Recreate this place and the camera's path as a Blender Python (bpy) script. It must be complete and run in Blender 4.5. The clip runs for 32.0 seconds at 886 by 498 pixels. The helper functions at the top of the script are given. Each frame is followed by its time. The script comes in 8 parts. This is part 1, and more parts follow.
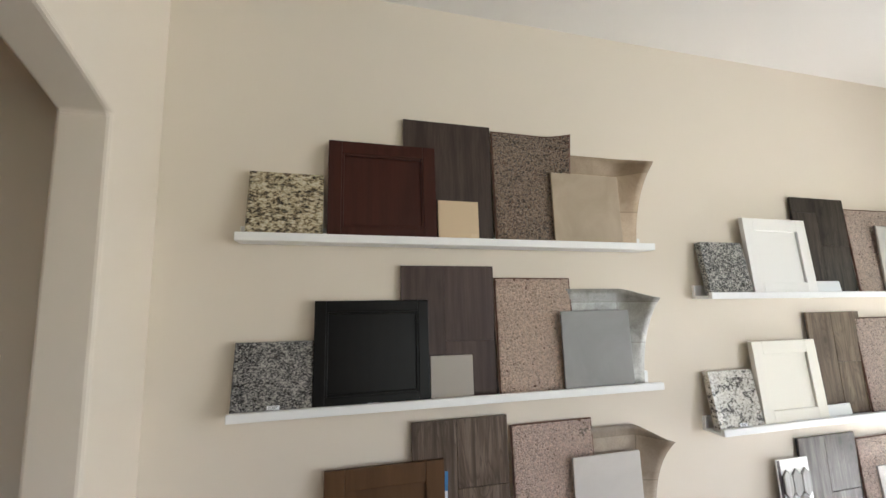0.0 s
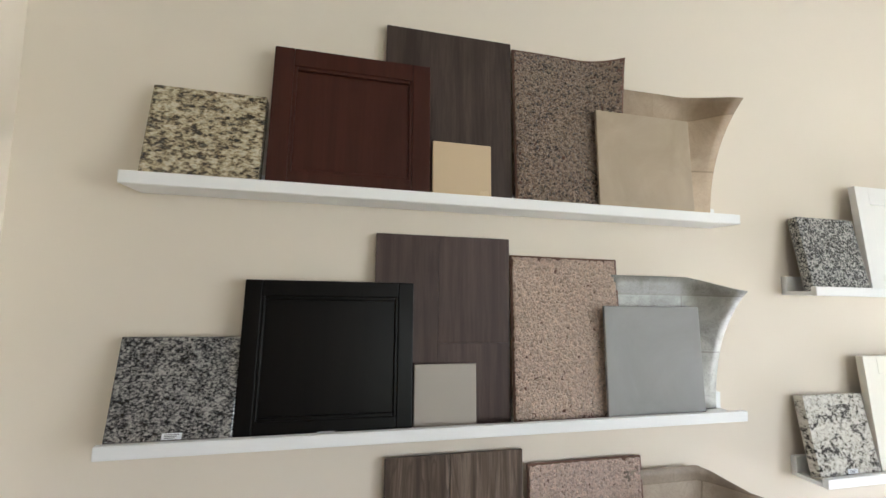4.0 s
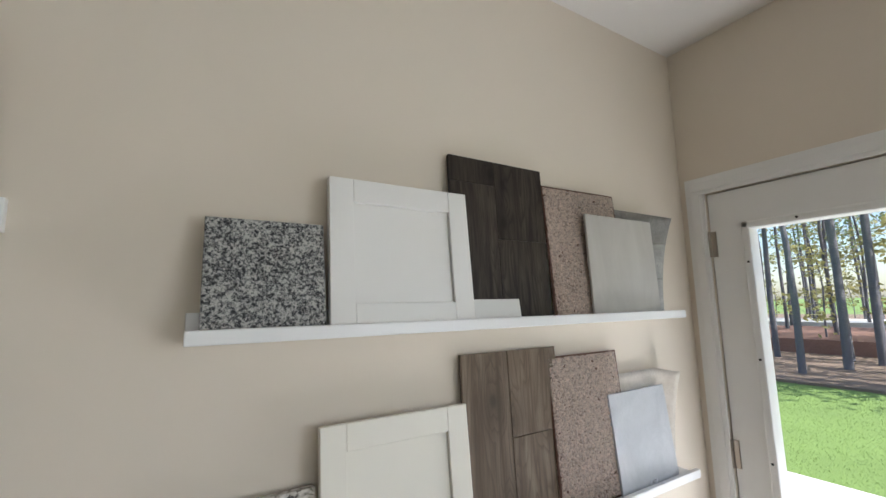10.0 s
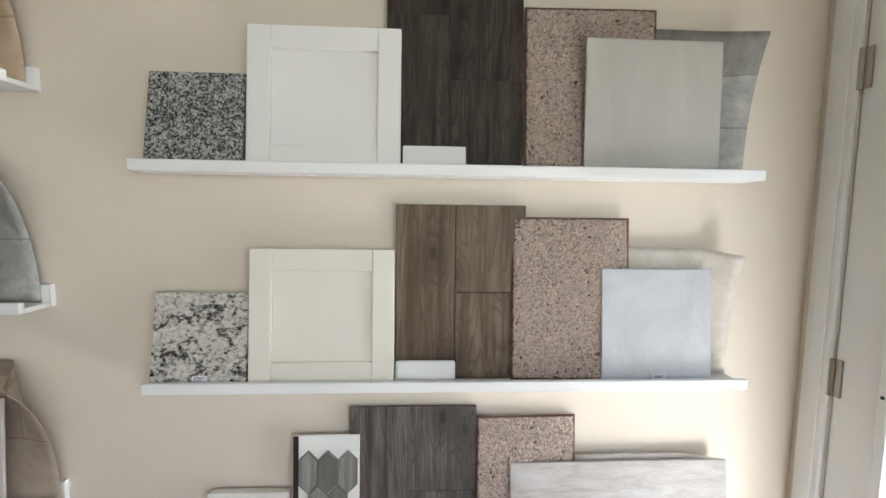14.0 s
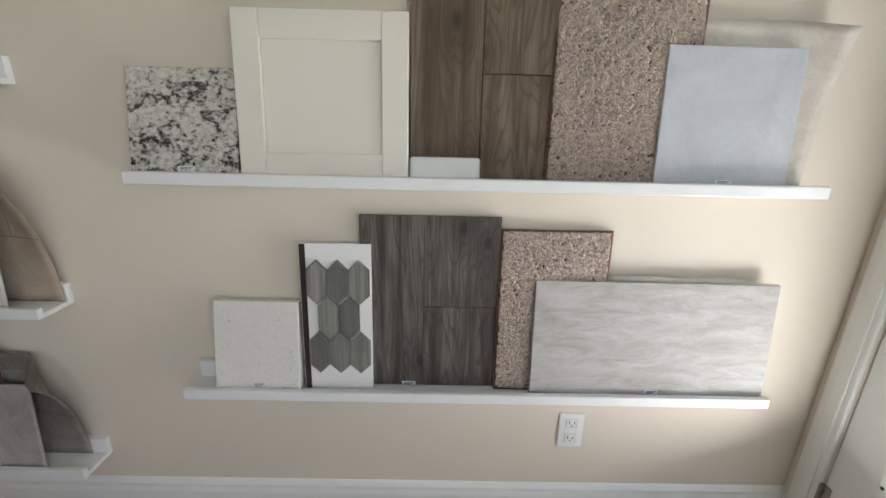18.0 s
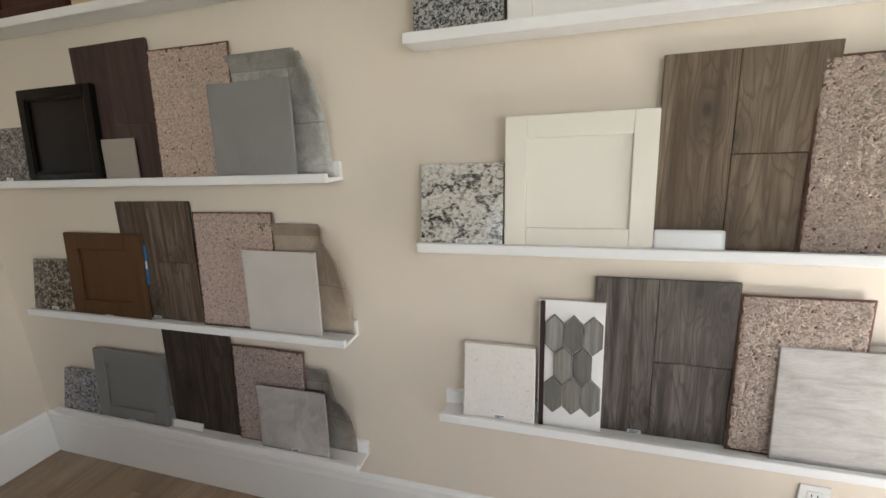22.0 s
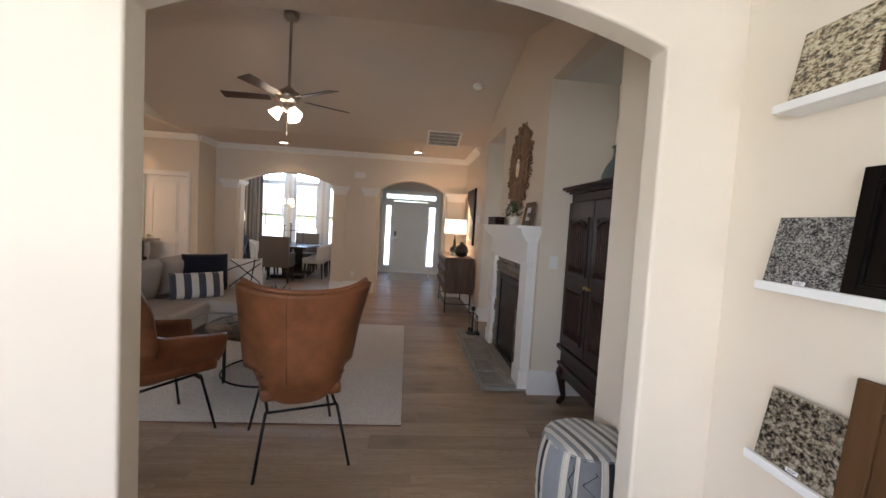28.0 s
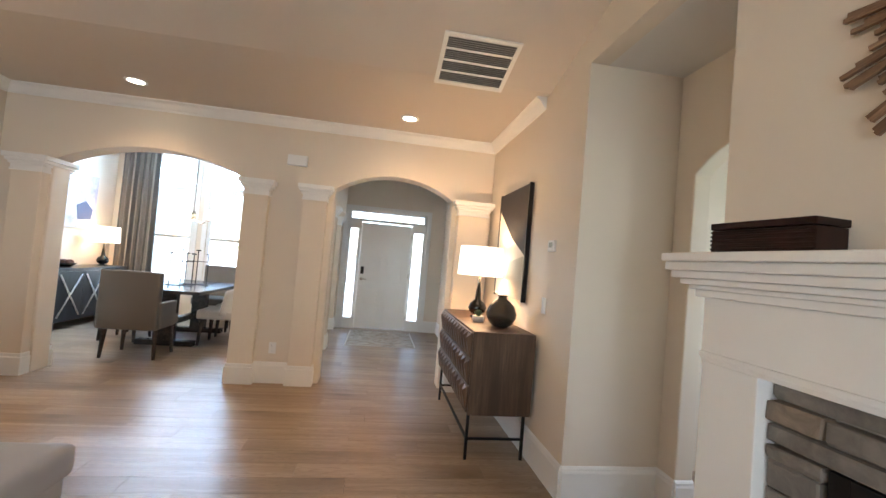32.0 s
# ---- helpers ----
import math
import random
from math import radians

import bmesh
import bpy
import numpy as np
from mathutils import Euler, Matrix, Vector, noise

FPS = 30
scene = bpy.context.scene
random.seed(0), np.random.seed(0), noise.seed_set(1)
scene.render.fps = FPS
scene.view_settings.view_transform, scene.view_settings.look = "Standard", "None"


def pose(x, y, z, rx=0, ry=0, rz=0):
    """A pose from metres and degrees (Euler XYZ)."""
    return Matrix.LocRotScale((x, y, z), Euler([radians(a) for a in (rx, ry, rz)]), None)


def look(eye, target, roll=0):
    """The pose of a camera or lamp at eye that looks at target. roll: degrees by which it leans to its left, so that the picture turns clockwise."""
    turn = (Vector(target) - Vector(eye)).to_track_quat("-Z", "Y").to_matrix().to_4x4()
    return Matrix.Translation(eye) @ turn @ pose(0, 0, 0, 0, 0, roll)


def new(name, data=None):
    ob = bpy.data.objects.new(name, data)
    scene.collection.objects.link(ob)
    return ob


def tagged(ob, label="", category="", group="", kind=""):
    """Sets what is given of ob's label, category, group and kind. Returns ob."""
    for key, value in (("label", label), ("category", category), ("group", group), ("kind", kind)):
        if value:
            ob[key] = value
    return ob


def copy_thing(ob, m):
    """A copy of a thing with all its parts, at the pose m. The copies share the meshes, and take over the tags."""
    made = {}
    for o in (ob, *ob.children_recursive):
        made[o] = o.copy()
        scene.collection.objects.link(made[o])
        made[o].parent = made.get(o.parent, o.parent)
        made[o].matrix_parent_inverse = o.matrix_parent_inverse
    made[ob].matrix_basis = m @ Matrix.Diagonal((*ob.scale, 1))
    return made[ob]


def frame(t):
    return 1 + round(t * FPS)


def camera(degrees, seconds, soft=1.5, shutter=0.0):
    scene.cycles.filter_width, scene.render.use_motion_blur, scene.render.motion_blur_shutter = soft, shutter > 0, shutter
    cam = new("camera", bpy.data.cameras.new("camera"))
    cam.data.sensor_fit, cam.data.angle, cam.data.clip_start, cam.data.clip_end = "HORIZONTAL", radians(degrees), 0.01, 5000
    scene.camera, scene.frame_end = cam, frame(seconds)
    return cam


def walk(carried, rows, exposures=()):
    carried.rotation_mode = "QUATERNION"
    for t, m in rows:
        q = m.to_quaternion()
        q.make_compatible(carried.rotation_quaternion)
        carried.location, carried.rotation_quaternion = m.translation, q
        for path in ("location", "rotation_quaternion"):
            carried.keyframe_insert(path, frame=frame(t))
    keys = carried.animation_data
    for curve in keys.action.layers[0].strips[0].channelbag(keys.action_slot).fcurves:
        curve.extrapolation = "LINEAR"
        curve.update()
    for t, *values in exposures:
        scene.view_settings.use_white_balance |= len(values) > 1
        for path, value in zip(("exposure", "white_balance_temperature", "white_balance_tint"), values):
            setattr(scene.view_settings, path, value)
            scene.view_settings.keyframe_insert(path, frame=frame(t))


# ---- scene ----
cam = camera(93.8, 32.0)
PATH = [
    (0, (0.03, 0.068, 1.676), (0.541, 1.988, 1.901), -0.5),
    (0.5, (0.072, 0.13, 1.738), (0.624, 2.027, 2.051), -0.8),
    (1, (0.138, 0.206, 1.775), (0.712, 2.085, 2.148), -1.1),
    (1.5, (0.161, 0.325, 1.789), (0.746, 2.192, 2.204), -1.2),
    (2, (0.148, 0.46, 1.824), (0.72, 2.327, 2.259), -1.0),
    (2.5, (0.185, 0.514, 1.836), (0.728, 2.396, 2.243), -0.5),
    (4.5, (0.194, 0.472, 1.542), (0.617, 2.427, 1.571), 2.1),
    (5, (0.187, 0.456, 1.435), (0.596, 2.408, 1.289), 2.9),
    (5.5, (0.193, 0.452, 1.409), (0.573, 2.391, 1.096), 3.1),
    (6, (0.187, 0.434, 1.296), (0.557, 2.341, 0.818), 3.2),
    (6.5, (0.188, 0.407, 1.219), (0.569, 2.281, 0.632), 2.9),
    (7, (0.159, 0.398, 1.223), (0.586, 2.242, 0.578), 2.3),
    (7.5, (0.158, 0.389, 1.245), (0.653, 2.218, 0.605), 1.0),
    (8, (0.287, 0.402, 1.33), (0.97, 2.206, 0.801), -0.8),
    (8.5, (0.622, 0.466, 1.532), (1.602, 2.195, 1.303), -0.9),
    (9, (0.926, 0.539, 1.64), (2.096, 2.16, 1.646), -1.2),
    (9.5, (1.206, 0.577, 1.654), (2.338, 2.214, 1.857), -1.0),
    (10, (1.526, 0.576, 1.716), (2.548, 2.275, 1.984), -1.2),
    (10.5, (1.728, 0.558, 1.735), (2.577, 2.339, 2.065), -0.6),
    (11, (1.888, 0.603, 1.756), (2.54, 2.458, 2.124), 0.0),
    (11.5, (2.044, 0.593, 1.76), (2.508, 2.504, 2.129), 0.6),
    (12, (2.187, 0.526, 1.757), (2.489, 2.475, 2.09), 0.9),
    (12.5, (2.208, 0.502, 1.75), (2.395, 2.478, 2.002), 0.9),
    (13, (2.189, 0.477, 1.665), (2.313, 2.469, 1.794), 0.7),
    (13.5, (2.192, 0.422, 1.587), (2.294, 2.418, 1.513), 0.7),
    (15.5, (2.2, 0.421, 1.543), (2.296, 2.4, 1.27), 0.7),
    (16, (2.201, 0.432, 1.501), (2.278, 2.398, 1.143), 0.9),
    (16.5, (2.193, 0.449, 1.412), (2.255, 2.4, 0.973), 1.2),
    (17, (2.176, 0.496, 1.292), (2.22, 2.425, 0.769), 1.4),
    (17.5, (2.173, 0.522, 1.27), (2.206, 2.439, 0.698), 1.6),
    (18, (2.195, 0.533, 1.268), (2.217, 2.439, 0.663), 1.4),
    (18.5, (2.243, 0.562, 1.255), (2.242, 2.461, 0.627), 0.8),
    (19, (2.24, 0.596, 1.255), (2.21, 2.493, 0.623), 0.1),
    (19.5, (2.213, 0.551, 1.28), (2.164, 2.451, 0.658), -0.6),
    (20, (2.161, 0.456, 1.333), (2.11, 2.366, 0.741), -1.2),
    (20.5, (2.093, 0.409, 1.369), (2.022, 2.329, 0.811), -1.7),
    (21, (2.016, 0.373, 1.389), (1.892, 2.3, 0.866), -2.0),
    (21.5, (1.96, 0.348, 1.396), (1.676, 2.268, 0.911), -2.3),
    (22, (1.918, 0.362, 1.417), (1.357, 2.214, 0.914), -2.6),
    (22.5, (1.885, 0.397, 1.426), (0.874, 2.044, 0.913), -2.5),
    (23, (1.96, 0.444, 1.418), (0.33, 1.496, 0.931), -1.6),
    (23.5, (2.153, 0.358, 1.426), (0.237, 0.69, 0.959), -0.8),
    (24, (2.321, 0.261, 1.424), (0.384, 0.075, 0.96), -1.1),
    (24.5, (2.421, 0.233, 1.438), (0.524, -0.209, 0.982), -0.6),
    (26.5, (2.217, 0.221, 1.424), (0.285, -0.075, 1.003), 1.3),
    (27, (1.869, 0.298, 1.421), (-0.085, 0.156, 1.02), 1.8),
    (27.5, (1.419, 0.306, 1.418), (-0.563, 0.335, 1.149), 2.7),
    (28, (0.942, 0.334, 1.455), (-1.047, 0.508, 1.337), 3.4),
    (28.5, (0.49, 0.401, 1.466), (-1.498, 0.623, 1.443), 3.9),
    (29, (0.044, 0.326, 1.453), (-1.933, 0.627, 1.49), 3.4),
    (29.5, (-0.433, 0.355, 1.424), (-2.417, 0.587, 1.505), 4.6),
    (30, (-0.907, 0.32, 1.417), (-2.893, 0.537, 1.507), 3.5),
    (30.5, (-1.393, 0.303, 1.421), (-3.379, 0.507, 1.535), 4.0),
    (31, (-1.887, 0.301, 1.415), (-3.881, 0.361, 1.547), 4.4),
    (31.5, (-2.381, 0.231, 1.415), (-4.37, 0.398, 1.533), 3.5),
    (32, (-2.89, 0.275, 1.384), (-4.867, 0.575, 1.452), 4.9),
]


walk(cam, [(t, look(eye, target, roll)) for t, eye, target, roll in PATH],
     [(0, 1.6, 6250, 11), (1, 1.6, 6250, 11), (6, 1.87, 6050, 9), (8, 1.68, 6050, 9), (8.5, 1.3, 6050, 10), (10, 0.82, 6050, 11), (10.5, 0.85, 7600, 16), (11, 0.95, 8100, 18), (11.5, 1.05, 6900, 13), (12, 1.2, 6200, 10), (13, 1.15, 6200, 10), (16, 0.87, 6400, 10),
      (17, 0.77, 6550, 11), (18, 0.72, 6300, 9), (19, 0.72, 6300, 9), (20, 0.82, 6350, 9), (21, 0.82, 6400, 9), (22.4, 1.3, 7000, 14), (23, 1.7, 7800, 20), (23.5, 1.82, 7000, 16), (24, 1.9, 6250, 12),
      (27, 2.05, 6300, 13), (28, 2.2, 6100, 14), (28.5, 2.35, 6500, 17), (29, 2.65, 6900, 18), (29.5, 3.25, 6200, 9), (30, 3.4, 6050, 7), (31, 3.25, 6000, 8), (31.5, 3.15, 6000, 8), (32, 3.02, 6000, 8)])

# ---- world and light ----
world = bpy.data.worlds.new("sky")
scene.world = world
world.use_nodes = True
wn = world.node_tree.nodes
sky = wn.new("ShaderNodeTexSky")
sky.sky_type = "NISHITA"
sky.sun_disc = False
sky.sun_elevation = radians(48)
sky.sun_rotation = radians(169)
world.node_tree.links.new(sky.outputs["Color"], wn["Background"].inputs["Color"])
wn["Background"].inputs["Strength"].default_value = 0.13

sun = new("sun", bpy.data.lights.new("sun", "SUN"))
sun.data.energy, sun.data.angle, sun.data.color = 5.0, radians(0.5), (1.0, 0.95, 0.87)
sun.matrix_world = look((7, -36, 40), (0, 0, 0))


def area_light(name, eye, target, w, h, power, color):
    ob = new(name, bpy.data.lights.new(name, "AREA"))
    ob.data.shape, ob.data.size, ob.data.size_y = "RECTANGLE", w, h
    ob.data.energy, ob.data.color = power, color
    ob.matrix_world = look(eye, target)
    return ob


def point_light(name, place, power, color, radius=0.05):
    ob = new(name, bpy.data.lights.new(name, "POINT"))
    ob.data.energy, ob.data.color, ob.data.shadow_soft_size = power, color, radius
    ob.location = place
    return ob


def spot_light(name, place, power, color, angle=120, blend=0.7, radius=0.06):
    ob = new(name, bpy.data.lights.new(name, "SPOT"))
    ob.data.energy, ob.data.color, ob.data.shadow_soft_size = power, color, radius
    ob.data.spot_size, ob.data.spot_blend = radians(angle), blend
    ob.location = place
    return ob


DAY = (0.9, 0.93, 1.0)
WARM = (1.0, 0.61, 0.32)
# daylight in the window and door openings
area_light("window_light", (3.38, -1.6, 1.5), (0, -1.2, 1.75), 2.7, 1.4, 21, DAY)
area_light("window_light", (1.55, -3.64, 1.6), (1.55, 0, 1.6), 1.5, 1.3, 5, DAY)
area_light("door_daylight", (3.345, 0.96, 0.44), (2.35, 0.75, 2.3), 0.62, 0.36, 6.0, (0.97, 0.96, 0.95))
for yy in (-3.44, -2.52):
    area_light("window_light", (-11.10, yy, 2.66), (-8.5, yy, 1.2), 0.58, 0.5, 9, (0.5, 0.74, 1.0))
area_light("hall_daylight", (-4.67, 3.5, 1.45), (-4.67, 0, 1.2), 0.6, 1.3, 1.8, DAY)

# ---- materials ----
def shader(name):
    m = bpy.data.materials.new(name)
    m.use_nodes = True
    return m, m.node_tree.nodes, m.node_tree.links, m.node_tree.nodes["Principled BSDF"]


def coords(n, l, scale=(1, 1, 1), world_space=False):
    mp = n.new("ShaderNodeMapping")
    mp.inputs["Scale"].default_value = scale
    if world_space:
        l.new(n.new("ShaderNodeNewGeometry").outputs["Position"], mp.inputs["Vector"])
    else:
        l.new(n.new("ShaderNodeTexCoord").outputs["Object"], mp.inputs["Vector"])
    return mp.outputs["Vector"]


def noise_tex(n, l, vec, scale, detail=4, rough=0.55, dist=0.0):
    t = n.new("ShaderNodeTexNoise")
    t.inputs["Scale"].default_value, t.inputs["Detail"].default_value = scale, detail
    t.inputs["Roughness"].default_value, t.inputs["Distortion"].default_value = rough, dist
    l.new(vec, t.inputs["Vector"])
    return t.outputs["Fac"]


def ramp(n, l, fac, stops):
    r = n.new("ShaderNodeValToRGB")
    e = r.color_ramp.elements
    while len(e) < len(stops):
        e.new(0.5)
    for k, (p, c) in zip(e, stops):
        k.position, k.color = p, (*c, 1)
    l.new(fac, r.inputs["Fac"])
    return r.outputs["Color"]


def mix(n, l, fac, a, b, mode="MIX"):
    m = n.new("ShaderNodeMix")
    m.data_type, m.blend_type = "RGBA", mode
    for k, v in ((0, fac), (6, a), (7, b)):
        if isinstance(v, (int, float)):
            m.inputs[k].default_value = v
        elif isinstance(v, tuple):
            m.inputs[k].default_value = (*v, 1)
        else:
            l.new(v, m.inputs[k])
    return m.outputs[2]


def bump(n, l, bsdf, height, strength, dist=0.002):
    b = n.new("ShaderNodeBump")
    b.inputs["Strength"].default_value, b.inputs["Distance"].default_value = strength, dist
    l.new(height, b.inputs["Height"])
    l.new(b.outputs["Normal"], bsdf.inputs["Normal"])


def random_tint(n, l, color, amount, rand=None):
    """Lightens or darkens each piece a little."""
    oi = n.new("ShaderNodeObjectInfo")
    mr = n.new("ShaderNodeMapRange")
    mr.inputs["To Min"].default_value, mr.inputs["To Max"].default_value = 1 - amount, 1 + amount
    l.new(rand or oi.outputs["Random"], mr.inputs["Value"])
    hs = n.new("ShaderNodeHueSaturation")
    l.new(mr.outputs["Result"], hs.inputs["Value"])
    l.new(color, hs.inputs["Color"])
    return hs.outputs["Color"]


def scaled(c, k):
    return tuple(min(1.0, v * k) for v in c)


def plain(name, c, rough=0.5, metal=0.0, var=0.08, scale=3.0, bump_scale=120, bump_k=0.08, dist=0.001, coat=0.0, ws=False, tint=0.0):
    """Paint, metal, plaster, cloth: one colour with slow and fine variation."""
    m, n, l, b = shader(name)
    v = coords(n, l, world_space=ws)
    col = mix(n, l, noise_tex(n, l, v, scale, 5), scaled(c, 1 - var), scaled(c, 1 + var))
    fine = noise_tex(n, l, v, bump_scale, 3)
    col = mix(n, l, fine, scaled(c, 1 - var * 0.5), col, "MIX") if var > 0.15 else col
    if tint:
        col = random_tint(n, l, col, tint)
    l.new(col, b.inputs["Base Color"])
    b.inputs["Metallic"].default_value = metal
    mr = n.new("ShaderNodeMapRange")
    mr.inputs["To Min"].default_value, mr.inputs["To Max"].default_value = max(0.02, rough - 0.07), min(1, rough + 0.07)
    l.new(noise_tex(n, l, v, scale * 4, 4), mr.inputs["Value"])
    l.new(mr.outputs["Result"], b.inputs["Roughness"])
    b.inputs["Coat Weight"].default_value = coat
    bump(n, l, b, fine, bump_k, dist)
    return m


def wood(name, dark, light, axis="Z", rough=0.45, grain=9.0, bump_k=0.15, tint=0.12, ws=False, coat=0.0, island=False, knots=0.0, spec=0.5, streak=0.55):
    """Grain drawn out along one axis, fine pores, slow colour drift and, where asked, knots."""
    m, n, l, b = shader(name)
    k = {"X": (0.06, 1, 1), "Y": (1, 0.06, 1), "Z": (1, 1, 0.06)}[axis]
    k2 = {"X": (0.3, 1, 1), "Y": (1, 0.3, 1), "Z": (1, 1, 0.3)}[axis]
    oi = n.new("ShaderNodeObjectInfo")
    rand = n.new("ShaderNodeNewGeometry").outputs["Random Per Island"] if island else oi.outputs["Random"]
    mul = n.new("ShaderNodeMath")
    mul.operation, mul.inputs[1].default_value = "MULTIPLY", 37.0
    l.new(rand, mul.inputs[0])

    def shifted(scale3):
        add = n.new("ShaderNodeVectorMath")
        l.new(coords(n, l, scale3, world_space=ws), add.inputs[0])
        l.new(mul.outputs[0], add.inputs[1])
        return add.outputs[0]
    v, v2 = shifted(k), shifted(k2)
    broad = noise_tex(n, l, v, grain, 6, 0.6, 0.7)
    fine = noise_tex(n, l, v, grain * 6, 4, 0.65, 0.2)
    slow = noise_tex(n, l, v2, grain * 0.3, 3, 0.5, 0.6)
    mid = tuple((a + c) / 2 for a, c in zip(dark, light))
    col = ramp(n, l, broad, ((0.36, dark), (0.47, mid), (0.6, light)))
    col = mix(n, l, ramp(n, l, fine, ((0.42, (streak, streak, streak)), (0.56, (0, 0, 0)))), col, scaled(dark, 0.85))
    col = mix(n, l, ramp(n, l, slow, ((0.36, (streak, streak, streak)), (0.52, (0, 0, 0)))), col, scaled(dark, 0.9))
    if knots:
        # cathedral grain: contour lines of a drawn-out field that bulges round small dark knots
        kv = shifted({"X": (0.55, 1, 1), "Y": (1, 0.55, 1), "Z": (1, 1, 0.55)}[axis])
        vo = n.new("ShaderNodeTexVoronoi")
        vo.voronoi_dimensions, vo.inputs["Scale"].default_value = "2D", knots
        sx, cb = n.new("ShaderNodeSeparateXYZ"), n.new("ShaderNodeCombineXYZ")
        l.new(kv, sx.inputs[0])
        l.new(sx.outputs["X"], cb.inputs["X"])
        l.new(sx.outputs["Z" if axis == "Z" else "Y"], cb.inputs["Y"])
        l.new(cb.outputs[0], vo.inputs["Vector"])
        d = vo.outputs["Distance"]
        bulge = n.new("ShaderNodeMapRange")
        bulge.inputs["From Max"].default_value, bulge.inputs["To Min"].default_value, bulge.inputs["To Max"].default_value = 0.32, 0.12, 0.0
        l.new(d, bulge.inputs["Value"])
        field = n.new("ShaderNodeMath")
        field.operation = "ADD"
        l.new(noise_tex(n, l, shifted({"X": (0.11, 1, 1), "Y": (1, 0.11, 1), "Z": (1, 1, 0.11)}[axis]), 9, 3, 0.45, 0.3), field.inputs[0])
        l.new(bulge.outputs[0], field.inputs[1])
        lines = n.new("ShaderNodeMath")
        lines.operation, lines.inputs[1].default_value = "MULTIPLY", 26.0
        l.new(field.outputs[0], lines.inputs[0])
        saw = n.new("ShaderNodeMath")
        saw.operation = "FRACT"
        l.new(lines.outputs[0], saw.inputs[0])
        rings = ramp(n, l, saw.outputs[0], ((0.0, (0.0, 0.0, 0.0)), (0.55, (0.1, 0.1, 0.1)), (0.86, (0.6, 0.6, 0.6)), (1.0, (0.0, 0.0, 0.0))))
        col = mix(n, l, rings, col, scaled(dark, 0.8))
        col = mix(n, l, ramp(n, l, d, ((0.03, (0.9, 0.9, 0.9)), (0.07, (0.55, 0.55, 0.55)), (0.2, (0.3, 0.3, 0.3)), (0.34, (0, 0, 0)))), col, scaled(dark, 0.6))
    if tint:
        col = random_tint(n, l, col, tint, rand)
    l.new(col, b.inputs["Base Color"])
    mr = n.new("ShaderNodeMapRange")
    mr.inputs["To Min"].default_value, mr.inputs["To Max"].default_value = rough - 0.06, rough + 0.1
    l.new(fine, mr.inputs["Value"])
    l.new(mr.outputs["Result"], b.inputs["Roughness"])
    b.inputs["Coat Weight"].default_value = coat
    b.inputs["Specular IOR Level"].default_value = spec
    bump(n, l, b, fine, bump_k, 0.0015)
    return m


def granite(name, stops, scale=60, blotch=14, rough=0.12, stretch=1.0, lean=0.0, veins=0.0, specks=0.35, swirl=0.9):
    """Polished stone of interlocking grains: drawn-out crystals, black mica specks, slow blotches and, where asked, dark veins."""
    m, n, l, b = shader(name)
    mp = n.new("ShaderNodeMapping")
    mp.inputs["Rotation"].default_value = (0, radians(lean), 0)
    mp.inputs["Scale"].default_value = (1.0, 1.0, stretch)
    l.new(n.new("ShaderNodeTexCoord").outputs["Object"], mp.inputs["Vector"])
    v = mp.outputs["Vector"]
    grain = noise_tex(n, l, v, scale, 3, 0.6, swirl)
    slow = noise_tex(n, l, v, blotch, 3, 0.55, 0.6)
    ma = n.new("ShaderNodeMath")
    ma.operation, ma.inputs[1].default_value = "MULTIPLY_ADD", 0.45
    l.new(slow, ma.inputs[0])
    sub = n.new("ShaderNodeMath")
    sub.operation, sub.inputs[1].default_value = "SUBTRACT", 0.225
    l.new(grain, sub.inputs[0])
    l.new(sub.outputs[0], ma.inputs[2])
    col = ramp(n, l, ma.outputs[0], stops)
    vo = n.new("ShaderNodeTexVoronoi")
    vo.inputs["Scale"].default_value = scale * 1.9
    l.new(v, vo.inputs["Vector"])
    sep = n.new("ShaderNodeSeparateColor")
    l.new(vo.outputs["Color"], sep.inputs["Color"])
    col = mix(n, l, ramp(n, l, sep.outputs["Red"], ((0.5, (0, 0, 0)), (0.95, (specks, specks, specks)))), col, stops[0][1])
    col = mix(n, l, ramp(n, l, sep.outputs["Green"], ((0.6, (0, 0, 0)), (0.95, (specks, specks, specks)))), col, stops[-1][1])
    if veins:
        f = noise_tex(n, l, v, blotch * 0.62, 5, 0.65, 0.3)
        band = ramp(n, l, f, ((0.44, (0, 0, 0)), (0.485, (veins, veins, veins)), (0.525, (0, 0, 0))))
        patchy = ramp(n, l, noise_tex(n, l, v, blotch * 1.7, 4, 0.6, 0.5), ((0.46, (0, 0, 0)), (0.54, (1, 1, 1))))
        col = mix(n, l, mix(n, l, 1.0, band, patchy, "MULTIPLY"), col, stops[0][1])
    l.new(col, b.inputs["Base Color"])
    b.inputs["Roughness"].default_value = rough
    return m


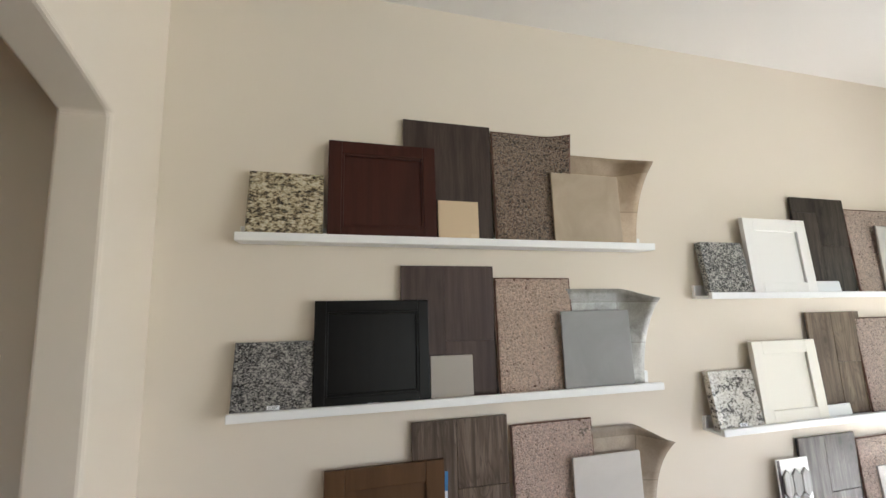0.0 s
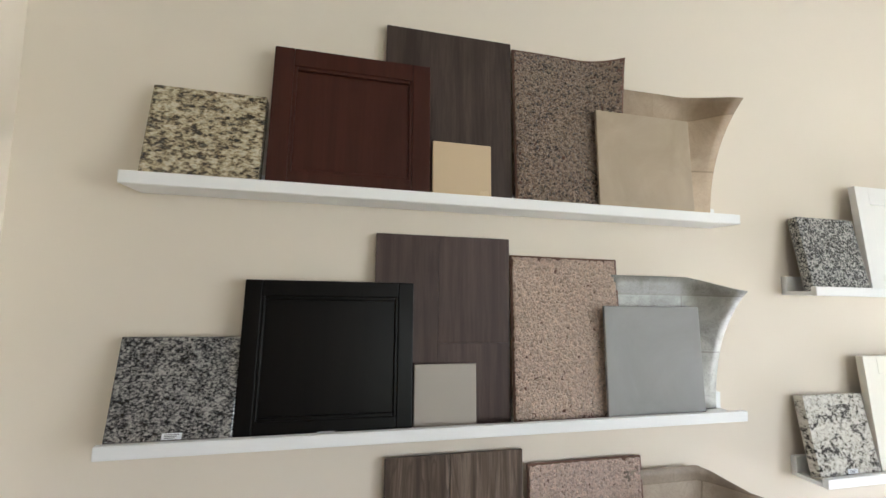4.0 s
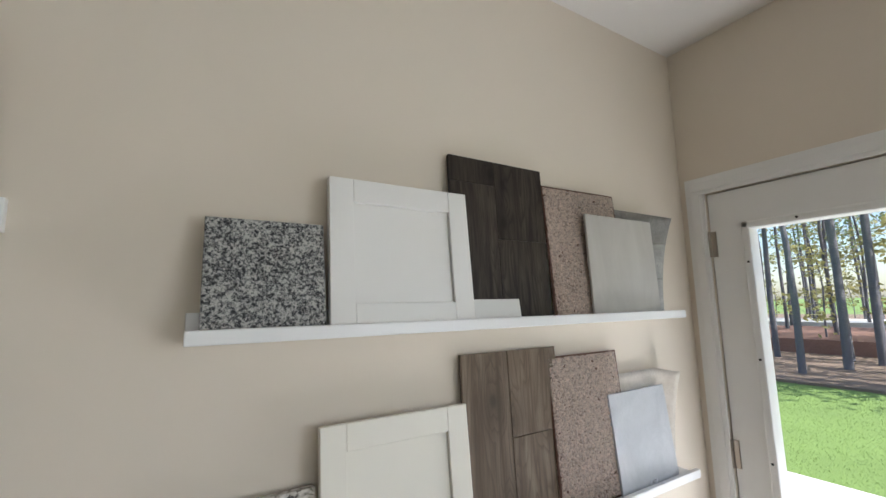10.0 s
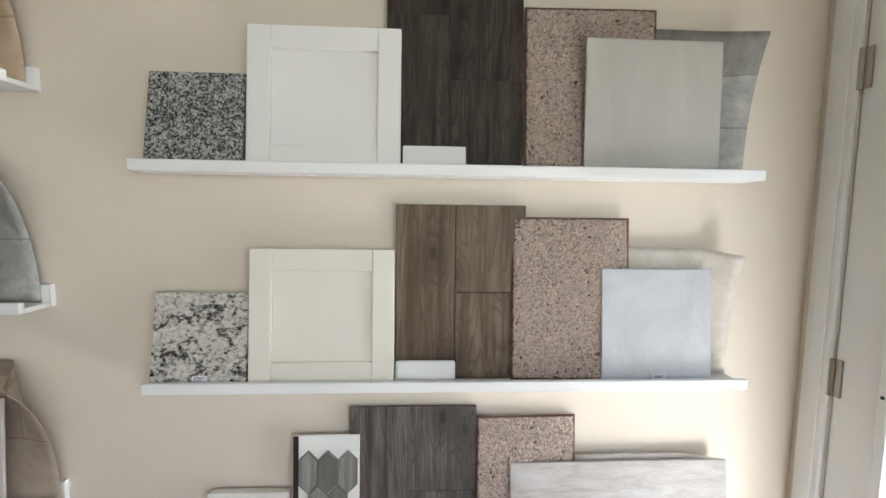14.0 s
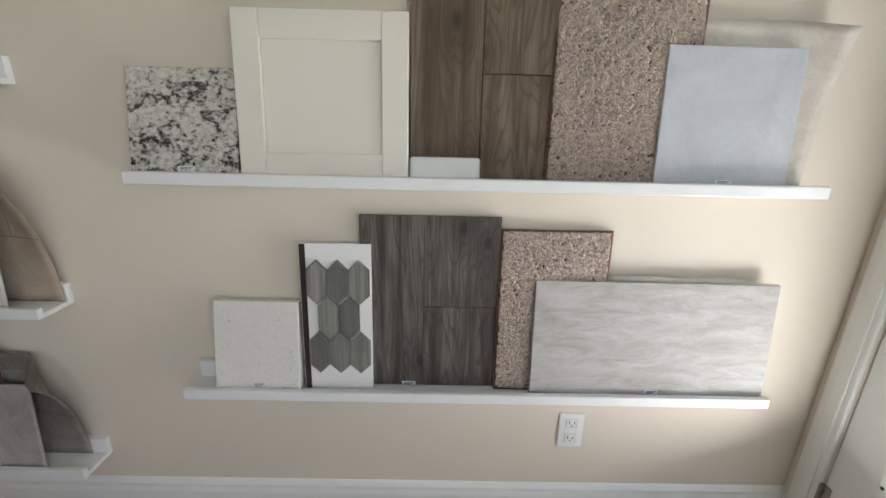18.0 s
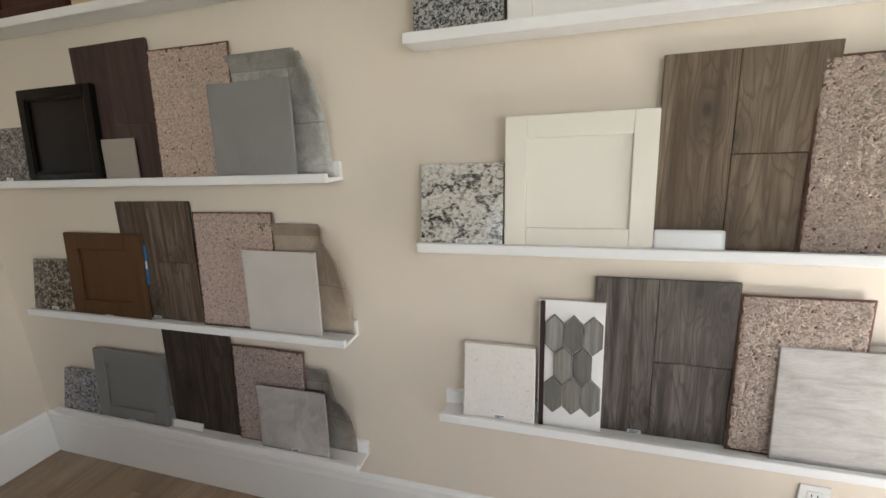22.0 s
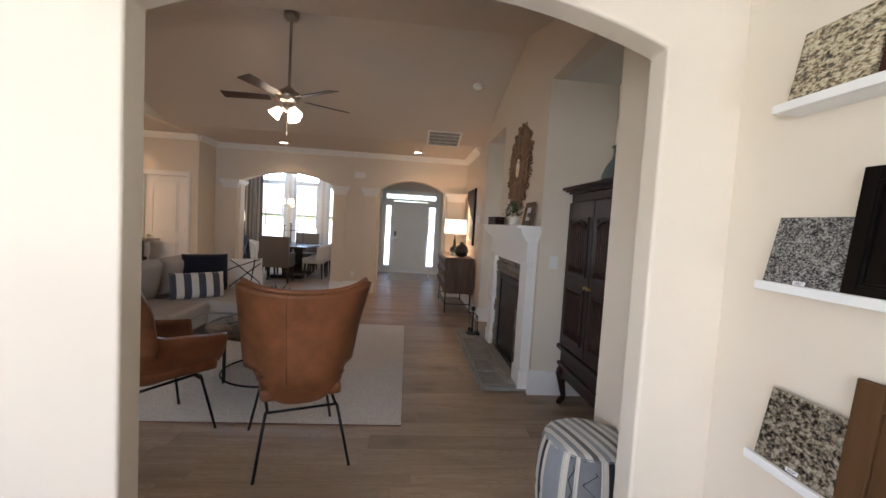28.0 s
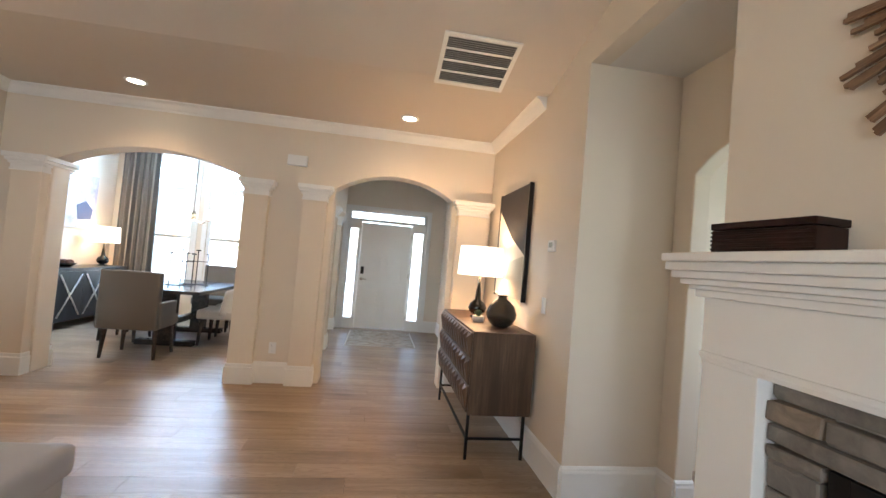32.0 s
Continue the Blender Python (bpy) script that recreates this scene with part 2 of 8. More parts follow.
def stone_tile(name, a, b2, scale=4, stretch=(1, 1, 1), rough=0.55, contrast=0.5, vein=0.0, blocks=0.0):
    m, n, l, b = shader(name)
    v = coords(n, l, stretch)
    f = noise_tex(n, l, v, scale, 8, 0.65, 0.8)
    col = ramp(n, l, f, ((0.5 - contrast / 2, a), (0.5 + contrast / 2, b2)))
    if vein:
        f2 = noise_tex(n, l, v, scale * 2.3, 6, 0.7, 2.5)
        col = mix(n, l, ramp(n, l, f2, ((0.47, (0, 0, 0)), (0.5, (vein, vein, vein)), (0.53, (0, 0, 0)))), col, scaled(a, 0.7))
    if blocks:
        # printed stone blocks of two tones with thin joints
        br = n.new("ShaderNodeTexBrick")
        br.offset, br.squash = 0.5, 1.3
        for k, x in (("Scale", 1.0), ("Brick Width", blocks * 1.4), ("Row Height", blocks), ("Mortar Size", 0.0022), ("Bias", 0.0)):
            br.inputs[k].default_value = x
        br.inputs["Color1"].default_value, br.inputs["Color2"].default_value, br.inputs["Mortar"].default_value = (1, 1, 1, 1), (0.5, 0.48, 0.46, 1), (0.62, 0.6, 0.57, 1)
        sp, cb = n.new("ShaderNodeSeparateXYZ"), n.new("ShaderNodeCombineXYZ")
        l.new(n.new("ShaderNodeTexCoord").outputs["Object"], sp.inputs[0])
        l.new(sp.outputs["X"], cb.inputs["X"])
        l.new(sp.outputs["Z"], cb.inputs["Y"])
        l.new(cb.outputs[0], br.inputs["Vector"])
        col = mix(n, l, 1.0, col, br.outputs["Color"], "MULTIPLY")
    l.new(col, b.inputs["Base Color"])
    b.inputs["Roughness"].default_value = rough
    bump(n, l, b, f, 0.06, 0.001)
    return m


def carpet_mat(name, a, c, tuft=135):
    """Cut pile: twisted tufts some millimetres wide, lighter and darker yarns, shade between them from the relief and
    painted in colour.
    """
    m, n, l, b = shader(name)
    v = coords(n, l)
    vo = n.new("ShaderNodeTexVoronoi")
    vo.inputs["Scale"].default_value, vo.inputs["Randomness"].default_value = tuft, 1.0
    warp = n.new("ShaderNodeMix")
    warp.data_type, warp.inputs[0].default_value = "VECTOR", 0.012
    nz = n.new("ShaderNodeTexNoise")
    nz.inputs["Scale"].default_value = tuft * 0.7
    l.new(v, nz.inputs["Vector"])
    l.new(v, warp.inputs[4])
    l.new(nz.outputs["Color"], warp.inputs[5])
    l.new(warp.outputs[1], vo.inputs["Vector"])
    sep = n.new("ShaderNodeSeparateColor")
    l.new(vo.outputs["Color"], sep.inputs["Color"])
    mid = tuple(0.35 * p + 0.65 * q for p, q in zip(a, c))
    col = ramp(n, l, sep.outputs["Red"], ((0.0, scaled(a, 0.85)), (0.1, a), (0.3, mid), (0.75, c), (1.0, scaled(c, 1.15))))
    # gaps between tufts mixed darker, their shade painted into the colour
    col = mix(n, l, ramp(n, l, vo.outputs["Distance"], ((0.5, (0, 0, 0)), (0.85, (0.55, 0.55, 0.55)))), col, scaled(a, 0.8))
    drift = noise_tex(n, l, v, 7, 3)
    col = mix(n, l, ramp(n, l, drift, ((0.4, (0.22, 0.22, 0.22)), (0.55, (0, 0, 0)))), col, mid)
    l.new(col, b.inputs["Base Color"])
    b.inputs["Roughness"].default_value = 0.95
    b.inputs["Sheen Weight"].default_value = 0.25
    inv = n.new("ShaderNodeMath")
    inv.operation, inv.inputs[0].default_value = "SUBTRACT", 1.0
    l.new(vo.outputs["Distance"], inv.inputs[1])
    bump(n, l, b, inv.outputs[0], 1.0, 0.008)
    return m


def stripes(name, colors, width, axis=0, rough=0.9):
    """Woven stripes across one axis of the thing."""
    m, n, l, b = shader(name)
    tc = n.new("ShaderNodeTexCoord")
    sp = n.new("ShaderNodeSeparateXYZ")
    l.new(tc.outputs["Object"], sp.inputs[0])
    ma = n.new("ShaderNodeMath")
    ma.operation, ma.inputs[1].default_value = "DIVIDE", width * len(colors)
    l.new(sp.outputs[axis], ma.inputs[0])
    fr = n.new("ShaderNodeMath")
    fr.operation = "FRACT"
    l.new(ma.outputs[0], fr.inputs[0])
    r = n.new("ShaderNodeValToRGB")
    r.color_ramp.interpolation = "CONSTANT"
    e = r.color_ramp.elements
    while len(e) < len(colors):
        e.new(0.9)
    for i, c in enumerate(colors):
        e[i].position, e[i].color = i / len(colors), (*c, 1)
    l.new(fr.outputs[0], r.inputs["Fac"])
    f = noise_tex(n, l, tc.outputs["Object"], 260, 2)
    l.new(mix(n, l, f, r.outputs["Color"], mix(n, l, 0.25, r.outputs["Color"], (0.4, 0.38, 0.35))), b.inputs["Base Color"])
    b.inputs["Roughness"].default_value = rough
    b.inputs["Sheen Weight"].default_value = 0.2
    bump(n, l, b, f, 0.35, 0.001)
    return m


def glass(name, tint=(1, 1, 1), rough=0.0, thin=True):
    m, n, l, b = shader(name)
    b.inputs["Base Color"].default_value = (*tint, 1)
    b.inputs["Transmission Weight"].default_value = 1.0
    b.inputs["Roughness"].default_value = rough
    b.inputs["IOR"].default_value = 1.05 if thin else 1.45
    return m


def glowing(name, c, strength):
    m, n, l, b = shader(name)
    b.inputs["Base Color"].default_value = (*c, 1)
    b.inputs["Emission Color"].default_value = (*c, 1)
    b.inputs["Emission Strength"].default_value = strength
    return m


def leather_mat(name, c):
    m, n, l, b = shader(name)
    v = coords(n, l)
    big = noise_tex(n, l, v, 5, 6, 0.6, 0.4)
    vo = n.new("ShaderNodeTexVoronoi")
    vo.inputs["Scale"].default_value = 220
    l.new(v, vo.inputs["Vector"])
    col = ramp(n, l, big, ((0.3, scaled(c, 0.62)), (0.5, c), (0.72, scaled(c, 1.35))))
    l.new(col, b.inputs["Base Color"])
    b.inputs["Roughness"].default_value = 0.42
    b.inputs["Specular IOR Level"].default_value = 0.35
    bump(n, l, b, vo.outputs["Distance"], 0.12, 0.001)
    return m


PAINT = plain("wall_paint", (0.735, 0.658, 0.553), 0.75, var=0.02, scale=0.7, bump_scale=90, bump_k=0.1, ws=True)
CEIL = plain("ceiling_paint", (0.76, 0.735, 0.69), 0.9, var=0.03, scale=0.8, bump_scale=45, bump_k=0.35, dist=0.003, ws=True)
# darker copy of the ceiling paint: dimmer light put into the colour
CEIL_SHADED = plain("shaded_ceiling_paint", (0.62, 0.56, 0.5), 0.9, var=0.03, scale=0.8, bump_scale=45, bump_k=0.35, dist=0.003, ws=True)
TRIM = plain("white_trim_paint", (0.82, 0.815, 0.79), 0.38, var=0.02, scale=2, bump_scale=40, bump_k=0.03, ws=True)
LEDGE = plain("white_ledge_paint", (0.83, 0.83, 0.82), 0.32, var=0.02, scale=4, bump_k=0.03, ws=True)
PLANK = wood("oak_plank_floor", (0.29, 0.205, 0.135), (0.425, 0.318, 0.22), "Y", 0.4, 13.0, tint=0.08, streak=0.2, ws=True, bump_k=0.1, knots=1.1)
PLANK_FAR = wood("oak_plank_floor_far", (0.29, 0.205, 0.135), (0.425, 0.318, 0.22), "Y", 0.4, 13.0, tint=0.08, streak=0.2, ws=True, bump_k=0.1, island=True, knots=1.1)
SUBFLOOR = plain("floor_joint", (0.06, 0.04, 0.025), 0.8)
BLACKMETAL = plain("black_metal", (0.012, 0.012, 0.013), 0.42, 0.6, var=0.2, scale=10)
STEEL = plain("stainless_steel", (0.55, 0.55, 0.56), 0.28, 1.0, var=0.05, scale=20)
DARKSTEEL = plain("dark_stainless_steel", (0.2, 0.195, 0.19), 0.35, 1.0, var=0.06, scale=20)
NICKEL = plain("brushed_nickel", (0.42, 0.38, 0.33), 0.3, 1.0, var=0.05)
BRASS = plain("brass", (0.55, 0.38, 0.15), 0.3, 1.0, var=0.08)
GLASS = glass("window_glass")
PLASTIC = plain("white_plastic", (0.82, 0.82, 0.8), 0.35, var=0.01)
DARKHOLE = plain("dark_slot", (0.02, 0.02, 0.02), 0.7)

# ---- building tools ----
def bm_new():
    return bmesh.new()


def box(bm, x0, x1, y0, y1, z0, z1, bevel=0.0, seg=2):
    r = bmesh.ops.create_cube(bm, size=1.0)
    for v in r["verts"]:
        v.co = Vector(((x0 + x1) / 2 + v.co.x * (x1 - x0), (y0 + y1) / 2 + v.co.y * (y1 - y0), (z0 + z1) / 2 + v.co.z * (z1 - z0)))
    if bevel:
        es = {e for v in r["verts"] for e in v.link_edges}
        bmesh.ops.bevel(bm, geom=list(es), offset=bevel, segments=seg, affect="EDGES", profile=0.6)
    return bm


def bx(x0, x1, y0, y1, z0, z1, bevel=0.0, seg=2):
    return box(bm_new(), x0, x1, y0, y1, z0, z1, bevel, seg)


def cyl(bm, p0, p1, r0, r1=None, n=16, caps=True):
    """A round bar from p0 to p1."""
    p0, p1 = Vector(p0), Vector(p1)
    r1 = r0 if r1 is None else r1
    d = p1 - p0
    q = d.to_track_quat("Z", "Y").to_matrix().to_4x4()
    bmesh.ops.create_cone(bm, cap_ends=caps, segments=n, radius1=r0, radius2=r1, depth=d.length,
                          matrix=Matrix.Translation((p0 + p1) / 2) @ q)
    return bm


def cy(p0, p1, r0, r1=None, n=16):
    return cyl(bm_new(), p0, p1, r0, r1, n)


def lathe(profile, n=28, place=(0, 0, 0), caps=True):
    """A turned body from (radius, height) pairs."""
    bm = bm_new()
    rings = []
    for r, z in profile:
        rings.append([bm.verts.new((place[0] + max(r, 1e-4) * math.cos(2 * math.pi * i / n), place[1] + max(r, 1e-4) * math.sin(2 * math.pi * i / n), place[2] + z)) for i in range(n)])
    for a, b in zip(rings, rings[1:]):
        for i in range(n):
            bm.faces.new((a[i], a[(i + 1) % n], b[(i + 1) % n], b[i]))
    if caps:
        bm.faces.new(list(reversed(rings[0])))
        bm.faces.new(rings[-1])
    for f in bm.faces:
        f.smooth = True
    return bm


def tube(points, r, n=8, closed=False):
    """A bent bar through points."""
    bm = bm_new()
    pts = [Vector(p) for p in points]
    rings = []
    for i, p in enumerate(pts):
        a = pts[i - 1] if i else (pts[-1] if closed else pts[0])
        b = pts[(i + 1) % len(pts)] if (closed or i < len(pts) - 1) else pts[-1]
        q = (b - a).normalized().to_track_quat("Z", "Y")
        rings.append([bm.verts.new(p + q @ Vector((r * math.cos(2 * math.pi * k / n), r * math.sin(2 * math.pi * k / n), 0))) for k in range(n)])
    for a, b in list(zip(rings, rings[1:])) + ([(rings[-1], rings[0])] if closed else []):
        for k in range(n):
            bm.faces.new((a[k], a[(k + 1) % n], b[(k + 1) % n], b[k]))
    if not closed:
        bm.faces.new(list(reversed(rings[0])))
        bm.faces.new(rings[-1])
    for f in bm.faces:
        f.smooth = True
    return bm


def sheet(fn, nu, nv, thick=0.0, smooth=True):
    """A surface from fn(u, v) with u, v in 0..1, given thickness along its normals."""
    bm = bm_new()
    g = [[bm.verts.new(fn(i / nu, j / nv)) for i in range(nu + 1)] for j in range(nv + 1)]
    for j in range(nv):
        for i in range(nu):
            bm.faces.new((g[j][i], g[j][i + 1], g[j + 1][i + 1], g[j + 1][i]))
    bm.normal_update()
    if thick:
        nor = [[v.normal.copy() for v in row] for row in g]
        h = [[bm.verts.new(v.co - nor[j][i] * thick) for i, v in enumerate(row)] for j, row in enumerate(g)]
        for j in range(nv):
            for i in range(nu):
                bm.faces.new((h[j][i], h[j + 1][i], h[j + 1][i + 1], h[j][i + 1]))
        for i in range(nu):
            bm.faces.new((g[0][i + 1], g[0][i], h[0][i], h[0][i + 1]))
            bm.faces.new((g[nv][i], g[nv][i + 1], h[nv][i + 1], h[nv][i]))
        for j in range(nv):
            bm.faces.new((g[j][0], g[j + 1][0], h[j + 1][0], h[j][0]))
            bm.faces.new((g[j + 1][nu], g[j][nu], h[j][nu], h[j + 1][nu]))
    for f in bm.faces:
        f.smooth = smooth
    return bm


def prism(outline, axis, a, b):
    """A plate from an outline of two coordinates, between a and b on the third axis ('x' or 'y' or 'z')."""
    bm = bm_new()

    def co(p, w):
        return {"x": (w, p[0], p[1]), "y": (p[0], w, p[1]), "z": (p[0], p[1], w)}[axis]
    A = [bm.verts.new(co(p, a)) for p in outline]
    B = [bm.verts.new(co(p, b)) for p in outline]
    bm.faces.new(A)
    bm.faces.new(list(reversed(B)))
    k = len(outline)
    for i in range(k):
        bm.faces.new((A[(i + 1) % k], A[i], B[i], B[(i + 1) % k]))
    bmesh.ops.recalc_face_normals(bm, faces=bm.faces[:])
    return bm


def finish(name, bm, mat, bevel=0.0, smooth=False):
    me = bpy.data.meshes.new(name)
    bm.to_mesh(me)
    bm.free()
    me.materials.append(mat)
    ob = new(name, me)
    if smooth:
        for p in me.polygons:
            p.use_smooth = True
    if bevel:
        md = ob.modifiers.new("bevel", "BEVEL")
        md.width, md.segments, md.limit_method, md.angle_limit = bevel, 3, "ANGLE", radians(40)
    return ob


def part(name, bm, mat, parent, label="", smooth=False):
    ob = finish(name, bm, mat, smooth=smooth)
    ob.parent = parent
    if label:
        ob["label"] = label
    return ob


def thing(name, label, category, place=(0, 0, 0), rz=0, group=""):
    ob = new(name)
    ob.empty_display_size = 0.1
    ob.matrix_world = pose(*place, 0, 0, rz)
    return tagged(ob, label, category, group)


def structure(name, bm, mat, label, category, bevel=0.0):
    return tagged(finish(name, bm, mat, bevel), label, category, kind="structure")


def arch_points(l, r, spring, top, n=20):
    """The points of a segmental arch from the left springing to the right one."""
    w, h = (r - l) / 2, top - spring
    R = (w * w + h * h) / (2 * h)
    half = math.asin(w / R)
    return [((l + r) / 2 + R * math.sin(a), top - R + R * math.cos(a)) for a in [(-1 + 2 * i / n) * half for i in range(n + 1)]]


def wall_outline(a0, a1, z1, openings, top=None):
    """The outline of a wall with openings that reach the floor: (left, right, spring, crown) each."""
    pts = [(a0, 0.0)]
    for l, r, s, t in sorted(openings):
        pts.append((l, 0.0))
        pts += arch_points(l, r, s, t) if t > s else [(l, s), (r, s)]
        pts.append((r, 0.0))
    pts.append((a1, 0.0))
    pts += top if top else [(a1, z1), (a0, z1)]
    return pts


def frame_holes(bm, axis, w0, w1, a0, a1, z0, z1, hole):
    """A wall with one window or door hole, from four blocks."""
    l, r, b, t = hole
    for p, q, s, u in ((a0, l, z0, z1), (r, a1, z0, z1), (l, r, t, z1), (l, r, z0, b)):
        if q - p > 1e-4 and u - s > 1e-4:
            if axis == "x":
                box(bm, w0, w1, p, q, s, u)
            else:
                box(bm, p, q, w0, w1, s, u)
    return bm

# ---- the building ----
SAMPLE_Y, ARCH_X0, ARCH_X1, DOOR_X, LEFT_Y = 1.52, -0.505, -0.625, 3.27, -3.55
SUN_H, LIV_H, FIRE_Y, BEAM_X, GABLE_Y = 2.78, 2.77, 1.48, -7.45, -3.45
RIDGE_X, RIDGE_H, EAVE_X, EAVE_X2 = -3.4, 3.46, -5.93, -0.87

structure("floor", bx(-12.2, 3.42, -7.2, 3.6, -0.12, -0.012), SUBFLOOR, "dark subfloor under the plank joints", "floor")

# sunroom
structure("wall_samples", bx(-0.505, 3.42, SAMPLE_Y, 1.66, 0, 2.9), PAINT, "cream painted wall that carries the sample ledges", "wall")
structure("wall_arches", prism(wall_outline(-3.7, 1.66, 2.9, [(-0.605, 1.225, 2.13, 2.305), (-3.045, -1.26, 2.13, 2.305)]), "x", ARCH_X1, ARCH_X0), PAINT,
          "cream wall with two wide segmental arches", "wall", bevel=0.012)
w = frame_holes(bm_new(), "x", DOOR_X, 3.42, 0.30, 1.52, 0, 2.9, (0.495, 1.425, 0.0, 2.135))
frame_holes(w, "x", DOOR_X, 3.42, -3.7, 0.30, 0, 2.9, (-3.0, -0.2, 0.75, 2.25))
structure("wall_garden", w, PAINT, "cream wall with the glazed garden door", "wall")
w = frame_holes(bm_new(), "y", -3.7, LEFT_Y, ARCH_X0, 3.285, 0, 2.9, (0.75, 2.35, 0.9, 2.3))
structure("wall_sofa", w, PAINT, "cream wall behind the white sofa", "wall")
structure("ceiling_sunroom", bx(-0.505, 3.285, LEFT_Y, 1.52, SUN_H, 2.88), CEIL, "off-white textured flat ceiling", "ceiling")

# living room
top = [(-0.625, LIV_H), (EAVE_X2, LIV_H), (RIDGE_X, RIDGE_H), (EAVE_X, LIV_H), (-7.45, LIV_H)]
structure("wall_fireplace", prism(wall_outline(-7.45, -0.625, LIV_H, [(-5.30, -4.20, 2.72, 2.72), (-2.57, -1.34, 2.74, 2.74)], top), "y", FIRE_Y, 1.60), PAINT,
          "cream fireplace wall with two tall niches under the vault", "wall")
w = bx(-5.42, -5.30, 1.60, 2.24, 0, 2.72)
box(w, -4.20, -4.08, 1.60, 2.24, 0, 2.72)
structure("wall_niche", w, PAINT, "cream side walls of the passage niche", "wall")
w = prism(wall_outline(-5.30, -4.20, 2.72, [(-5.14, -4.32, 2.05, 2.2)]), "y", 2.12, 2.24)
structure("wall_niche_back", w, PAINT, "cream wall with a narrow arch to the hall", "wall", bevel=0.01)
w = bx(-2.69, -2.57, 1.60, 2.20, 0, 2.74)
box(w, -2.57, -1.34, 2.08, 2.20, 0, 2.74)
box(w, -1.34, -1.22, 1.60, 2.20, 0, 2.74)
structure("wall_cupboard_niche", w, PAINT, "cream walls of the deep niche round the armoire", "wall")
structure("ceiling_niche", bx(-5.82, -3.78, 1.60, 3.6, 2.72, 2.8), CEIL, "flat niche and hall ceiling", "ceiling")
structure("ceiling_cupboard_niche", bx(-2.69, -1.22, 1.60, 2.20, 2.74, 2.82), CEIL, "flat niche ceiling", "ceiling")
w = frame_holes(bm_new(), "y", 3.45, 3.6, -5.7, -3.9, 0, 2.72, (-5.0, -4.35, 0.75, 2.1))
box(w, -5.82, -5.70, 2.24, 3.6, 0, 2.72)
box(w, -3.90, -3.78, 2.24, 3.6, 0, 2.72)
box(w, -5.70, -5.42, 2.12, 2.24, 0, 2.72)
box(w, -4.08, -3.90, 2.12, 2.24, 0, 2.72)
structure("wall_hall", w, PAINT, "cream hall walls behind the niche arch", "wall")
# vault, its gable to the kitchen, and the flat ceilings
structure("ceiling_vault", prism([(ARCH_X1, LIV_H), (EAVE_X2, LIV_H), (RIDGE_X, RIDGE_H), (EAVE_X, LIV_H), (-7.45, LIV_H), (-7.45, 3.6), (ARCH_X1, 3.6)], "y", GABLE_Y, FIRE_Y), CEIL_SHADED,
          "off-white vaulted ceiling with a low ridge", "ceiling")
structure("ceiling_kitchen", bx(-8.35, ARCH_X1, -7.2, GABLE_Y - 0.1, LIV_H, 2.9), CEIL_SHADED, "flat kitchen ceiling", "ceiling")
structure("wall_gable", bx(-7.45, ARCH_X1, GABLE_Y - 0.1, GABLE_Y, LIV_H, 3.6), PAINT, "cream triangular gable above the kitchen edge", "wall")
# beam wall with the columns towards dining room and foyer
structure("wall_colonnade", prism(wall_outline(-3.45, 1.48, LIV_H, [(-2.93, -1.165, 2.08, 2.29), (-0.25, 1.03, 2.08, 2.28)]), "x", BEAM_X - 0.22, BEAM_X), PAINT,
          "cream wall with two shallow arches on square columns", "wall", bevel=0.008)
# pantry block and kitchen
w = frame_holes(bm_new(), "x", -6.92, -6.80, -4.47, -3.40, 0, LIV_H, (-4.30, -3.61, 0.0, 2.03))
box(w, -7.67, -6.92, -3.52, -3.40, 0, LIV_H)
box(w, -8.2, -6.92, -4.47, -4.35, 0, LIV_H)
structure("wall_pantry", w, PAINT, "cream pantry block with a white panel door", "wall")
w = frame_holes(bm_new(), "x", -8.32, -8.20, -7.2, -4.35, 0, LIV_H, (-5.66, -4.93, 0.0, 2.06))
structure("wall_kitchen_end", w, PAINT, "warm cream kitchen end wall", "wall")
structure("wall_kitchen", bx(-8.2, -0.625, -7.2, -7.08, 0, LIV_H), PAINT, "warm cream wall behind the kitchen units", "wall")
structure("wall_kitchen_near", bx(-0.625, -0.505, -7.2, -3.7, 0, LIV_H), PAINT, "cream kitchen side wall", "wall")
structure("wall_pantry_back", bx(-7.9, -7.8, -4.35, -3.52, 0, 2.77), PAINT, "cream wall inside the pantry", "wall")
# dining room and foyer
DIN_X = -11.0
w = frame_holes(bm_new(), "x", DIN_X - 0.15, DIN_X, -4.55, -2.98, 0, 3.3, (-3.78, -3.10, 0.55, 2.98))
frame_holes(w, "x", DIN_X - 0.15, DIN_X, -2.98, -1.95, 0, 3.3, (-2.86, -2.18, 0.55, 2.98))
frame_holes(w, "x", DIN_X - 0.15, DIN_X, -1.95, -0.55, 0, 3.3, (-1.94, -1.60, 0.55, 2.98))
frame_holes(w, "x", DIN_X - 0.15, DIN_X, -0.55, 1.62, 0, 3.3, (-0.36, 1.15, 0.0, 2.27))
structure("wall_street", w, PAINT, "cream street wall with tall windows and the front door", "wall")
structure("wall_dining", bx(DIN_X, -7.67, -4.55, -4.42, 0, 3.3), PAINT, "cream dining room wall", "wall")
w = frame_holes(bm_new(), "y", 1.50, 1.62, DIN_X, -7.45, 0, 3.3, (-10.3, -9.45, 0.0, 2.06))
structure("wall_foyer", w, PAINT, "cream foyer wall with a white door", "wall")
structure("ceiling_dining", bx(DIN_X - 0.15, -7.67, -4.55, 1.62, 3.1, 3.22), CEIL, "flat dining room and foyer ceiling", "ceiling")
structure("wall_foyer_header", bx(DIN_X, -7.67, -0.56, -0.42, 2.15, 3.1), PAINT, "cream header between foyer and dining room", "wall")
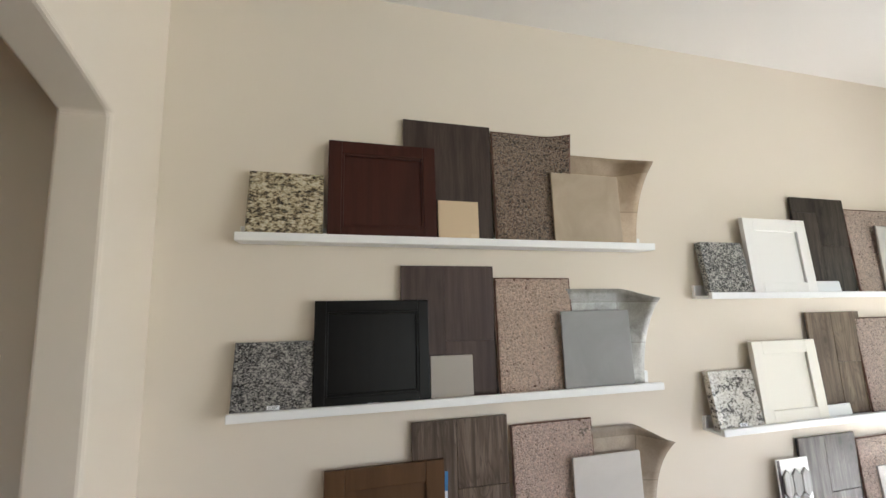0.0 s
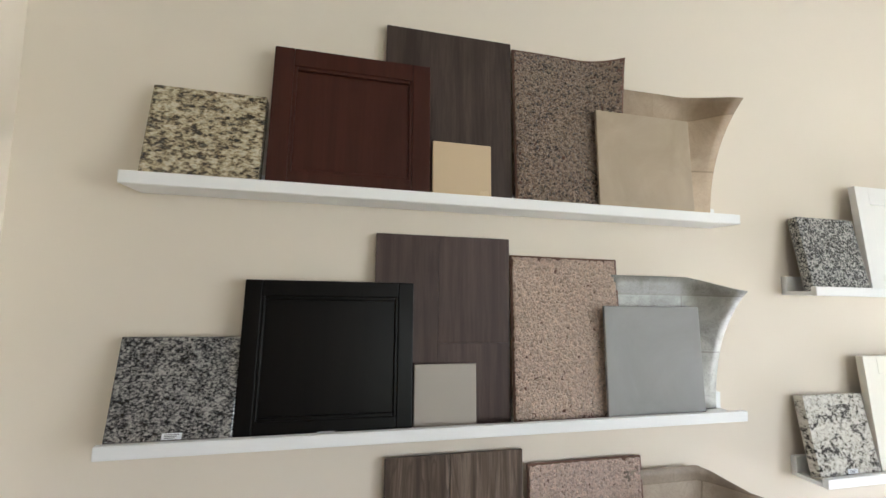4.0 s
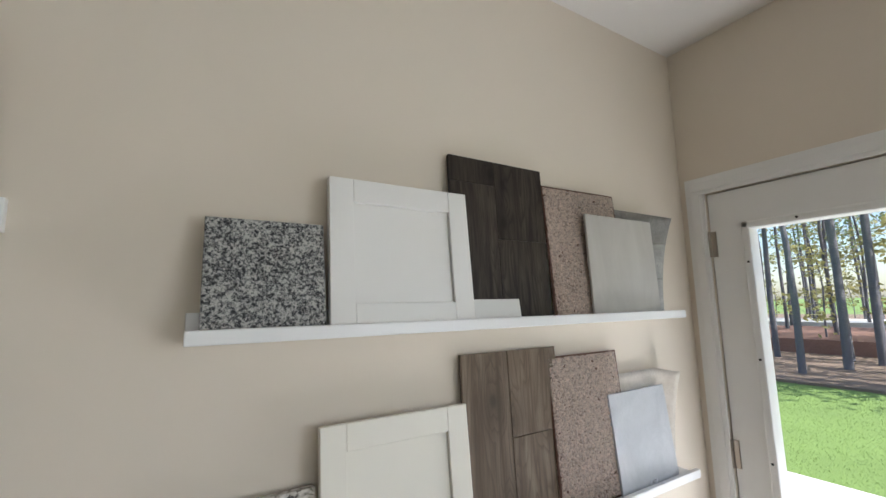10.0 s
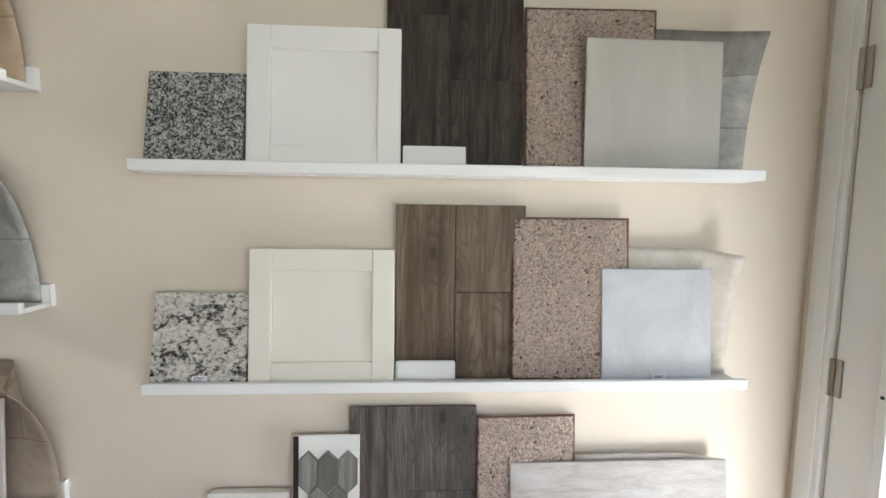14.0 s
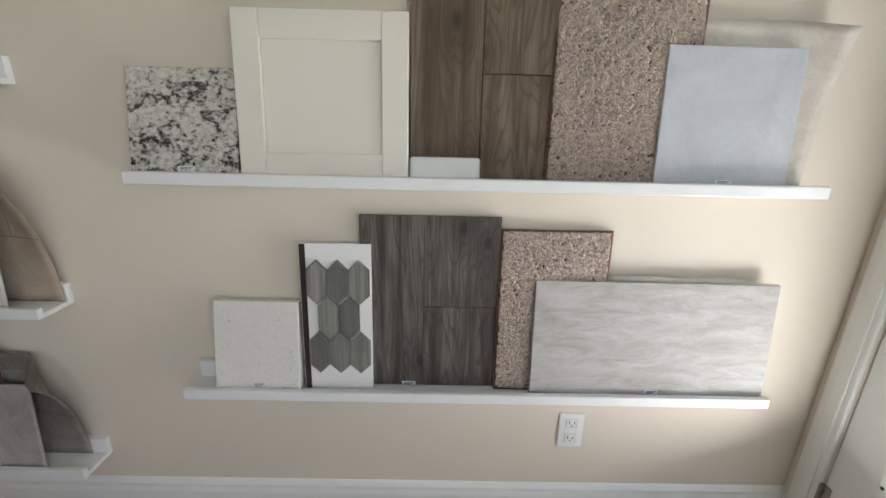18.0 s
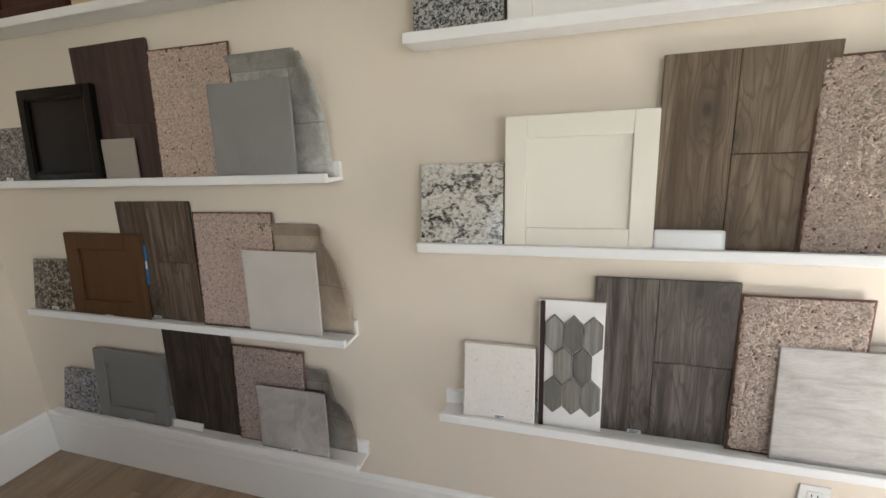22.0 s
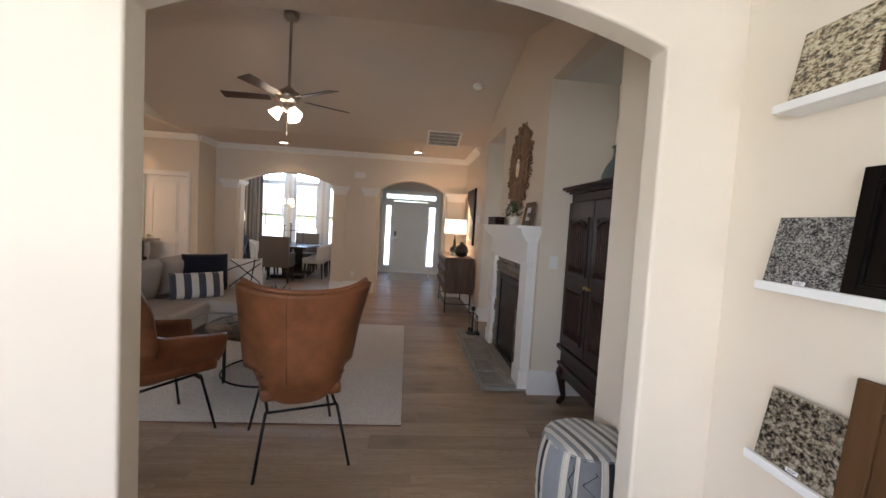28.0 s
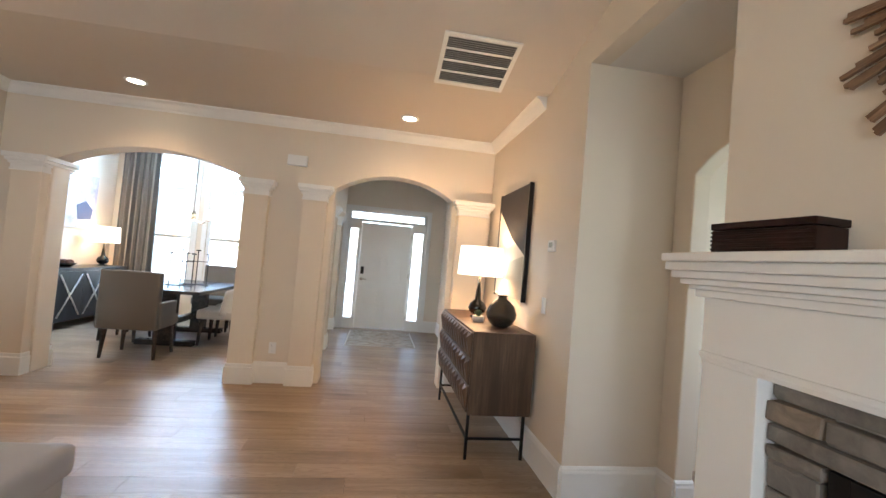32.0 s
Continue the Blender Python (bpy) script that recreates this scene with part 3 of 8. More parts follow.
structure("roof", bx(-12.0, 3.9, -7.8, 4.0, 3.62, 3.75), SUBFLOOR, "plain roof slab over the house", "roof")
structure("wall_closet", bx(-10.6, -9.2, 2.6, 2.7, 0, 2.7), PAINT, "cream wall beyond the foyer door", "wall")


# mouldings
def moulding(name, profile, p0, p1, normal, mat, label, category):
    """A moulding of (out, up) profile points along the line p0 to p1, on a wall that faces normal."""
    bm = bm_new()
    d, nrm = (Vector(p1) - Vector(p0)), Vector(normal)
    ends = []
    for q in (Vector(p0), Vector(p1)):
        ends.append([bm.verts.new(q + nrm * o + Vector((0, 0, u))) for o, u in profile])
    k = len(profile)
    for i in range(k):
        bm.faces.new((ends[0][i], ends[0][(i + 1) % k], ends[1][(i + 1) % k], ends[1][i]))
    bm.faces.new(ends[0])
    bm.faces.new(list(reversed(ends[1])))
    bmesh.ops.recalc_face_normals(bm, faces=bm.faces[:])
    return structure(name, bm, mat, label, category)


BASE = [(0.0, 0.0), (0.018, 0.0), (0.018, 0.012), (0.016, 0.178), (0.012, 0.193), (0.012, 0.203), (0.006, 0.213), (0.0, 0.218)]
CROWN = [(0.0, -0.1), (0.012, -0.1), (0.016, -0.085), (0.03, -0.07), (0.055, -0.03), (0.075, -0.018), (0.085, -0.014), (0.085, 0.0), (0.0, 0.0)]


def base(p0, p1, normal):
    return moulding("baseboard", BASE, (*p0, 0.0), (*p1, 0.0), (*normal, 0), TRIM, "white painted tall baseboard", "baseboard")


def crown(p0, p1, normal, z):
    return moulding("trim", CROWN, (*p0, z), (*p1, z), (*normal, 0), TRIM, "white crown moulding under the ceiling", "trim")


base((-0.505, 1.52), (3.27, 1.52), (0, -1))
base((3.27, 1.50), (3.27, 1.52), (-1, 0))
base((3.27, 0.42), (3.27, -3.55), (-1, 0))
base((-0.505, -3.55), (3.27, -3.55), (0, 1))
base((-0.505, 1.207), (-0.505, 1.502), (1, 0))
base((-0.505, -3.55), (-0.505, -3.027), (1, 0))
base((-0.505, -1.278), (-0.505, -0.587), (1, 0))
for yy, ny in ((1.225, -1), (-0.605, 1), (-1.26, -1), (-3.045, 1)):
    base((-0.505, yy), (-0.625, yy), (0, ny))
base((-0.625, 1.207), (-0.625, 1.48), (-1, 0))
base((-0.625, -1.278), (-0.625, -0.587), (-1, 0))
base((-0.625, -7.08), (-0.625, -3.027), (-1, 0))
base((-7.45, 1.48), (-5.30, 1.48), (0, -1))
base((-4.20, 1.48), (-4.05, 1.48), (0, -1))
base((-5.30, 1.48), (-5.30, 2.12), (1, 0))
base((-5.30, 2.12), (-5.14, 2.12), (0, -1))
base((-5.14, 2.12), (-5.14, 2.24), (1, 0))
base((-2.605, 1.48), (-2.57, 1.48), (0, -1))
base((-2.57, 1.462), (-2.57, 2.08), (1, 0))
base((-2.57, 2.08), (-1.34, 2.08), (0, -1))
base((-1.34, 1.462), (-1.34, 2.08), (-1, 0))
base((-1.34, 1.48), (-0.625, 1.48), (0, -1))
base((-6.80, -3.50), (-6.80, -3.40), (1, 0))
base((-7.42, -3.40), (-6.80, -3.40), (0, 1))
base((-11.0, -1.55), (-11.0, -0.45), (1, 0))
base((-11.0, -4.42), (-7.67, -4.42), (0, 1))
base((-11.0, 1.235), (-11.0, 1.5), (1, 0))
base((-9.36, 1.50), (-7.67, 1.50), (0, -1))
base((-10.95, 1.50), (-10.39, 1.50), (0, -1))
crown((-7.45, -3.40), (-7.45, 1.48), (1, 0), LIV_H)
crown((-7.45, 1.48), (-6.0, 1.48), (0, -1), LIV_H)
crown((-7.45, -3.40), (-6.80, -3.40), (0, 1), LIV_H)
crown((-6.80, -4.47), (-6.80, -3.40), (1, 0), LIV_H)
crown((-8.20, -7.08), (-8.20, -4.47), (1, 0), LIV_H)


# square columns with capitals and plinths
def column(x, y, w, d, z1=2.08):
    c = thing("column", "cream square column with a moulded capital and white plinth", "column", (x, y, 0), group="columns of the colonnade")
    c["kind"] = "structure"
    part("shaft", bx(-d / 2, d / 2, -w / 2, w / 2, 0.2, z1 - 0.14, 0.006), PAINT, c)
    b = bm_new()
    box(b, -d / 2 - 0.018, d / 2 + 0.018, -w / 2 - 0.018, w / 2 + 0.018, 0, 0.17, 0.003)
    box(b, -d / 2 - 0.01, d / 2 + 0.01, -w / 2 - 0.01, w / 2 + 0.01, 0.17, 0.205, 0.006)
    part("plinth", b, TRIM, c, "white plinth")
    b = bm_new()
    for o, z0, z in ((0.012, -0.16, -0.14), (0.006, -0.14, -0.1), (0.02, -0.1, -0.075), (0.038, -0.075, -0.045), (0.055, -0.045, 0.0)):
        box(b, -d / 2 - o, d / 2 + o, -w / 2 - o, w / 2 + o, z1 + z0, z1 + z, 0.004)
    part("capital", b, TRIM, c, "moulded white capital")
    return c


column(-7.53, -3.085, 0.26, 0.36)
column(-7.53, -1.02, 0.24, 0.36)
column(-7.53, -0.435, 0.24, 0.36)
column(-7.53, 1.26, 0.34, 0.36)
column(-9.2, -0.49, 0.2, 0.22)
column(-10.86, -0.56, 0.2, 0.22)
w = bx(-7.52, -7.425, -0.9, -0.555, 0.2, 2.0)
structure("wall_panel", w, PAINT, "cream recessed panel between the paired columns", "wall")
base((-7.425, -0.9), (-7.425, -0.555), (1, 0))


# doors, windows and their casings
def casing(y0, y1, z1, x, face, w=0.085, axis="x", name="trim"):
    """A door casing on a wall that faces face (+1 or -1) along the axis."""
    t = thing(name, "white painted moulded door casing", "trim")
    t["kind"] = "structure"
    for nm, p in (("jamb_trim", (y0 - w, y0, 0, z1)), ("jamb_trim", (y1, y1 + w, 0, z1)), ("head_trim", (y0 - w, y1 + w, z1, z1 + w))):
        b = bm_new()
        for k, (a, c) in enumerate(((0.0, 0.012), (0.012, 0.018))):
            i = 0.0 if k == 0 else 0.022
            if nm == "head_trim":
                q = (p[0] + i, p[1] - i, p[2] + i * 0.6, p[3] - i)
            else:
                q = (p[0] + i, p[1] - i * 0.6, p[2], p[3]) if p[0] < y0 else (p[0] + i * 0.6, p[1] - i, p[2], p[3])
            lo, hi = sorted((x + face * a, x + face * c))
            if axis == "x":
                box(b, lo, hi, *q, bevel=0.003)
            else:
                box(b, q[0], q[1], lo, hi, q[2], q[3], bevel=0.003)
        part(nm, b, TRIM, t)
    return t


def window(y0, y1, z0, z1, x, transom=0.0, face=1):
    """A white window with sash bars in a wall across x."""
    t = thing("window", "white framed tall window with grilles and clear glass", "window", group="windows to the street")
    t["kind"] = "structure"
    zt = z1 - transom
    b = bm_new()
    for p in ((y0, y0 + 0.05, z0, z1), (y1 - 0.05, y1, z0, z1), (y0, y1, z0, z0 + 0.06), (y0, y1, z1 - 0.05, z1)):
        box(b, x - 0.09, x - 0.02, *p, bevel=0.004)
    if transom:
        box(b, x - 0.09, x - 0.015, y0, y1, zt - 0.06, zt + 0.06, 0.004)
    part("window_frame", b, TRIM, t)
    b = bm_new()
    mid = (z0 + zt) / 2
    box(b, x - 0.075, x - 0.035, y0, y1, mid - 0.025, mid + 0.025, 0.003)
    part("sash_bar", b, TRIM, t)
    part("pane", bx(x - 0.058, x - 0.052, y0 + 0.04, y1 - 0.04, z0 + 0.05, zt - 0.03), GLASS, t).visible_shadow = False
    if transom:
        part("pane", bx(x - 0.058, x - 0.052, y0 + 0.04, y1 - 0.04, zt + 0.05, z1 - 0.04), GLASS, t).visible_shadow = False
    part("window_sill", bx(x - 0.02, x + 0.06, y0 - 0.06, y1 + 0.06, z0 - 0.03, z0, 0.005), TRIM, t)
    b = bm_new()
    box(b, x, x + 0.016, y0 - 0.08, y0, z0, z1 + 0.08, 0.003)
    box(b, x, x + 0.016, y1, y1 + 0.08, z0, z1 + 0.08, 0.003)
    box(b, x, x + 0.016, y0, y1, z1, z1 + 0.08, 0.003)
    part("casing", b, TRIM, t)
    return t


window(-3.78, -3.10, 0.55, 2.98, DIN_X, 0.62)
window(-2.86, -2.18, 0.55, 2.98, DIN_X, 0.62)
window(-1.94, -1.60, 0.55, 2.98, DIN_X, 0.62)


def panel_door(y0, y1, z1, x, face, label, panels, knob_at, glazed=False, rot=0):
    """A panel door in the plane x, its face towards face; hinged where it does not carry the knob."""
    d = thing("door", label, "door", (x, 0, 0))
    d["kind"] = "structure"
    t = 0.044
    lo, hi = sorted((0.0, -face * t))
    part("slab", bx(lo, hi, y0 + 0.004, y1 - 0.004, 0.008, z1 - 0.004, 0.003), TRIM, d)
    for py0, py1, pz0, pz1 in panels:
        b = bm_new()
        e = face * 0.004
        for k, (o, th) in enumerate(((0.0, 0.006), (0.012, 0.0015), (0.035, 0.006))):
            lo2, hi2 = sorted((0.0, face * th))
            if k == 0:
                for q in ((py0, py1, pz0, pz0 + 0.014), (py0, py1, pz1 - 0.014, pz1), (py0, py0 + 0.014, pz0, pz1), (py1 - 0.014, py1, pz0, pz1)):
                    box(b, lo2, hi2, *q, bevel=0.002)
            elif k == 2:
                box(b, lo2, hi2, py0 + o, py1 - o, pz0 + o, pz1 - o, bevel=0.004)
        part("door_panel", b, TRIM, d)
    k = knob_at
    h = part("door_handle", cy((face * 0.0, k, 0.95), (face * 0.012, k, 0.95), 0.03), NICKEL, d, "nickel lever handle")
    part("lever", tube([(face * 0.01, k, 0.95), (face * 0.05, k, 0.95), (face * 0.055, k + (0.1 if k < (y0 + y1) / 2 else -0.1), 0.95)], 0.009), NICKEL, h)
    hy = y1 if k < (y0 + y1) / 2 else y0
    for hz in (0.25, z1 / 2 + 0.05, z1 - 0.22):
        part("hinge", bx(*sorted((0.0, face * 0.006)), hy - 0.012, hy + 0.012, hz - 0.045, hz + 0.045, 0.002), NICKEL, d, "nickel hinge")
    return d


two = lambda a, b: [(a + 0.12, b - 0.12, 0.22, 0.85), (a + 0.12, b - 0.12, 1.02, 1.92)]
panel_door(-4.30, -3.61, 2.03, -6.815, 1, "white two-panel pantry door with a nickel lever, closed", two(-4.30, -3.61), -4.23)
casing(-4.30, -3.61, 2.03, -6.80, 1)
panel_door(-5.66, -4.93, 2.06, -8.215, 1, "white two-panel kitchen door, closed", two(-5.66, -4.93), -5.58)
casing(-5.66, -4.93, 2.06, -8.20, 1)
six = [(a, b, c, d) for a, b in ((0.02, 0.34), (0.43, 0.75)) for c, d in ((0.2, 0.75), (0.9, 1.45), (1.58, 1.9))]
fd = panel_door(-0.10, 0.87, 2.04, DIN_X - 0.03, 1, "white six-panel front door with a dark keypad lock", six, -0.03)
lock = part("keypad_lock", bx(0.0, 0.025, -0.055, 0.005, 1.05, 1.19, 0.008), BLACKMETAL, fd, "black keypad deadbolt")

t = thing("door_frame", "white front door frame with two sidelights and a transom", "door frame")
t["kind"] = "structure"
b = bm_new()
for q in ((-0.36, -0.31, 0, 2.27), (-0.16, -0.10, 0, 2.06), (0.87, 0.91, 0, 2.06), (1.10, 1.15, 0, 2.27), (-0.36, 1.15, 2.06, 2.11), (-0.36, 1.15, 2.24, 2.27),
          (-0.31, -0.16, 0, 0.2), (0.91, 1.10, 0, 0.2), (-0.31, -0.16, 1.92, 2.06), (0.91, 1.10, 1.92, 2.06)):
    box(b, DIN_X - 0.12, DIN_X - 0.02, *q)
part("door_frame_bars", b, TRIM, t)
for q in ((-0.31, -0.16, 0.2, 1.92), (0.91, 1.10, 0.2, 1.92), (-0.31, 1.10, 2.11, 2.24)):
    part("pane", bx(DIN_X - 0.078, DIN_X - 0.07, *q), GLASS, t).visible_shadow = False
casing(-0.36, 1.15, 2.27, DIN_X, 1)
panel_door(-10.3, -9.45, 2.06, 0, 1, "white panel door to the foyer closet, closed", [(-10.18, -9.57, 0.22, 0.85), (-10.18, -9.57, 1.02, 1.92)], -9.55).matrix_world = Matrix(((0, 1, 0, 0), (-1, 0, 0, 1.515), (0, 0, 1, 0), (0, 0, 0, 1)))
casing(-10.3, -9.45, 2.06, 1.50, -1, axis="y")

# garden door
gd = thing("door", "white glazed garden door with nickel hinges, closed", "door", (3.276, 0, 0))
gd["kind"] = "structure"
b = bm_new()
for q in ((1.30, 1.42, 0.01, 2.13), (0.50, 0.62, 0.01, 2.13), (0.62, 1.30, 0.01, 0.24), (0.62, 1.30, 1.99, 2.13)):
    box(b, 0.0, 0.045, *q)
part("slab", b, TRIM, gd)
b = bm_new()
for q in ((1.283, 1.31, 0.23, 2.0), (0.61, 0.637, 0.23, 2.0), (0.61, 1.31, 0.23, 0.257), (0.61, 1.31, 1.973, 2.0)):
    box(b, -0.012, 0.057, *q, bevel=0.006)
part("glazing_bead", b, TRIM, gd)
for sy in (0.624, 1.297):
    for sz in (0.45, 0.8, 1.15, 1.5, 1.85):
        part("screw_cap", cy((-0.0115, sy, sz), (-0.0135, sy, sz), 0.0045, n=8), DARKHOLE, gd, "small dark screw hole")
for sy in (0.78, 1.14):
    part("screw_cap", cy((-0.0115, sy, 1.987), (-0.0135, sy, 1.987), 0.0045, n=8), DARKHOLE, gd, "small dark screw hole")
part("pane", bx(0.018, 0.026, 0.63, 1.29, 0.25, 1.98), GLASS, gd).visible_shadow = False
for hz in (0.28, 1.15, 1.93):
    hb = bx(-0.006, 0.0, 1.40, 1.432, hz - 0.05, hz + 0.05, 0.002)
    cyl(hb, (-0.008, 1.424, hz - 0.05), (-0.008, 1.424, hz + 0.05), 0.007, n=10)
    part("hinge", hb, NICKEL, gd, "nickel hinge")
h = part("door_handle", cy((0, 0.56, 1.0), (-0.012, 0.56, 1.0), 0.03), NICKEL, gd, "nickel lever handle")
part("lever", tube([(-0.01, 0.56, 1.0), (-0.05, 0.56, 1.0), (-0.055, 0.67, 1.0)], 0.009), NICKEL, h)
casing(0.495, 1.425, 2.135, 3.27, -1, 0.07)

# ---- the sample wall ----
LIP_Y = 1.42


def ledge(x0, x1, z):
    """A white picture ledge; z is the top of its front lip."""
    t = thing("picture_ledge", "white painted picture ledge full of finish samples", "shelf", (0, 0, 0), group="sample ledges")
    part("back_board", bx(x0, x1, 1.504, 1.52, z - 0.027, z + 0.03, 0.002), LEDGE, t)
    part("shelf_board", bx(x0, x1, 1.436, 1.504, z - 0.027, z - 0.015, 0.002), LEDGE, t)
    part("front_lip", bx(x0, x1, LIP_Y, 1.436, z - 0.027, z, 0.003), LEDGE, t)
    return t


def leaning(x0, z0, h, foot_y, head_y=1.512, spin=0.0):
    """The pose of a sample whose lower left back corner stands at foot_y and whose top leans at head_y."""
    lean = math.asin(max(-0.5, min(0.5, (head_y - foot_y) / h)))
    return Matrix.Translation((x0, foot_y, z0)) @ Matrix.Rotation(-lean, 4, "X") @ Matrix.Rotation(radians(spin), 4, "Y")


PAPER = plain("label_paper", (0.75, 0.77, 0.8), 0.6, var=0.02)
INK = plain("label_ink", (0.06, 0.06, 0.07), 0.6)


def sticker(parent, x, z, y):
    s = part("label", bx(x - 0.018, x + 0.018, y - 0.0015, y, z, z + 0.012), PAPER, parent, "small white paper label")
    b = bm_new()
    for k in range(3):
        box(b, x - 0.013, x + 0.006 + 0.004 * k, y - 0.0022, y - 0.0015, z + 0.0025 + 0.003 * k, z + 0.0037 + 0.003 * k)
    part("print", b, INK, s, "unreadable dark print")


def slab_sample(kind, label, mat, x0, x1, z0, z1, foot_y, thick, head_y=1.512, tag=False, edge=0.003, spin=0.0, cat="sample"):
    w, h = x1 - x0, z1 - z0
    ob = finish(kind, bx(0, w, -thick, 0, 0, h, edge), mat)
    ob.matrix_world = leaning(x0, z0, h, foot_y, head_y, spin)
    tagged(ob, label, cat, "finish samples")
    if tag:
        sticker(ob, w * 0.52, 0.008, -thick)
    return ob


def cabinet_sample(label, mat, x0, x1, z0, z1, foot_y, rail=0.056, beaded=False):
    w, h, t = x1 - x0, z1 - z0, 0.02
    d = thing("cabinet_door_sample", label, "sample", group="finish samples")
    d.matrix_world = leaning(x0, z0, h, foot_y, 1.495)
    for q in ((0, rail, 0, h), (w - rail, w, 0, h)):
        part("stile", bx(q[0], q[1], -t, 0, q[2], q[3], 0.0025), mat, d)
    for q in ((0, rail), (h - rail, h)):
        part("rail", bx(rail, w - rail, -t, 0, q[0], q[1], 0.0025), mat, d)
    a, b2, c, e = rail - 0.004, w - rail + 0.004, rail - 0.004, h - rail + 0.004
    b = bx(a, b2, -t + 0.010, -0.004, c, e)
    k = 0.012 if beaded else 0.004
    for q in ((a, a + k, c, e), (b2 - k, b2, c, e), (a + k, b2 - k, c, c + k), (a + k, b2 - k, e - k, e)):
        part("bead", bx(q[0], q[1], -t + (0.0035 if beaded else 0.007), -t + 0.011, q[2], q[3], 0.003 if beaded else 0.001), mat, d)
    part("door_panel", b, mat, d)
    sticker(d, w * 0.5, 0.0, -t - 0.001)
    return d


def plank_sample(label, mat, x0, x1, z0, z1, foot_y, cols=2, joints=(0.5, 0.45), thick=0.012, gap=0.0006):
    """Flooring boards fixed on a backing."""
    w, h = x1 - x0, z1 - z0
    d = thing("flooring_sample", label, "sample", group="finish samples")
    d.matrix_world = leaning(x0, z0, h, foot_y)
    part("backing_board", bx(0.002, w - 0.002, -0.004, 0, 0, h - 0.002), DARKHOLE, d)
    xs = [0, w] if cols == 1 else [0, w * 0.455, w]
    for i in range(cols):
        cuts = [0] + ([h * joints[i]] if joints[i] else []) + [h]
        for a, b2 in zip(cuts, cuts[1:]):
            part("plank", bx(xs[i] + gap, xs[i + 1] - gap, -thick, -0.004, a + gap, b2 - gap, gap * 2, 1), mat, d)
    sticker(d, w * 0.35, 0.0, -thick - 0.001)
    return d


def carpet_sample(label, mat, x0, x1, z0, z1, foot_y, curl=0.0, seed=0):
    """A cut carpet square: backing and a rough pile."""
    w, h = x1 - x0, z1 - z0
    rnd = random.Random(seed)
    d = thing("carpet_sample", label, "sample", group="finish samples")
    d.matrix_world = leaning(x0, z0, h, foot_y)

    def bend(u, v):
        return -curl * max(0.0, u - 0.6) ** 2 * 6 * v * v - 0.004 * math.sin(u * 3 + seed)

    nu, nv = int(w / 0.003), int(h / 0.003)
    tufts = [[1.0 - rnd.uniform(0, 1) ** 1.4 for _ in range(int(h / 0.0052) + 3)] for _ in range(int(w / 0.0052) + 3)]

    def pile(u, v):
        edge = min(u * w, (1 - u) * w, v * h, (1 - v) * h)
        fall = min(1.0, edge / 0.007)
        a, c = u * w / 0.0052, v * h / 0.0052
        i, j = int(a), int(c)
        fu, fv = a - i, c - j
        t = (tufts[i][j] * (1 - fu) + tufts[i + 1][j] * fu) * (1 - fv) + (tufts[i][j + 1] * (1 - fu) + tufts[i + 1][j + 1] * fu) * fv
        return (u * w + rnd.uniform(-0.0011, 0.0011) * (1 if 0 < v < 1 else 2.0), -0.004 + bend(u, v) - (0.005 + 0.0075 * t + rnd.uniform(0, 0.0012)) * fall, v * h + rnd.uniform(-0.0011, 0.0011) * (1 if 0 < u < 1 else 2.0))
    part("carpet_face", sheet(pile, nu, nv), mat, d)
    part("backing", sheet(lambda u, v: (u * w, bend(u, v) - 0.006, v * h), 16, 16, -0.005), CARPET_BACK, d, "rubbery brown backing")
    return d


def vinyl_sample(label, mat, x0, x1, z0, z1, curl, free=0.7, foot_y=1.5):
    """A sheet of vinyl that stands on its edge and curls forward at the top."""
    h = z1 - z0

    def fn(u, v):
        e = min(1.0, max(0.0, (u - free) / (1 - free)))
        k = 0.03 + 0.97 * e * e * (3 - 2 * e)
        return ((x1 - x0) * u, -curl * k * v ** 2.2, h * v - curl * k * 0.35 * v ** 3)
    ob = finish("vinyl_sample", sheet(fn, 14, 18, 0.0022), mat)
    ob.location = (x0, foot_y, z0)
    return tagged(ob, label, "sample", "finish samples")


CARPET_BACK = plain("carpet_backing", (0.16, 0.085, 0.06), 0.9, bump_k=0.3)
G_GOLD = granite("gold_granite", ((0.34, (0.014, 0.012, 0.01)), (0.42, (0.1, 0.075, 0.045)), (0.49, (0.3, 0.235, 0.14)), (0.56, (0.5, 0.42, 0.28)), (0.66, (0.6, 0.54, 0.4))), 80, 26, stretch=1.7, lean=38, specks=0.3, swirl=0.4)
G_GREY = granite("grey_granite", ((0.38, (0.012, 0.012, 0.014)), (0.45, (0.06, 0.06, 0.063)), (0.52, (0.16, 0.155, 0.15)), (0.62, (0.36, 0.345, 0.32))), 140, 45, stretch=1.4, lean=-30, specks=0.45, swirl=0.4)
G_BROWN = granite("brown_granite", ((0.36, (0.01, 0.009, 0.008)), (0.44, (0.05, 0.043, 0.034)), (0.5, (0.14, 0.115, 0.08)), (0.57, (0.25, 0.215, 0.16)), (0.67, (0.36, 0.335, 0.28))), 76, 34, stretch=1.2, lean=25, specks=0.35, swirl=0.3)
G_BLUE = granite("blue_grey_granite", ((0.37, (0.05, 0.045, 0.05)), (0.44, (0.17, 0.165, 0.175)), (0.52, (0.3, 0.3, 0.315)), (0.6, (0.37, 0.375, 0.39)), (0.68, (0.45, 0.45, 0.46))), 70, 24, stretch=1.3, lean=15, specks=0.3, swirl=0.4)
G_SALT = granite("salt_and_pepper_granite", ((0.40, (0.015, 0.017, 0.02)), (0.46, (0.07, 0.075, 0.08)), (0.52, (0.27, 0.275, 0.27)), (0.6, (0.47, 0.46, 0.43))), 185, 80, specks=0.5, swirl=0.3)
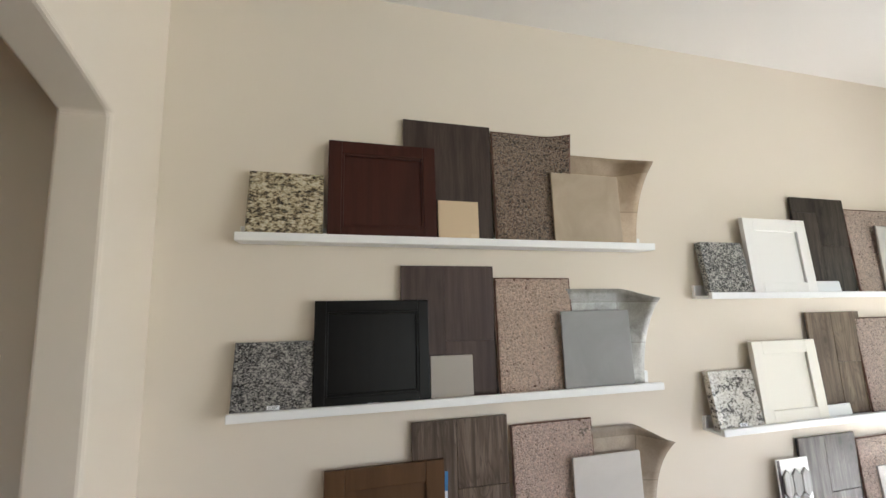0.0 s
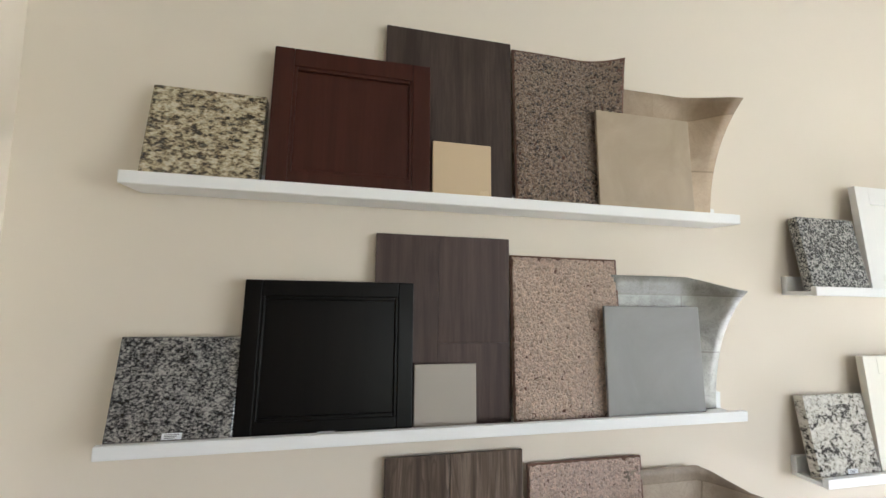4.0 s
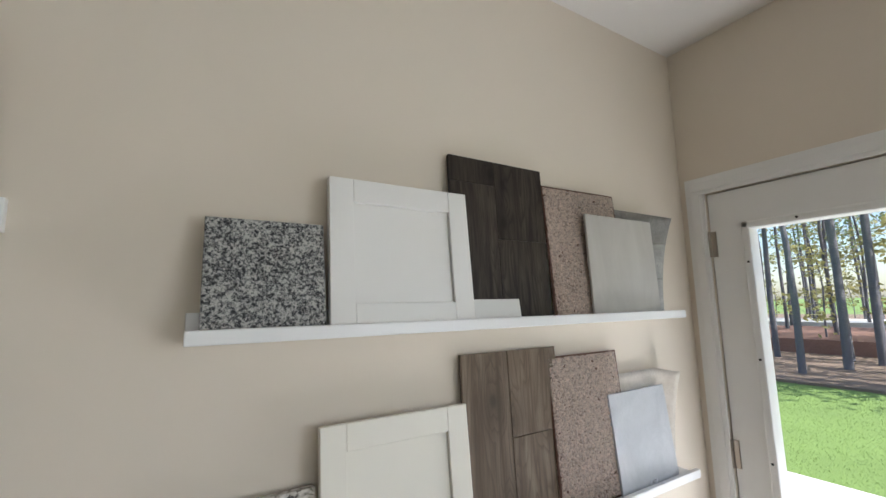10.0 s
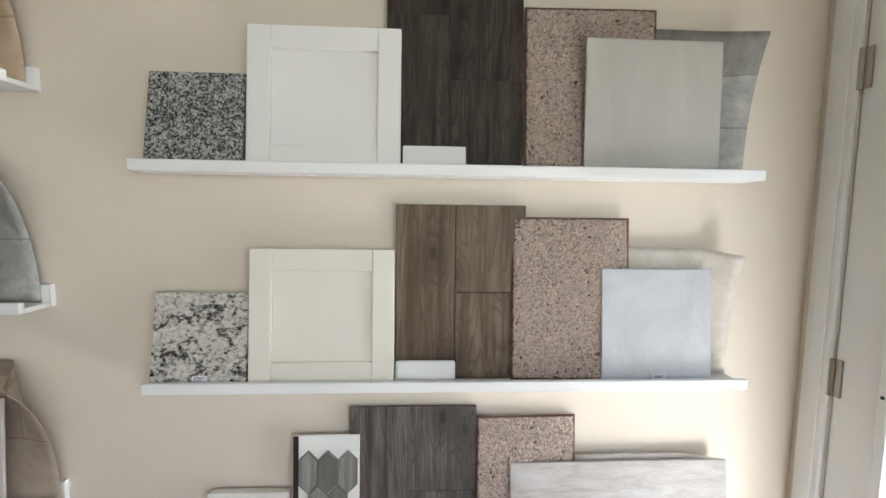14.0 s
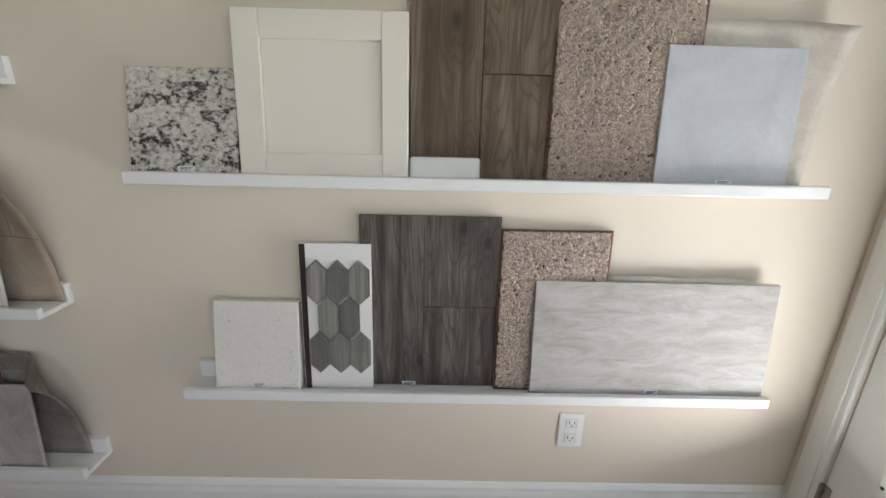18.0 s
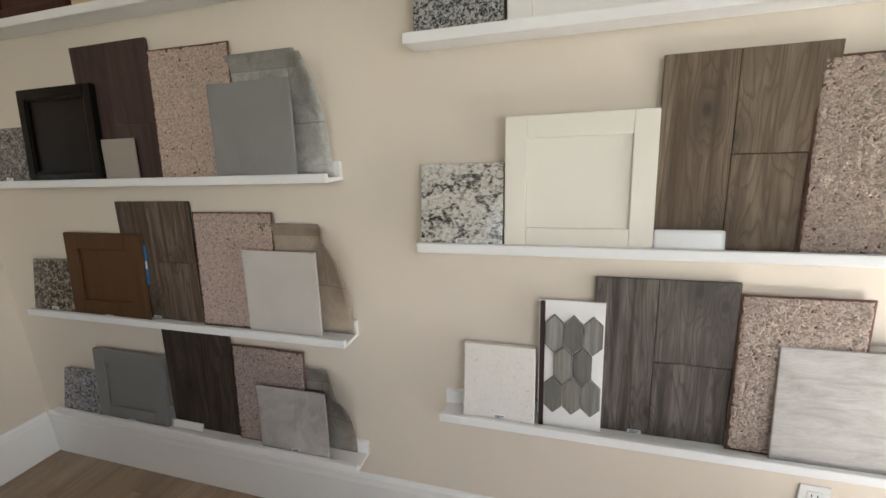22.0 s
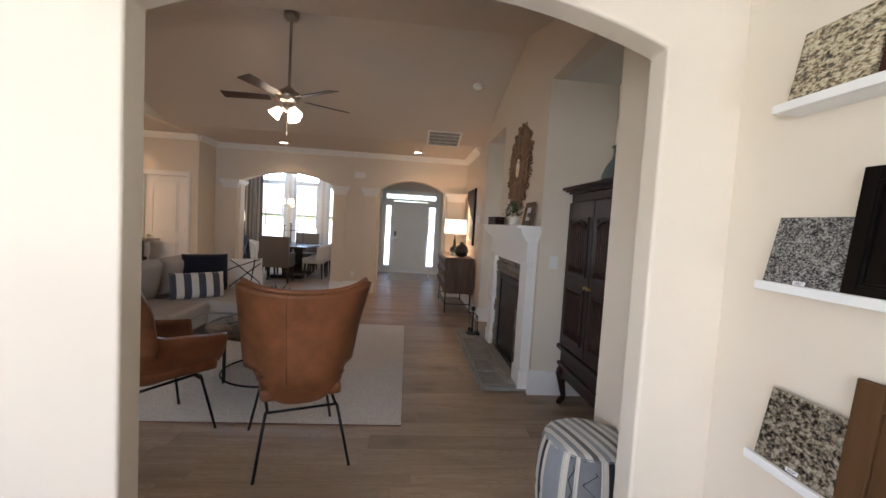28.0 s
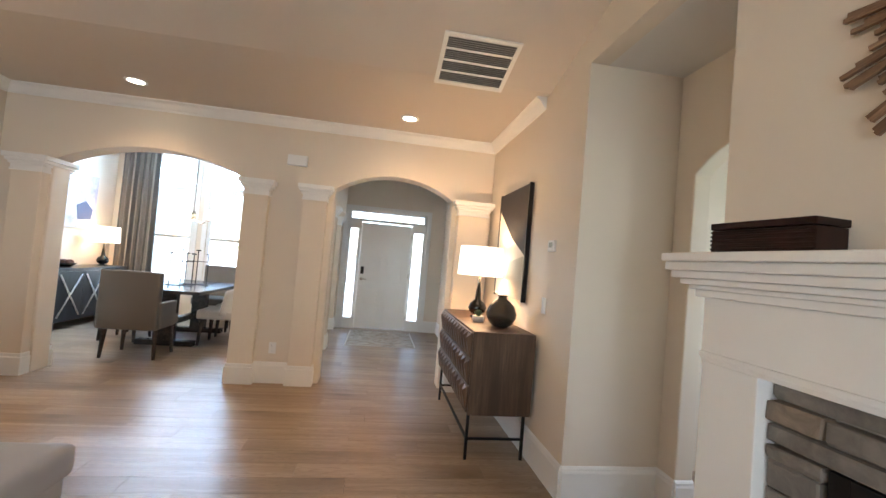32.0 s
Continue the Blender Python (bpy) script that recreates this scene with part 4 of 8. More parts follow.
G_WHITE = granite("white_granite_dark_veins", ((0.33, (0.014, 0.012, 0.014)), (0.375, (0.15, 0.135, 0.12)), (0.42, (0.4, 0.38, 0.33)), (0.52, (0.6, 0.575, 0.52)), (0.66, (0.68, 0.66, 0.61))), 70, 12, stretch=1.35, lean=-20, veins=1.0, specks=0.18, swirl=0.3)
QUARTZ = granite("white_quartz", ((0.24, (0.42, 0.34, 0.26)), (0.3, (0.72, 0.69, 0.64)), (0.45, (0.77, 0.74, 0.69)), (0.6, (0.79, 0.76, 0.71)), (0.75, (0.77, 0.74, 0.69))), 110, 40, 0.25, specks=0.08)
MAHOGANY = wood("mahogany_stain", (0.038, 0.011, 0.007), (0.055, 0.016, 0.01), "Z", 0.36, 26, tint=0.0, bump_k=0.03, spec=0.18, streak=0.2)
ESPRESSO = wood("espresso_stain", (0.002, 0.0015, 0.0013), (0.0045, 0.0035, 0.003), "Z", 0.3, 26, tint=0.0, bump_k=0.02, spec=0.14, streak=0.2)
MOCHA = wood("mocha_stain", (0.082, 0.041, 0.018), (0.1, 0.051, 0.023), "Z", 0.5, 26, tint=0.0, bump_k=0.04, spec=0.16, streak=0.2)
GREYPAINT = plain("grey_cabinet_paint", (0.19, 0.19, 0.185), 0.42, var=0.03)
WHITEPAINT = plain("white_cabinet_paint", (0.83, 0.82, 0.79), 0.38, var=0.015)
CREAMPAINT = plain("cream_cabinet_paint", (0.8, 0.765, 0.67), 0.4, var=0.015)
P_A1 = wood("dark_walnut_plank", (0.035, 0.023, 0.018), (0.07, 0.048, 0.04), "Z", 0.45, 30, tint=0.06, streak=0.35, spec=0.22)
P_A2 = wood("umber_plank", (0.048, 0.03, 0.026), (0.082, 0.054, 0.047), "Z", 0.45, 30, tint=0.06, streak=0.35, spec=0.22)
P_A3 = wood("weathered_plank", (0.075, 0.05, 0.036), (0.22, 0.165, 0.125), "Z", 0.5, 34, tint=0.12, knots=5.5, streak=0.35, spec=0.22)
P_A4 = wood("smoked_plank", (0.03, 0.023, 0.018), (0.085, 0.065, 0.05), "Z", 0.5, 34, tint=0.08, knots=5.5, streak=0.4, spec=0.22)
P_B1 = wood("charcoal_plank", (0.024, 0.018, 0.014), (0.085, 0.067, 0.053), "Z", 0.5, 34, tint=0.07, knots=5.5, streak=0.35, spec=0.22)
P_B2 = wood("hickory_plank", (0.105, 0.072, 0.047), (0.235, 0.175, 0.122), "Z", 0.5, 34, tint=0.08, knots=5.5, streak=0.3, spec=0.22)
P_B3 = wood("grey_oak_plank", (0.06, 0.05, 0.044), (0.185, 0.16, 0.14), "Z", 0.5, 34, tint=0.08, knots=5.5, streak=0.35, spec=0.22)
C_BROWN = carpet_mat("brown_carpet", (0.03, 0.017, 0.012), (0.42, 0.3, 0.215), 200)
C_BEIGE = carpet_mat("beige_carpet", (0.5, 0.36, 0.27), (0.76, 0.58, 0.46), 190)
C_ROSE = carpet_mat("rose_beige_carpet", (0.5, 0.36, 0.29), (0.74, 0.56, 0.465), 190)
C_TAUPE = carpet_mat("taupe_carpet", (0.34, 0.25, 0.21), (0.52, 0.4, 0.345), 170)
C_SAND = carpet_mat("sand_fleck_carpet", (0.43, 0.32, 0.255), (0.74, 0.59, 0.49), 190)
T_TAN = stone_tile("tan_tile", (0.33, 0.26, 0.18), (0.45, 0.36, 0.26), 6)
T_GREY = stone_tile("grey_tile", (0.205, 0.2, 0.195), (0.275, 0.268, 0.26), 5)
T_BONE = stone_tile("bone_tile", (0.5, 0.47, 0.43), (0.6, 0.56, 0.52), 5)
T_CEMENT = stone_tile("cement_tile", (0.3, 0.285, 0.265), (0.5, 0.475, 0.445), 9, contrast=0.3, vein=0.12)
T_PEARL = stone_tile("pearl_streak_tile", (0.42, 0.4, 0.365), (0.55, 0.53, 0.49), 3, (2.2, 1, 0.8), contrast=0.5)
T_ICE = stone_tile("pale_blue_grey_tile", (0.5, 0.515, 0.54), (0.63, 0.64, 0.66), 6, contrast=0.35, vein=0.16)
T_TRAV = stone_tile("striped_travertine_tile", (0.36, 0.325, 0.285), (0.58, 0.57, 0.555), 19, (0.42, 1, 1.7), contrast=0.42, vein=0.3, rough=0.7)
S_TAN = plain("tan_glazed_tile", (0.6, 0.46, 0.3), 0.25, var=0.04)
S_GREY = plain("grey_glazed_tile", (0.33, 0.29, 0.25), 0.4, var=0.06)
S_WHITE = plain("white_glazed_tile", (0.8, 0.8, 0.78), 0.15, var=0.02)
V_TAN = stone_tile("tan_vinyl", (0.4, 0.29, 0.19), (0.62, 0.49, 0.35), 8, contrast=0.45, vein=0.25, blocks=0.15)
V_GREY = stone_tile("grey_marble_vinyl", (0.24, 0.235, 0.21), (0.58, 0.58, 0.55), 11, contrast=0.42, vein=0.45, blocks=0.16, rough=0.4)
V_BROWN = stone_tile("brown_vinyl", (0.3, 0.235, 0.175), (0.52, 0.43, 0.34), 8, contrast=0.45, vein=0.3, blocks=0.17)
V_TAUPE = stone_tile("taupe_vinyl", (0.15, 0.135, 0.11), (0.38, 0.345, 0.3), 9, contrast=0.45, vein=0.35, blocks=0.14)
V_SILVER = stone_tile("silver_vinyl", (0.24, 0.24, 0.23), (0.54, 0.53, 0.5), 11, contrast=0.45, vein=0.4, blocks=0.13, rough=0.4)
V_SAND = stone_tile("sand_vinyl", (0.52, 0.46, 0.39), (0.74, 0.69, 0.61), 9, contrast=0.45, vein=0.3)

A_Z, B_Z = (1.875, 1.342, 0.815, 0.335), (1.681, 1.144, 0.6)
for z in A_Z:
    ledge(-0.26 if z != A_Z[2] else -0.235, 1.255 if z != A_Z[3] else 1.25, z)
ledge(1.515, 3.045, B_Z[0])
ledge(1.52, 3.04, B_Z[1])
ledge(1.56, 3.05, B_Z[2])
FLOORZ = -0.0145

z = A_Z[0] + FLOORZ
slab_sample("granite_sample", "polished gold and black speckled granite square", G_GOLD, -0.236, -0.004, z, 2.082, 1.47, 0.03)
cabinet_sample("dark mahogany raised-panel cabinet door sample", MAHOGANY, 0.008, 0.376, z, 2.206, 1.462, 0.044, True)
plank_sample("dark walnut flooring board sample", P_A1, 0.265, 0.6, z, 2.318, 1.488, 1, (0,))
slab_sample("tile_sample", "small tan glazed wall tile", S_TAN, 0.384, 0.535, z, 2.014, 1.462, 0.008, 1.472)
carpet_sample("brown flecked carpet square, curling at a corner", C_BROWN, 0.603, 0.925, z, 2.302, 1.475, 0.05, 1)
slab_sample("tile_sample", "tan stone-look floor tile", T_TAN, 0.832, 1.128, z, 2.145, 1.452, 0.009, 1.47)
vinyl_sample("tan stone-look vinyl sheet curling forward", V_TAN, 0.905, 1.236, z, 2.235, 0.12)

z = A_Z[1] + FLOORZ
slab_sample("granite_sample", "polished dark grey speckled granite square", G_GREY, -0.255, -0.024, z, 1.537, 1.47, 0.03, tag=True)
cabinet_sample("black-brown raised-panel cabinet door sample", ESPRESSO, -0.024, 0.349, z, 1.663, 1.462, 0.036, True)
plank_sample("umber flooring board sample", P_A2, 0.258, 0.6, z, 1.783, 1.488, 2, (0, 0.42), gap=0.0002)
slab_sample("tile_sample", "small grey glazed wall tile", S_GREY, 0.354, 0.505, z, 1.474, 1.462, 0.008, 1.472)
carpet_sample("beige cut-pile carpet square", C_BEIGE, 0.603, 0.918, z, 1.742, 1.475, 0.0, 2)
slab_sample("tile_sample", "smooth mid-grey floor tile", T_GREY, 0.851, 1.145, z, 1.616, 1.452, 0.009, 1.47)
vinyl_sample("grey marble-look vinyl sheet curling forward", V_GREY, 0.9, 1.235, z, 1.7, 0.11)

z = A_Z[2] + FLOORZ
slab_sample("granite_sample", "polished brown and black speckled granite square", G_BROWN, -0.22, 0.022, z, 1.015, 1.47, 0.03, tag=True)
cabinet_sample("mocha-stained shaker cabinet door sample", MOCHA, 0.016, 0.402, z, 1.134, 1.462, 0.063)
plank_sample("weathered brown flooring sample of several boards", P_A3, 0.296, 0.642, z, 1.253, 1.488, 2, (0, 0.5))
carpet_sample("rose-beige cut-pile carpet square", C_ROSE, 0.655, 0.985, z, 1.215, 1.475, 0.0, 3)
slab_sample("tile_sample", "pale bone floor tile", T_BONE, 0.876, 1.16, z, 1.093, 1.452, 0.009, 1.47)
vinyl_sample("brown stone-look vinyl sheet curling forward", V_BROWN, 0.93, 1.25, z, 1.18, 0.12)
tape = finish("tape_strip", bx(0, 0.011, -0.0012, 0, 0, 0.15), plain("blue_tape", (0.03, 0.16, 0.36), 0.5))
tape.matrix_world = leaning(0.402, 0.94, 0.15, 1.477, 1.488, 2)
tagged(tape, "strip of blue masking tape with a paper label", "tape")
part("label", bx(0.001, 0.01, -0.002, -0.0012, 0.06, 0.09), PAPER, tape)

z = A_Z[3] + FLOORZ
slab_sample("granite_sample", "blue-grey mottled granite square", G_BLUE, -0.232, 0.004, z, 0.502, 1.47, 0.03)
cabinet_sample("grey-painted shaker cabinet door sample", GREYPAINT, -0.004, 0.37, z, 0.628, 1.462)
plank_sample("smoked dark flooring board sample", P_A4, 0.382, 0.713, z, 0.748, 1.486, 1, (0,))
slab_sample("tile_sample", "small white glazed wall tile", S_WHITE, 0.385, 0.536, z, 0.352, 1.462, 0.008, 1.472)
carpet_sample("taupe cut-pile carpet square", C_TAUPE, 0.716, 1.035, z, 0.708, 1.475, 0.0, 4)
slab_sample("tile_sample", "mottled cement-grey floor tile", T_CEMENT, 0.838, 1.126, z, 0.575, 1.452, 0.009, 1.47, tag=True)
vinyl_sample("taupe stone-look vinyl sheet curling forward", V_TAUPE, 0.9, 1.21, z, 0.65, 0.11)

z = B_Z[0] + FLOORZ
slab_sample("granite_sample", "fine salt-and-pepper granite square", G_SALT, 1.537, 1.765, z, 1.895, 1.47, 0.03)
cabinet_sample("white beaded-panel cabinet door sample", WHITEPAINT, 1.773, 2.14, z, 2.009, 1.462)
plank_sample("charcoal flooring sample of several boards", P_B1, 2.104, 2.444, z, 2.127, 1.488, 2, (0.84, 0.5), gap=0.0003)
slab_sample("tile_sample", "small white glazed wall tile", S_WHITE, 2.145, 2.301, z, 1.728, 1.462, 0.012, 1.472)
carpet_sample("sand flecked carpet square", C_SAND, 2.45, 2.785, z, 2.085, 1.475, 0.0, 5)
slab_sample("tile_sample", "pearl-grey streaked floor tile", T_PEARL, 2.594, 2.942, z, 1.999, 1.456, 0.009, 1.47)
vinyl_sample("silver-grey stone-look vinyl sheet, slightly curled", V_SILVER, 2.74, 3.045, z, 2.04, 0.06)

z = B_Z[1] + FLOORZ
slab_sample("granite_sample", "white granite square with black veins", G_WHITE, 1.526, 1.758, z, 1.355, 1.47, 0.03, tag=True)
cabinet_sample("cream shaker cabinet door sample", CREAMPAINT, 1.763, 2.125, z, 1.47, 1.462)
plank_sample("hickory brown flooring sample of several boards", P_B2, 2.127, 2.466, z, 1.587, 1.488, 2, (0, 0.5))
slab_sample("tile_sample", "glossy white wall tile with sloping edges", S_WHITE, 2.128, 2.283, z, 1.184, 1.462, 0.012, 1.472, edge=0.008)
carpet_sample("sand flecked carpet square", C_SAND, 2.43, 2.742, z, 1.557, 1.475, 0.0, 6)
slab_sample("tile_sample", "pale blue-grey marble-look floor tile", T_ICE, 2.666, 2.961, z, 1.425, 1.456, 0.009, 1.488, tag=True)
vinyl_sample("sand stone-look vinyl sheet", V_SAND, 2.72, 3.036, z, 1.478, 0.045)

z = B_Z[2] + FLOORZ
slab_sample("quartz_sample", "white flecked quartz square", QUARTZ, 1.633, 1.848, z, 0.817, 1.468, 0.03, tag=True)
hexb = thing("mosaic_sample", "white card with nine grey elongated hexagon tiles", "sample", group="finish samples")
hw, hh = 0.176, 0.973 - z
hexb.matrix_world = leaning(1.856, z, hh, 1.466, 1.495)
part("card", bx(0, hw, -0.006, 0, 0, hh, 0.001), WHITEPAINT, hexb)
part("card_edge", bx(0.002, 0.016, -0.0075, -0.006, 0.0, hh - 0.002), plain("dark_print", (0.03, 0.015, 0.012), 0.5), hexb, "dark printed edge strip")
HEXTILE = wood("hex_stone", (0.14, 0.135, 0.12), (0.3, 0.29, 0.26), "Z", 0.35, 12, tint=0.2)
for j, row in enumerate(((0.042, 0.094, 0.146), (0.068, 0.12), (0.042, 0.094, 0.146))):
    for cx in row:
        cz = hh - 0.097 - 0.0935 * j
        outline = [(-0.0255, -0.033), (0, -0.0575), (0.0255, -0.033), (0.0255, 0.033), (0, 0.0575), (-0.0255, 0.033)]
        tile = part("hexagon_tile", prism([(cx + a, cz + b2) for a, b2 in outline], "y", -0.012, -0.0055), HEXTILE, hexb)
        part("glaze_face", prism([(cx + a * 0.86, cz + b2 * 0.93) for a, b2 in outline], "y", -0.0135, -0.0118), HEXTILE, tile)
plank_sample("grey oak flooring sample of several boards", P_B3, 2.003, 2.347, z, 1.044, 1.49, 2, (0, 0.49))
carpet_sample("sand flecked carpet square", C_SAND, 2.347, 2.62, z, 1.015, 1.48, 0.0, 7)
slab_sample("tile_sample", "long striped travertine-look floor tile", T_TRAV, 2.437, 3.045, z, 0.892, 1.452, 0.009, 1.488, tag=True)
vinyl_sample("sand stone-look vinyl sheet, lying back", V_SAND, 2.62, 3.04, z, 0.9, 0.02)


def outlet(place, facing):
    """A duplex outlet; facing turns it about the upright axis."""
    o = thing("outlet", "white duplex wall outlet", "outlet", place, facing, "wall outlets")
    o["kind"] = "structure"
    part("cover_plate", bx(-0.036, 0.036, -0.006, 0.0, -0.058, 0.058, 0.003), PLASTIC, o)
    for s in (-0.026, 0.026):
        r = part("receptacle", bx(-0.017, 0.017, -0.008, -0.004, s - 0.015, s + 0.015, 0.004), PLASTIC, o)
        b = bm_new()
        box(b, -0.008, -0.006, -0.0086, -0.008, s - 0.002, s + 0.008)
        box(b, 0.006, 0.008, -0.0086, -0.008, s - 0.002, s + 0.006)
        cyl(b, (0, -0.0086, s - 0.008), (0, -0.008, s - 0.008), 0.0022, n=10)
        part("slot", b, DARKHOLE, r)
    return o


outlet((2.588, 1.52, 0.415), 0)
outlet((-0.505, -1.10, 0.40), 90)
outlet((-7.425, -0.73, 0.36), 90)

# ---- sunroom furniture ----
LINEN = plain("white_linen", (0.57, 0.55, 0.53), 0.9, var=0.05, scale=4, bump_scale=420, bump_k=0.35, dist=0.001)
OAKLEG = wood("light_oak", (0.28, 0.17, 0.085), (0.45, 0.3, 0.17), "Z", 0.5, 14)
TANCLOTH = plain("tan_cotton", (0.42, 0.29, 0.16), 0.95, var=0.12, scale=7, bump_scale=350, bump_k=0.4)
FRINGE = plain("raw_fringe", (0.55, 0.43, 0.27), 0.95, var=0.15)
DARKTOP = wood("dark_walnut_top", (0.03, 0.016, 0.01), (0.085, 0.048, 0.03), "Y", 0.38, 8)
GREYSHELF = wood("grey_washed_wood", (0.17, 0.15, 0.125), (0.33, 0.3, 0.26), "X", 0.6, 8)
NAIL = plain("antique_nailhead", (0.3, 0.22, 0.13), 0.35, 1.0)
NAVYHIDE = leather_mat("navy_leather", (0.02, 0.03, 0.05))


def cushion(w, d, h, puff=0.35, n=14, ear=0.0):
    """A stuffed cushion: flat base plane in x and y, soft in z."""
    def fn(sign):
        def f(u, v):
            a, b = 2 * u - 1, 2 * v - 1
            k = max(0.0, (1 - abs(a) ** 3.2) * (1 - abs(b) ** 3.2)) ** puff
            s = 1 + ear * (abs(a) * abs(b)) ** 4
            return (a * w / 2 * s, b * d / 2 * s, sign * h / 2 * k)
        return f
    bm = sheet(fn(1), n, n)
    lower = sheet(fn(-1), n, n)
    me = bpy.data.meshes.new("tmp")
    bmesh.ops.reverse_faces(lower, faces=lower.faces[:])
    lower.to_mesh(me)
    lower.free()
    bm.from_mesh(me)
    bpy.data.meshes.remove(me)
    bmesh.ops.remove_doubles(bm, verts=bm.verts[:], dist=0.0004)
    for f in bm.faces:
        f.smooth = True
    return bm


def barrel_chair(place, rz):
    c = thing("barrel_chair", "white linen barrel chair with nailhead trim and oak legs", "chair", place, rz, "barrel chairs in the sunroom")

    def rim(u):
        # around the chair from one front corner over the back to the other
        a = (u - 0.5) * 2
        s = abs(a)
        if s > 0.62:
            k = (s - 0.62) / 0.38
            return math.copysign(0.325 - 0.012 * k, a), 0.08 - 0.25 * k, s
        th = s / 0.62 * math.pi / 2
        return math.copysign(0.325 * math.sin(th) ** 0.75, a), 0.08 + 0.25 * math.cos(th) ** 0.75, s

    def height(s):
        k = min(1.0, max(0.0, (s - 0.42) / 0.3))
        return 0.94 - 0.36 * (k * k * (3 - 2 * k)) - 0.05 * max(0.0, s - 0.72) / 0.28

    def outer(u, v):
        x, y, s = rim(u)
        z = 0.25 + (height(s) - 0.25) * v
        flare = 1 + 0.06 * max(0.0, v - 0.25) * (1 - 0.6 * s) - 0.12 * (1 - v) ** 2
        return (x * flare, y * flare + (0.04 * v - 0.1 * (1 - v) ** 1.5) * (1 - s), z)
    part("back_shell", sheet(outer, 44, 12, 0.06), LINEN, c)
    top = [outer(i / 44, 1.0) for i in range(45)]
    part("piping", tube([(x * 0.985, y * 0.985, z + 0.0) for x, y, z in top], 0.022, 8), LINEN, c)
    s = bx(-0.295, 0.295, -0.4, 0.2, 0.36, 0.485, 0.05, 4)
    part("seat", s, LINEN, c, smooth=True)
    part("apron", bx(-0.285, 0.285, -0.375, 0.16, 0.25, 0.365, 0.02, 3), LINEN, c, smooth=True)
    for i in range(15):
        x = -0.27 + 0.54 * i / 14
        part("nailhead", lathe([(0.0001, 0), (0.0065, 0.0), (0.005, 0.004), (0.0001, 0.006)], 8), NAIL, c).matrix_local = Matrix.Translation((x, -0.376, 0.352)) @ Matrix.Rotation(radians(90), 4, "X")
    for sx in (-0.286, 0.286):
        for i in range(8):
            part("nailhead", lathe([(0.0001, 0), (0.0065, 0.0), (0.005, 0.004), (0.0001, 0.006)], 8), NAIL, c).matrix_local = Matrix.Translation((sx, -0.36 + 0.025 * i, 0.352)) @ Matrix.Rotation(radians(90 if sx > 0 else -90), 4, "Y")
    for x, y, dx, dy in ((-0.24, -0.32, 0, 0), (0.24, -0.32, 0, 0), (-0.2, 0.17, -0.02, 0.07), (0.2, 0.17, 0.02, 0.07)):
        b = cyl(bm_new(), (x + dx, y + dy, 0.0), (x, y, 0.29), 0.017, 0.032, 4)
        part("leg", b, OAKLEG, c, "light oak tapered leg")
    return c


def fringe_pillow(place, tilt, rz, w=0.46):
    p = thing("pillow", "tan cotton pillow with a raw fringe", "pillow", place, rz, "tan pillows")
    p.matrix_world = pose(*place, 0, 0, rz) @ Matrix.Rotation(radians(90 + tilt), 4, "X")
    part("cover", cushion(w, w, 0.16, 0.4), TANCLOTH, p)
    rnd = random.Random(int(place[0] * 100))
    b = bm_new()
    for side in range(4):
        for i in range(46):
            a = (i / 45 - 0.5) * w
            e = w / 2 - 0.004
            l = rnd.uniform(0.025, 0.05)
            j = rnd.uniform(-0.012, 0.012)
            q = {0: ((a, e, 0), (a + j, e + l, j)), 1: ((a, -e, 0), (a + j, -e - l, j)), 2: ((e, a, 0), (e + l, a + j, j)), 3: ((-e, a, 0), (-e - l, a + j, j))}[side]
            cyl(b, q[0], q[1], 0.0028, 0.0012, 4)
    f = part("fringe", b, FRINGE, p, "frayed straw-coloured fringe")
    f["kind"] = "stuff"
    return p


barrel_chair((0.70, -0.46, 0), -4)
fringe_pillow((0.66, -0.34, 0.735), -24, -4, 0.5)
barrel_chair((2.17, -0.48, 0), 4)
fringe_pillow((2.14, -0.3, 0.74), -16, 4)

t = thing("side_table", "small dark wood side table on black metal legs", "table", (-0.04, -0.06, 0))
for k in range(3):
    part("plank", bx(1.235 + 0.0, 1.62, -0.56 + 0.122 * k, -0.56 + 0.122 * k + 0.1205, 0.435, 0.46, 0.002), DARKTOP, t)
for x, y in ((1.25, -0.575), (1.605, -0.575), (1.25, -0.18), (1.605, -0.18)):
    part("leg", bx(x - 0.012, x + 0.012, y - 0.012, y + 0.012, 0, 0.445, 0.002), BLACKMETAL, t)
for y in (-0.575, -0.18):
    part("stretcher", bx(1.25, 1.605, y - 0.01, y + 0.01, 0.42, 0.44, 0.002), BLACKMETAL, t)

# coffee table with a leather sling
t = thing("coffee_table", "black metal coffee table with dark wood top and grey shelf", "table")
X0, X1, Y0, Y1, H = 0.82, 2.05, -1.94, -1.36, 0.46
for x in (X0, X1):
    for y in (Y0, Y1):
        part("leg", bx(x - 0.014, x + 0.014, y - 0.014, y + 0.014, 0, H, 0.002), BLACKMETAL, t)
for z in (0.09, H - 0.014):
    for y in (Y0, Y1):
        part("rail", bx(X0, X1, y - 0.013, y + 0.013, z - 0.013, z + 0.013, 0.002), BLACKMETAL, t)
    for x in (X0, X1):
        part("rail", bx(x - 0.013, x + 0.013, Y0, Y1, z - 0.013, z + 0.013, 0.002), BLACKMETAL, t)
part("crossbar", bx(1.07, 1.096, Y0, Y1, H - 0.027, H - 0.001, 0.002), BLACKMETAL, t)
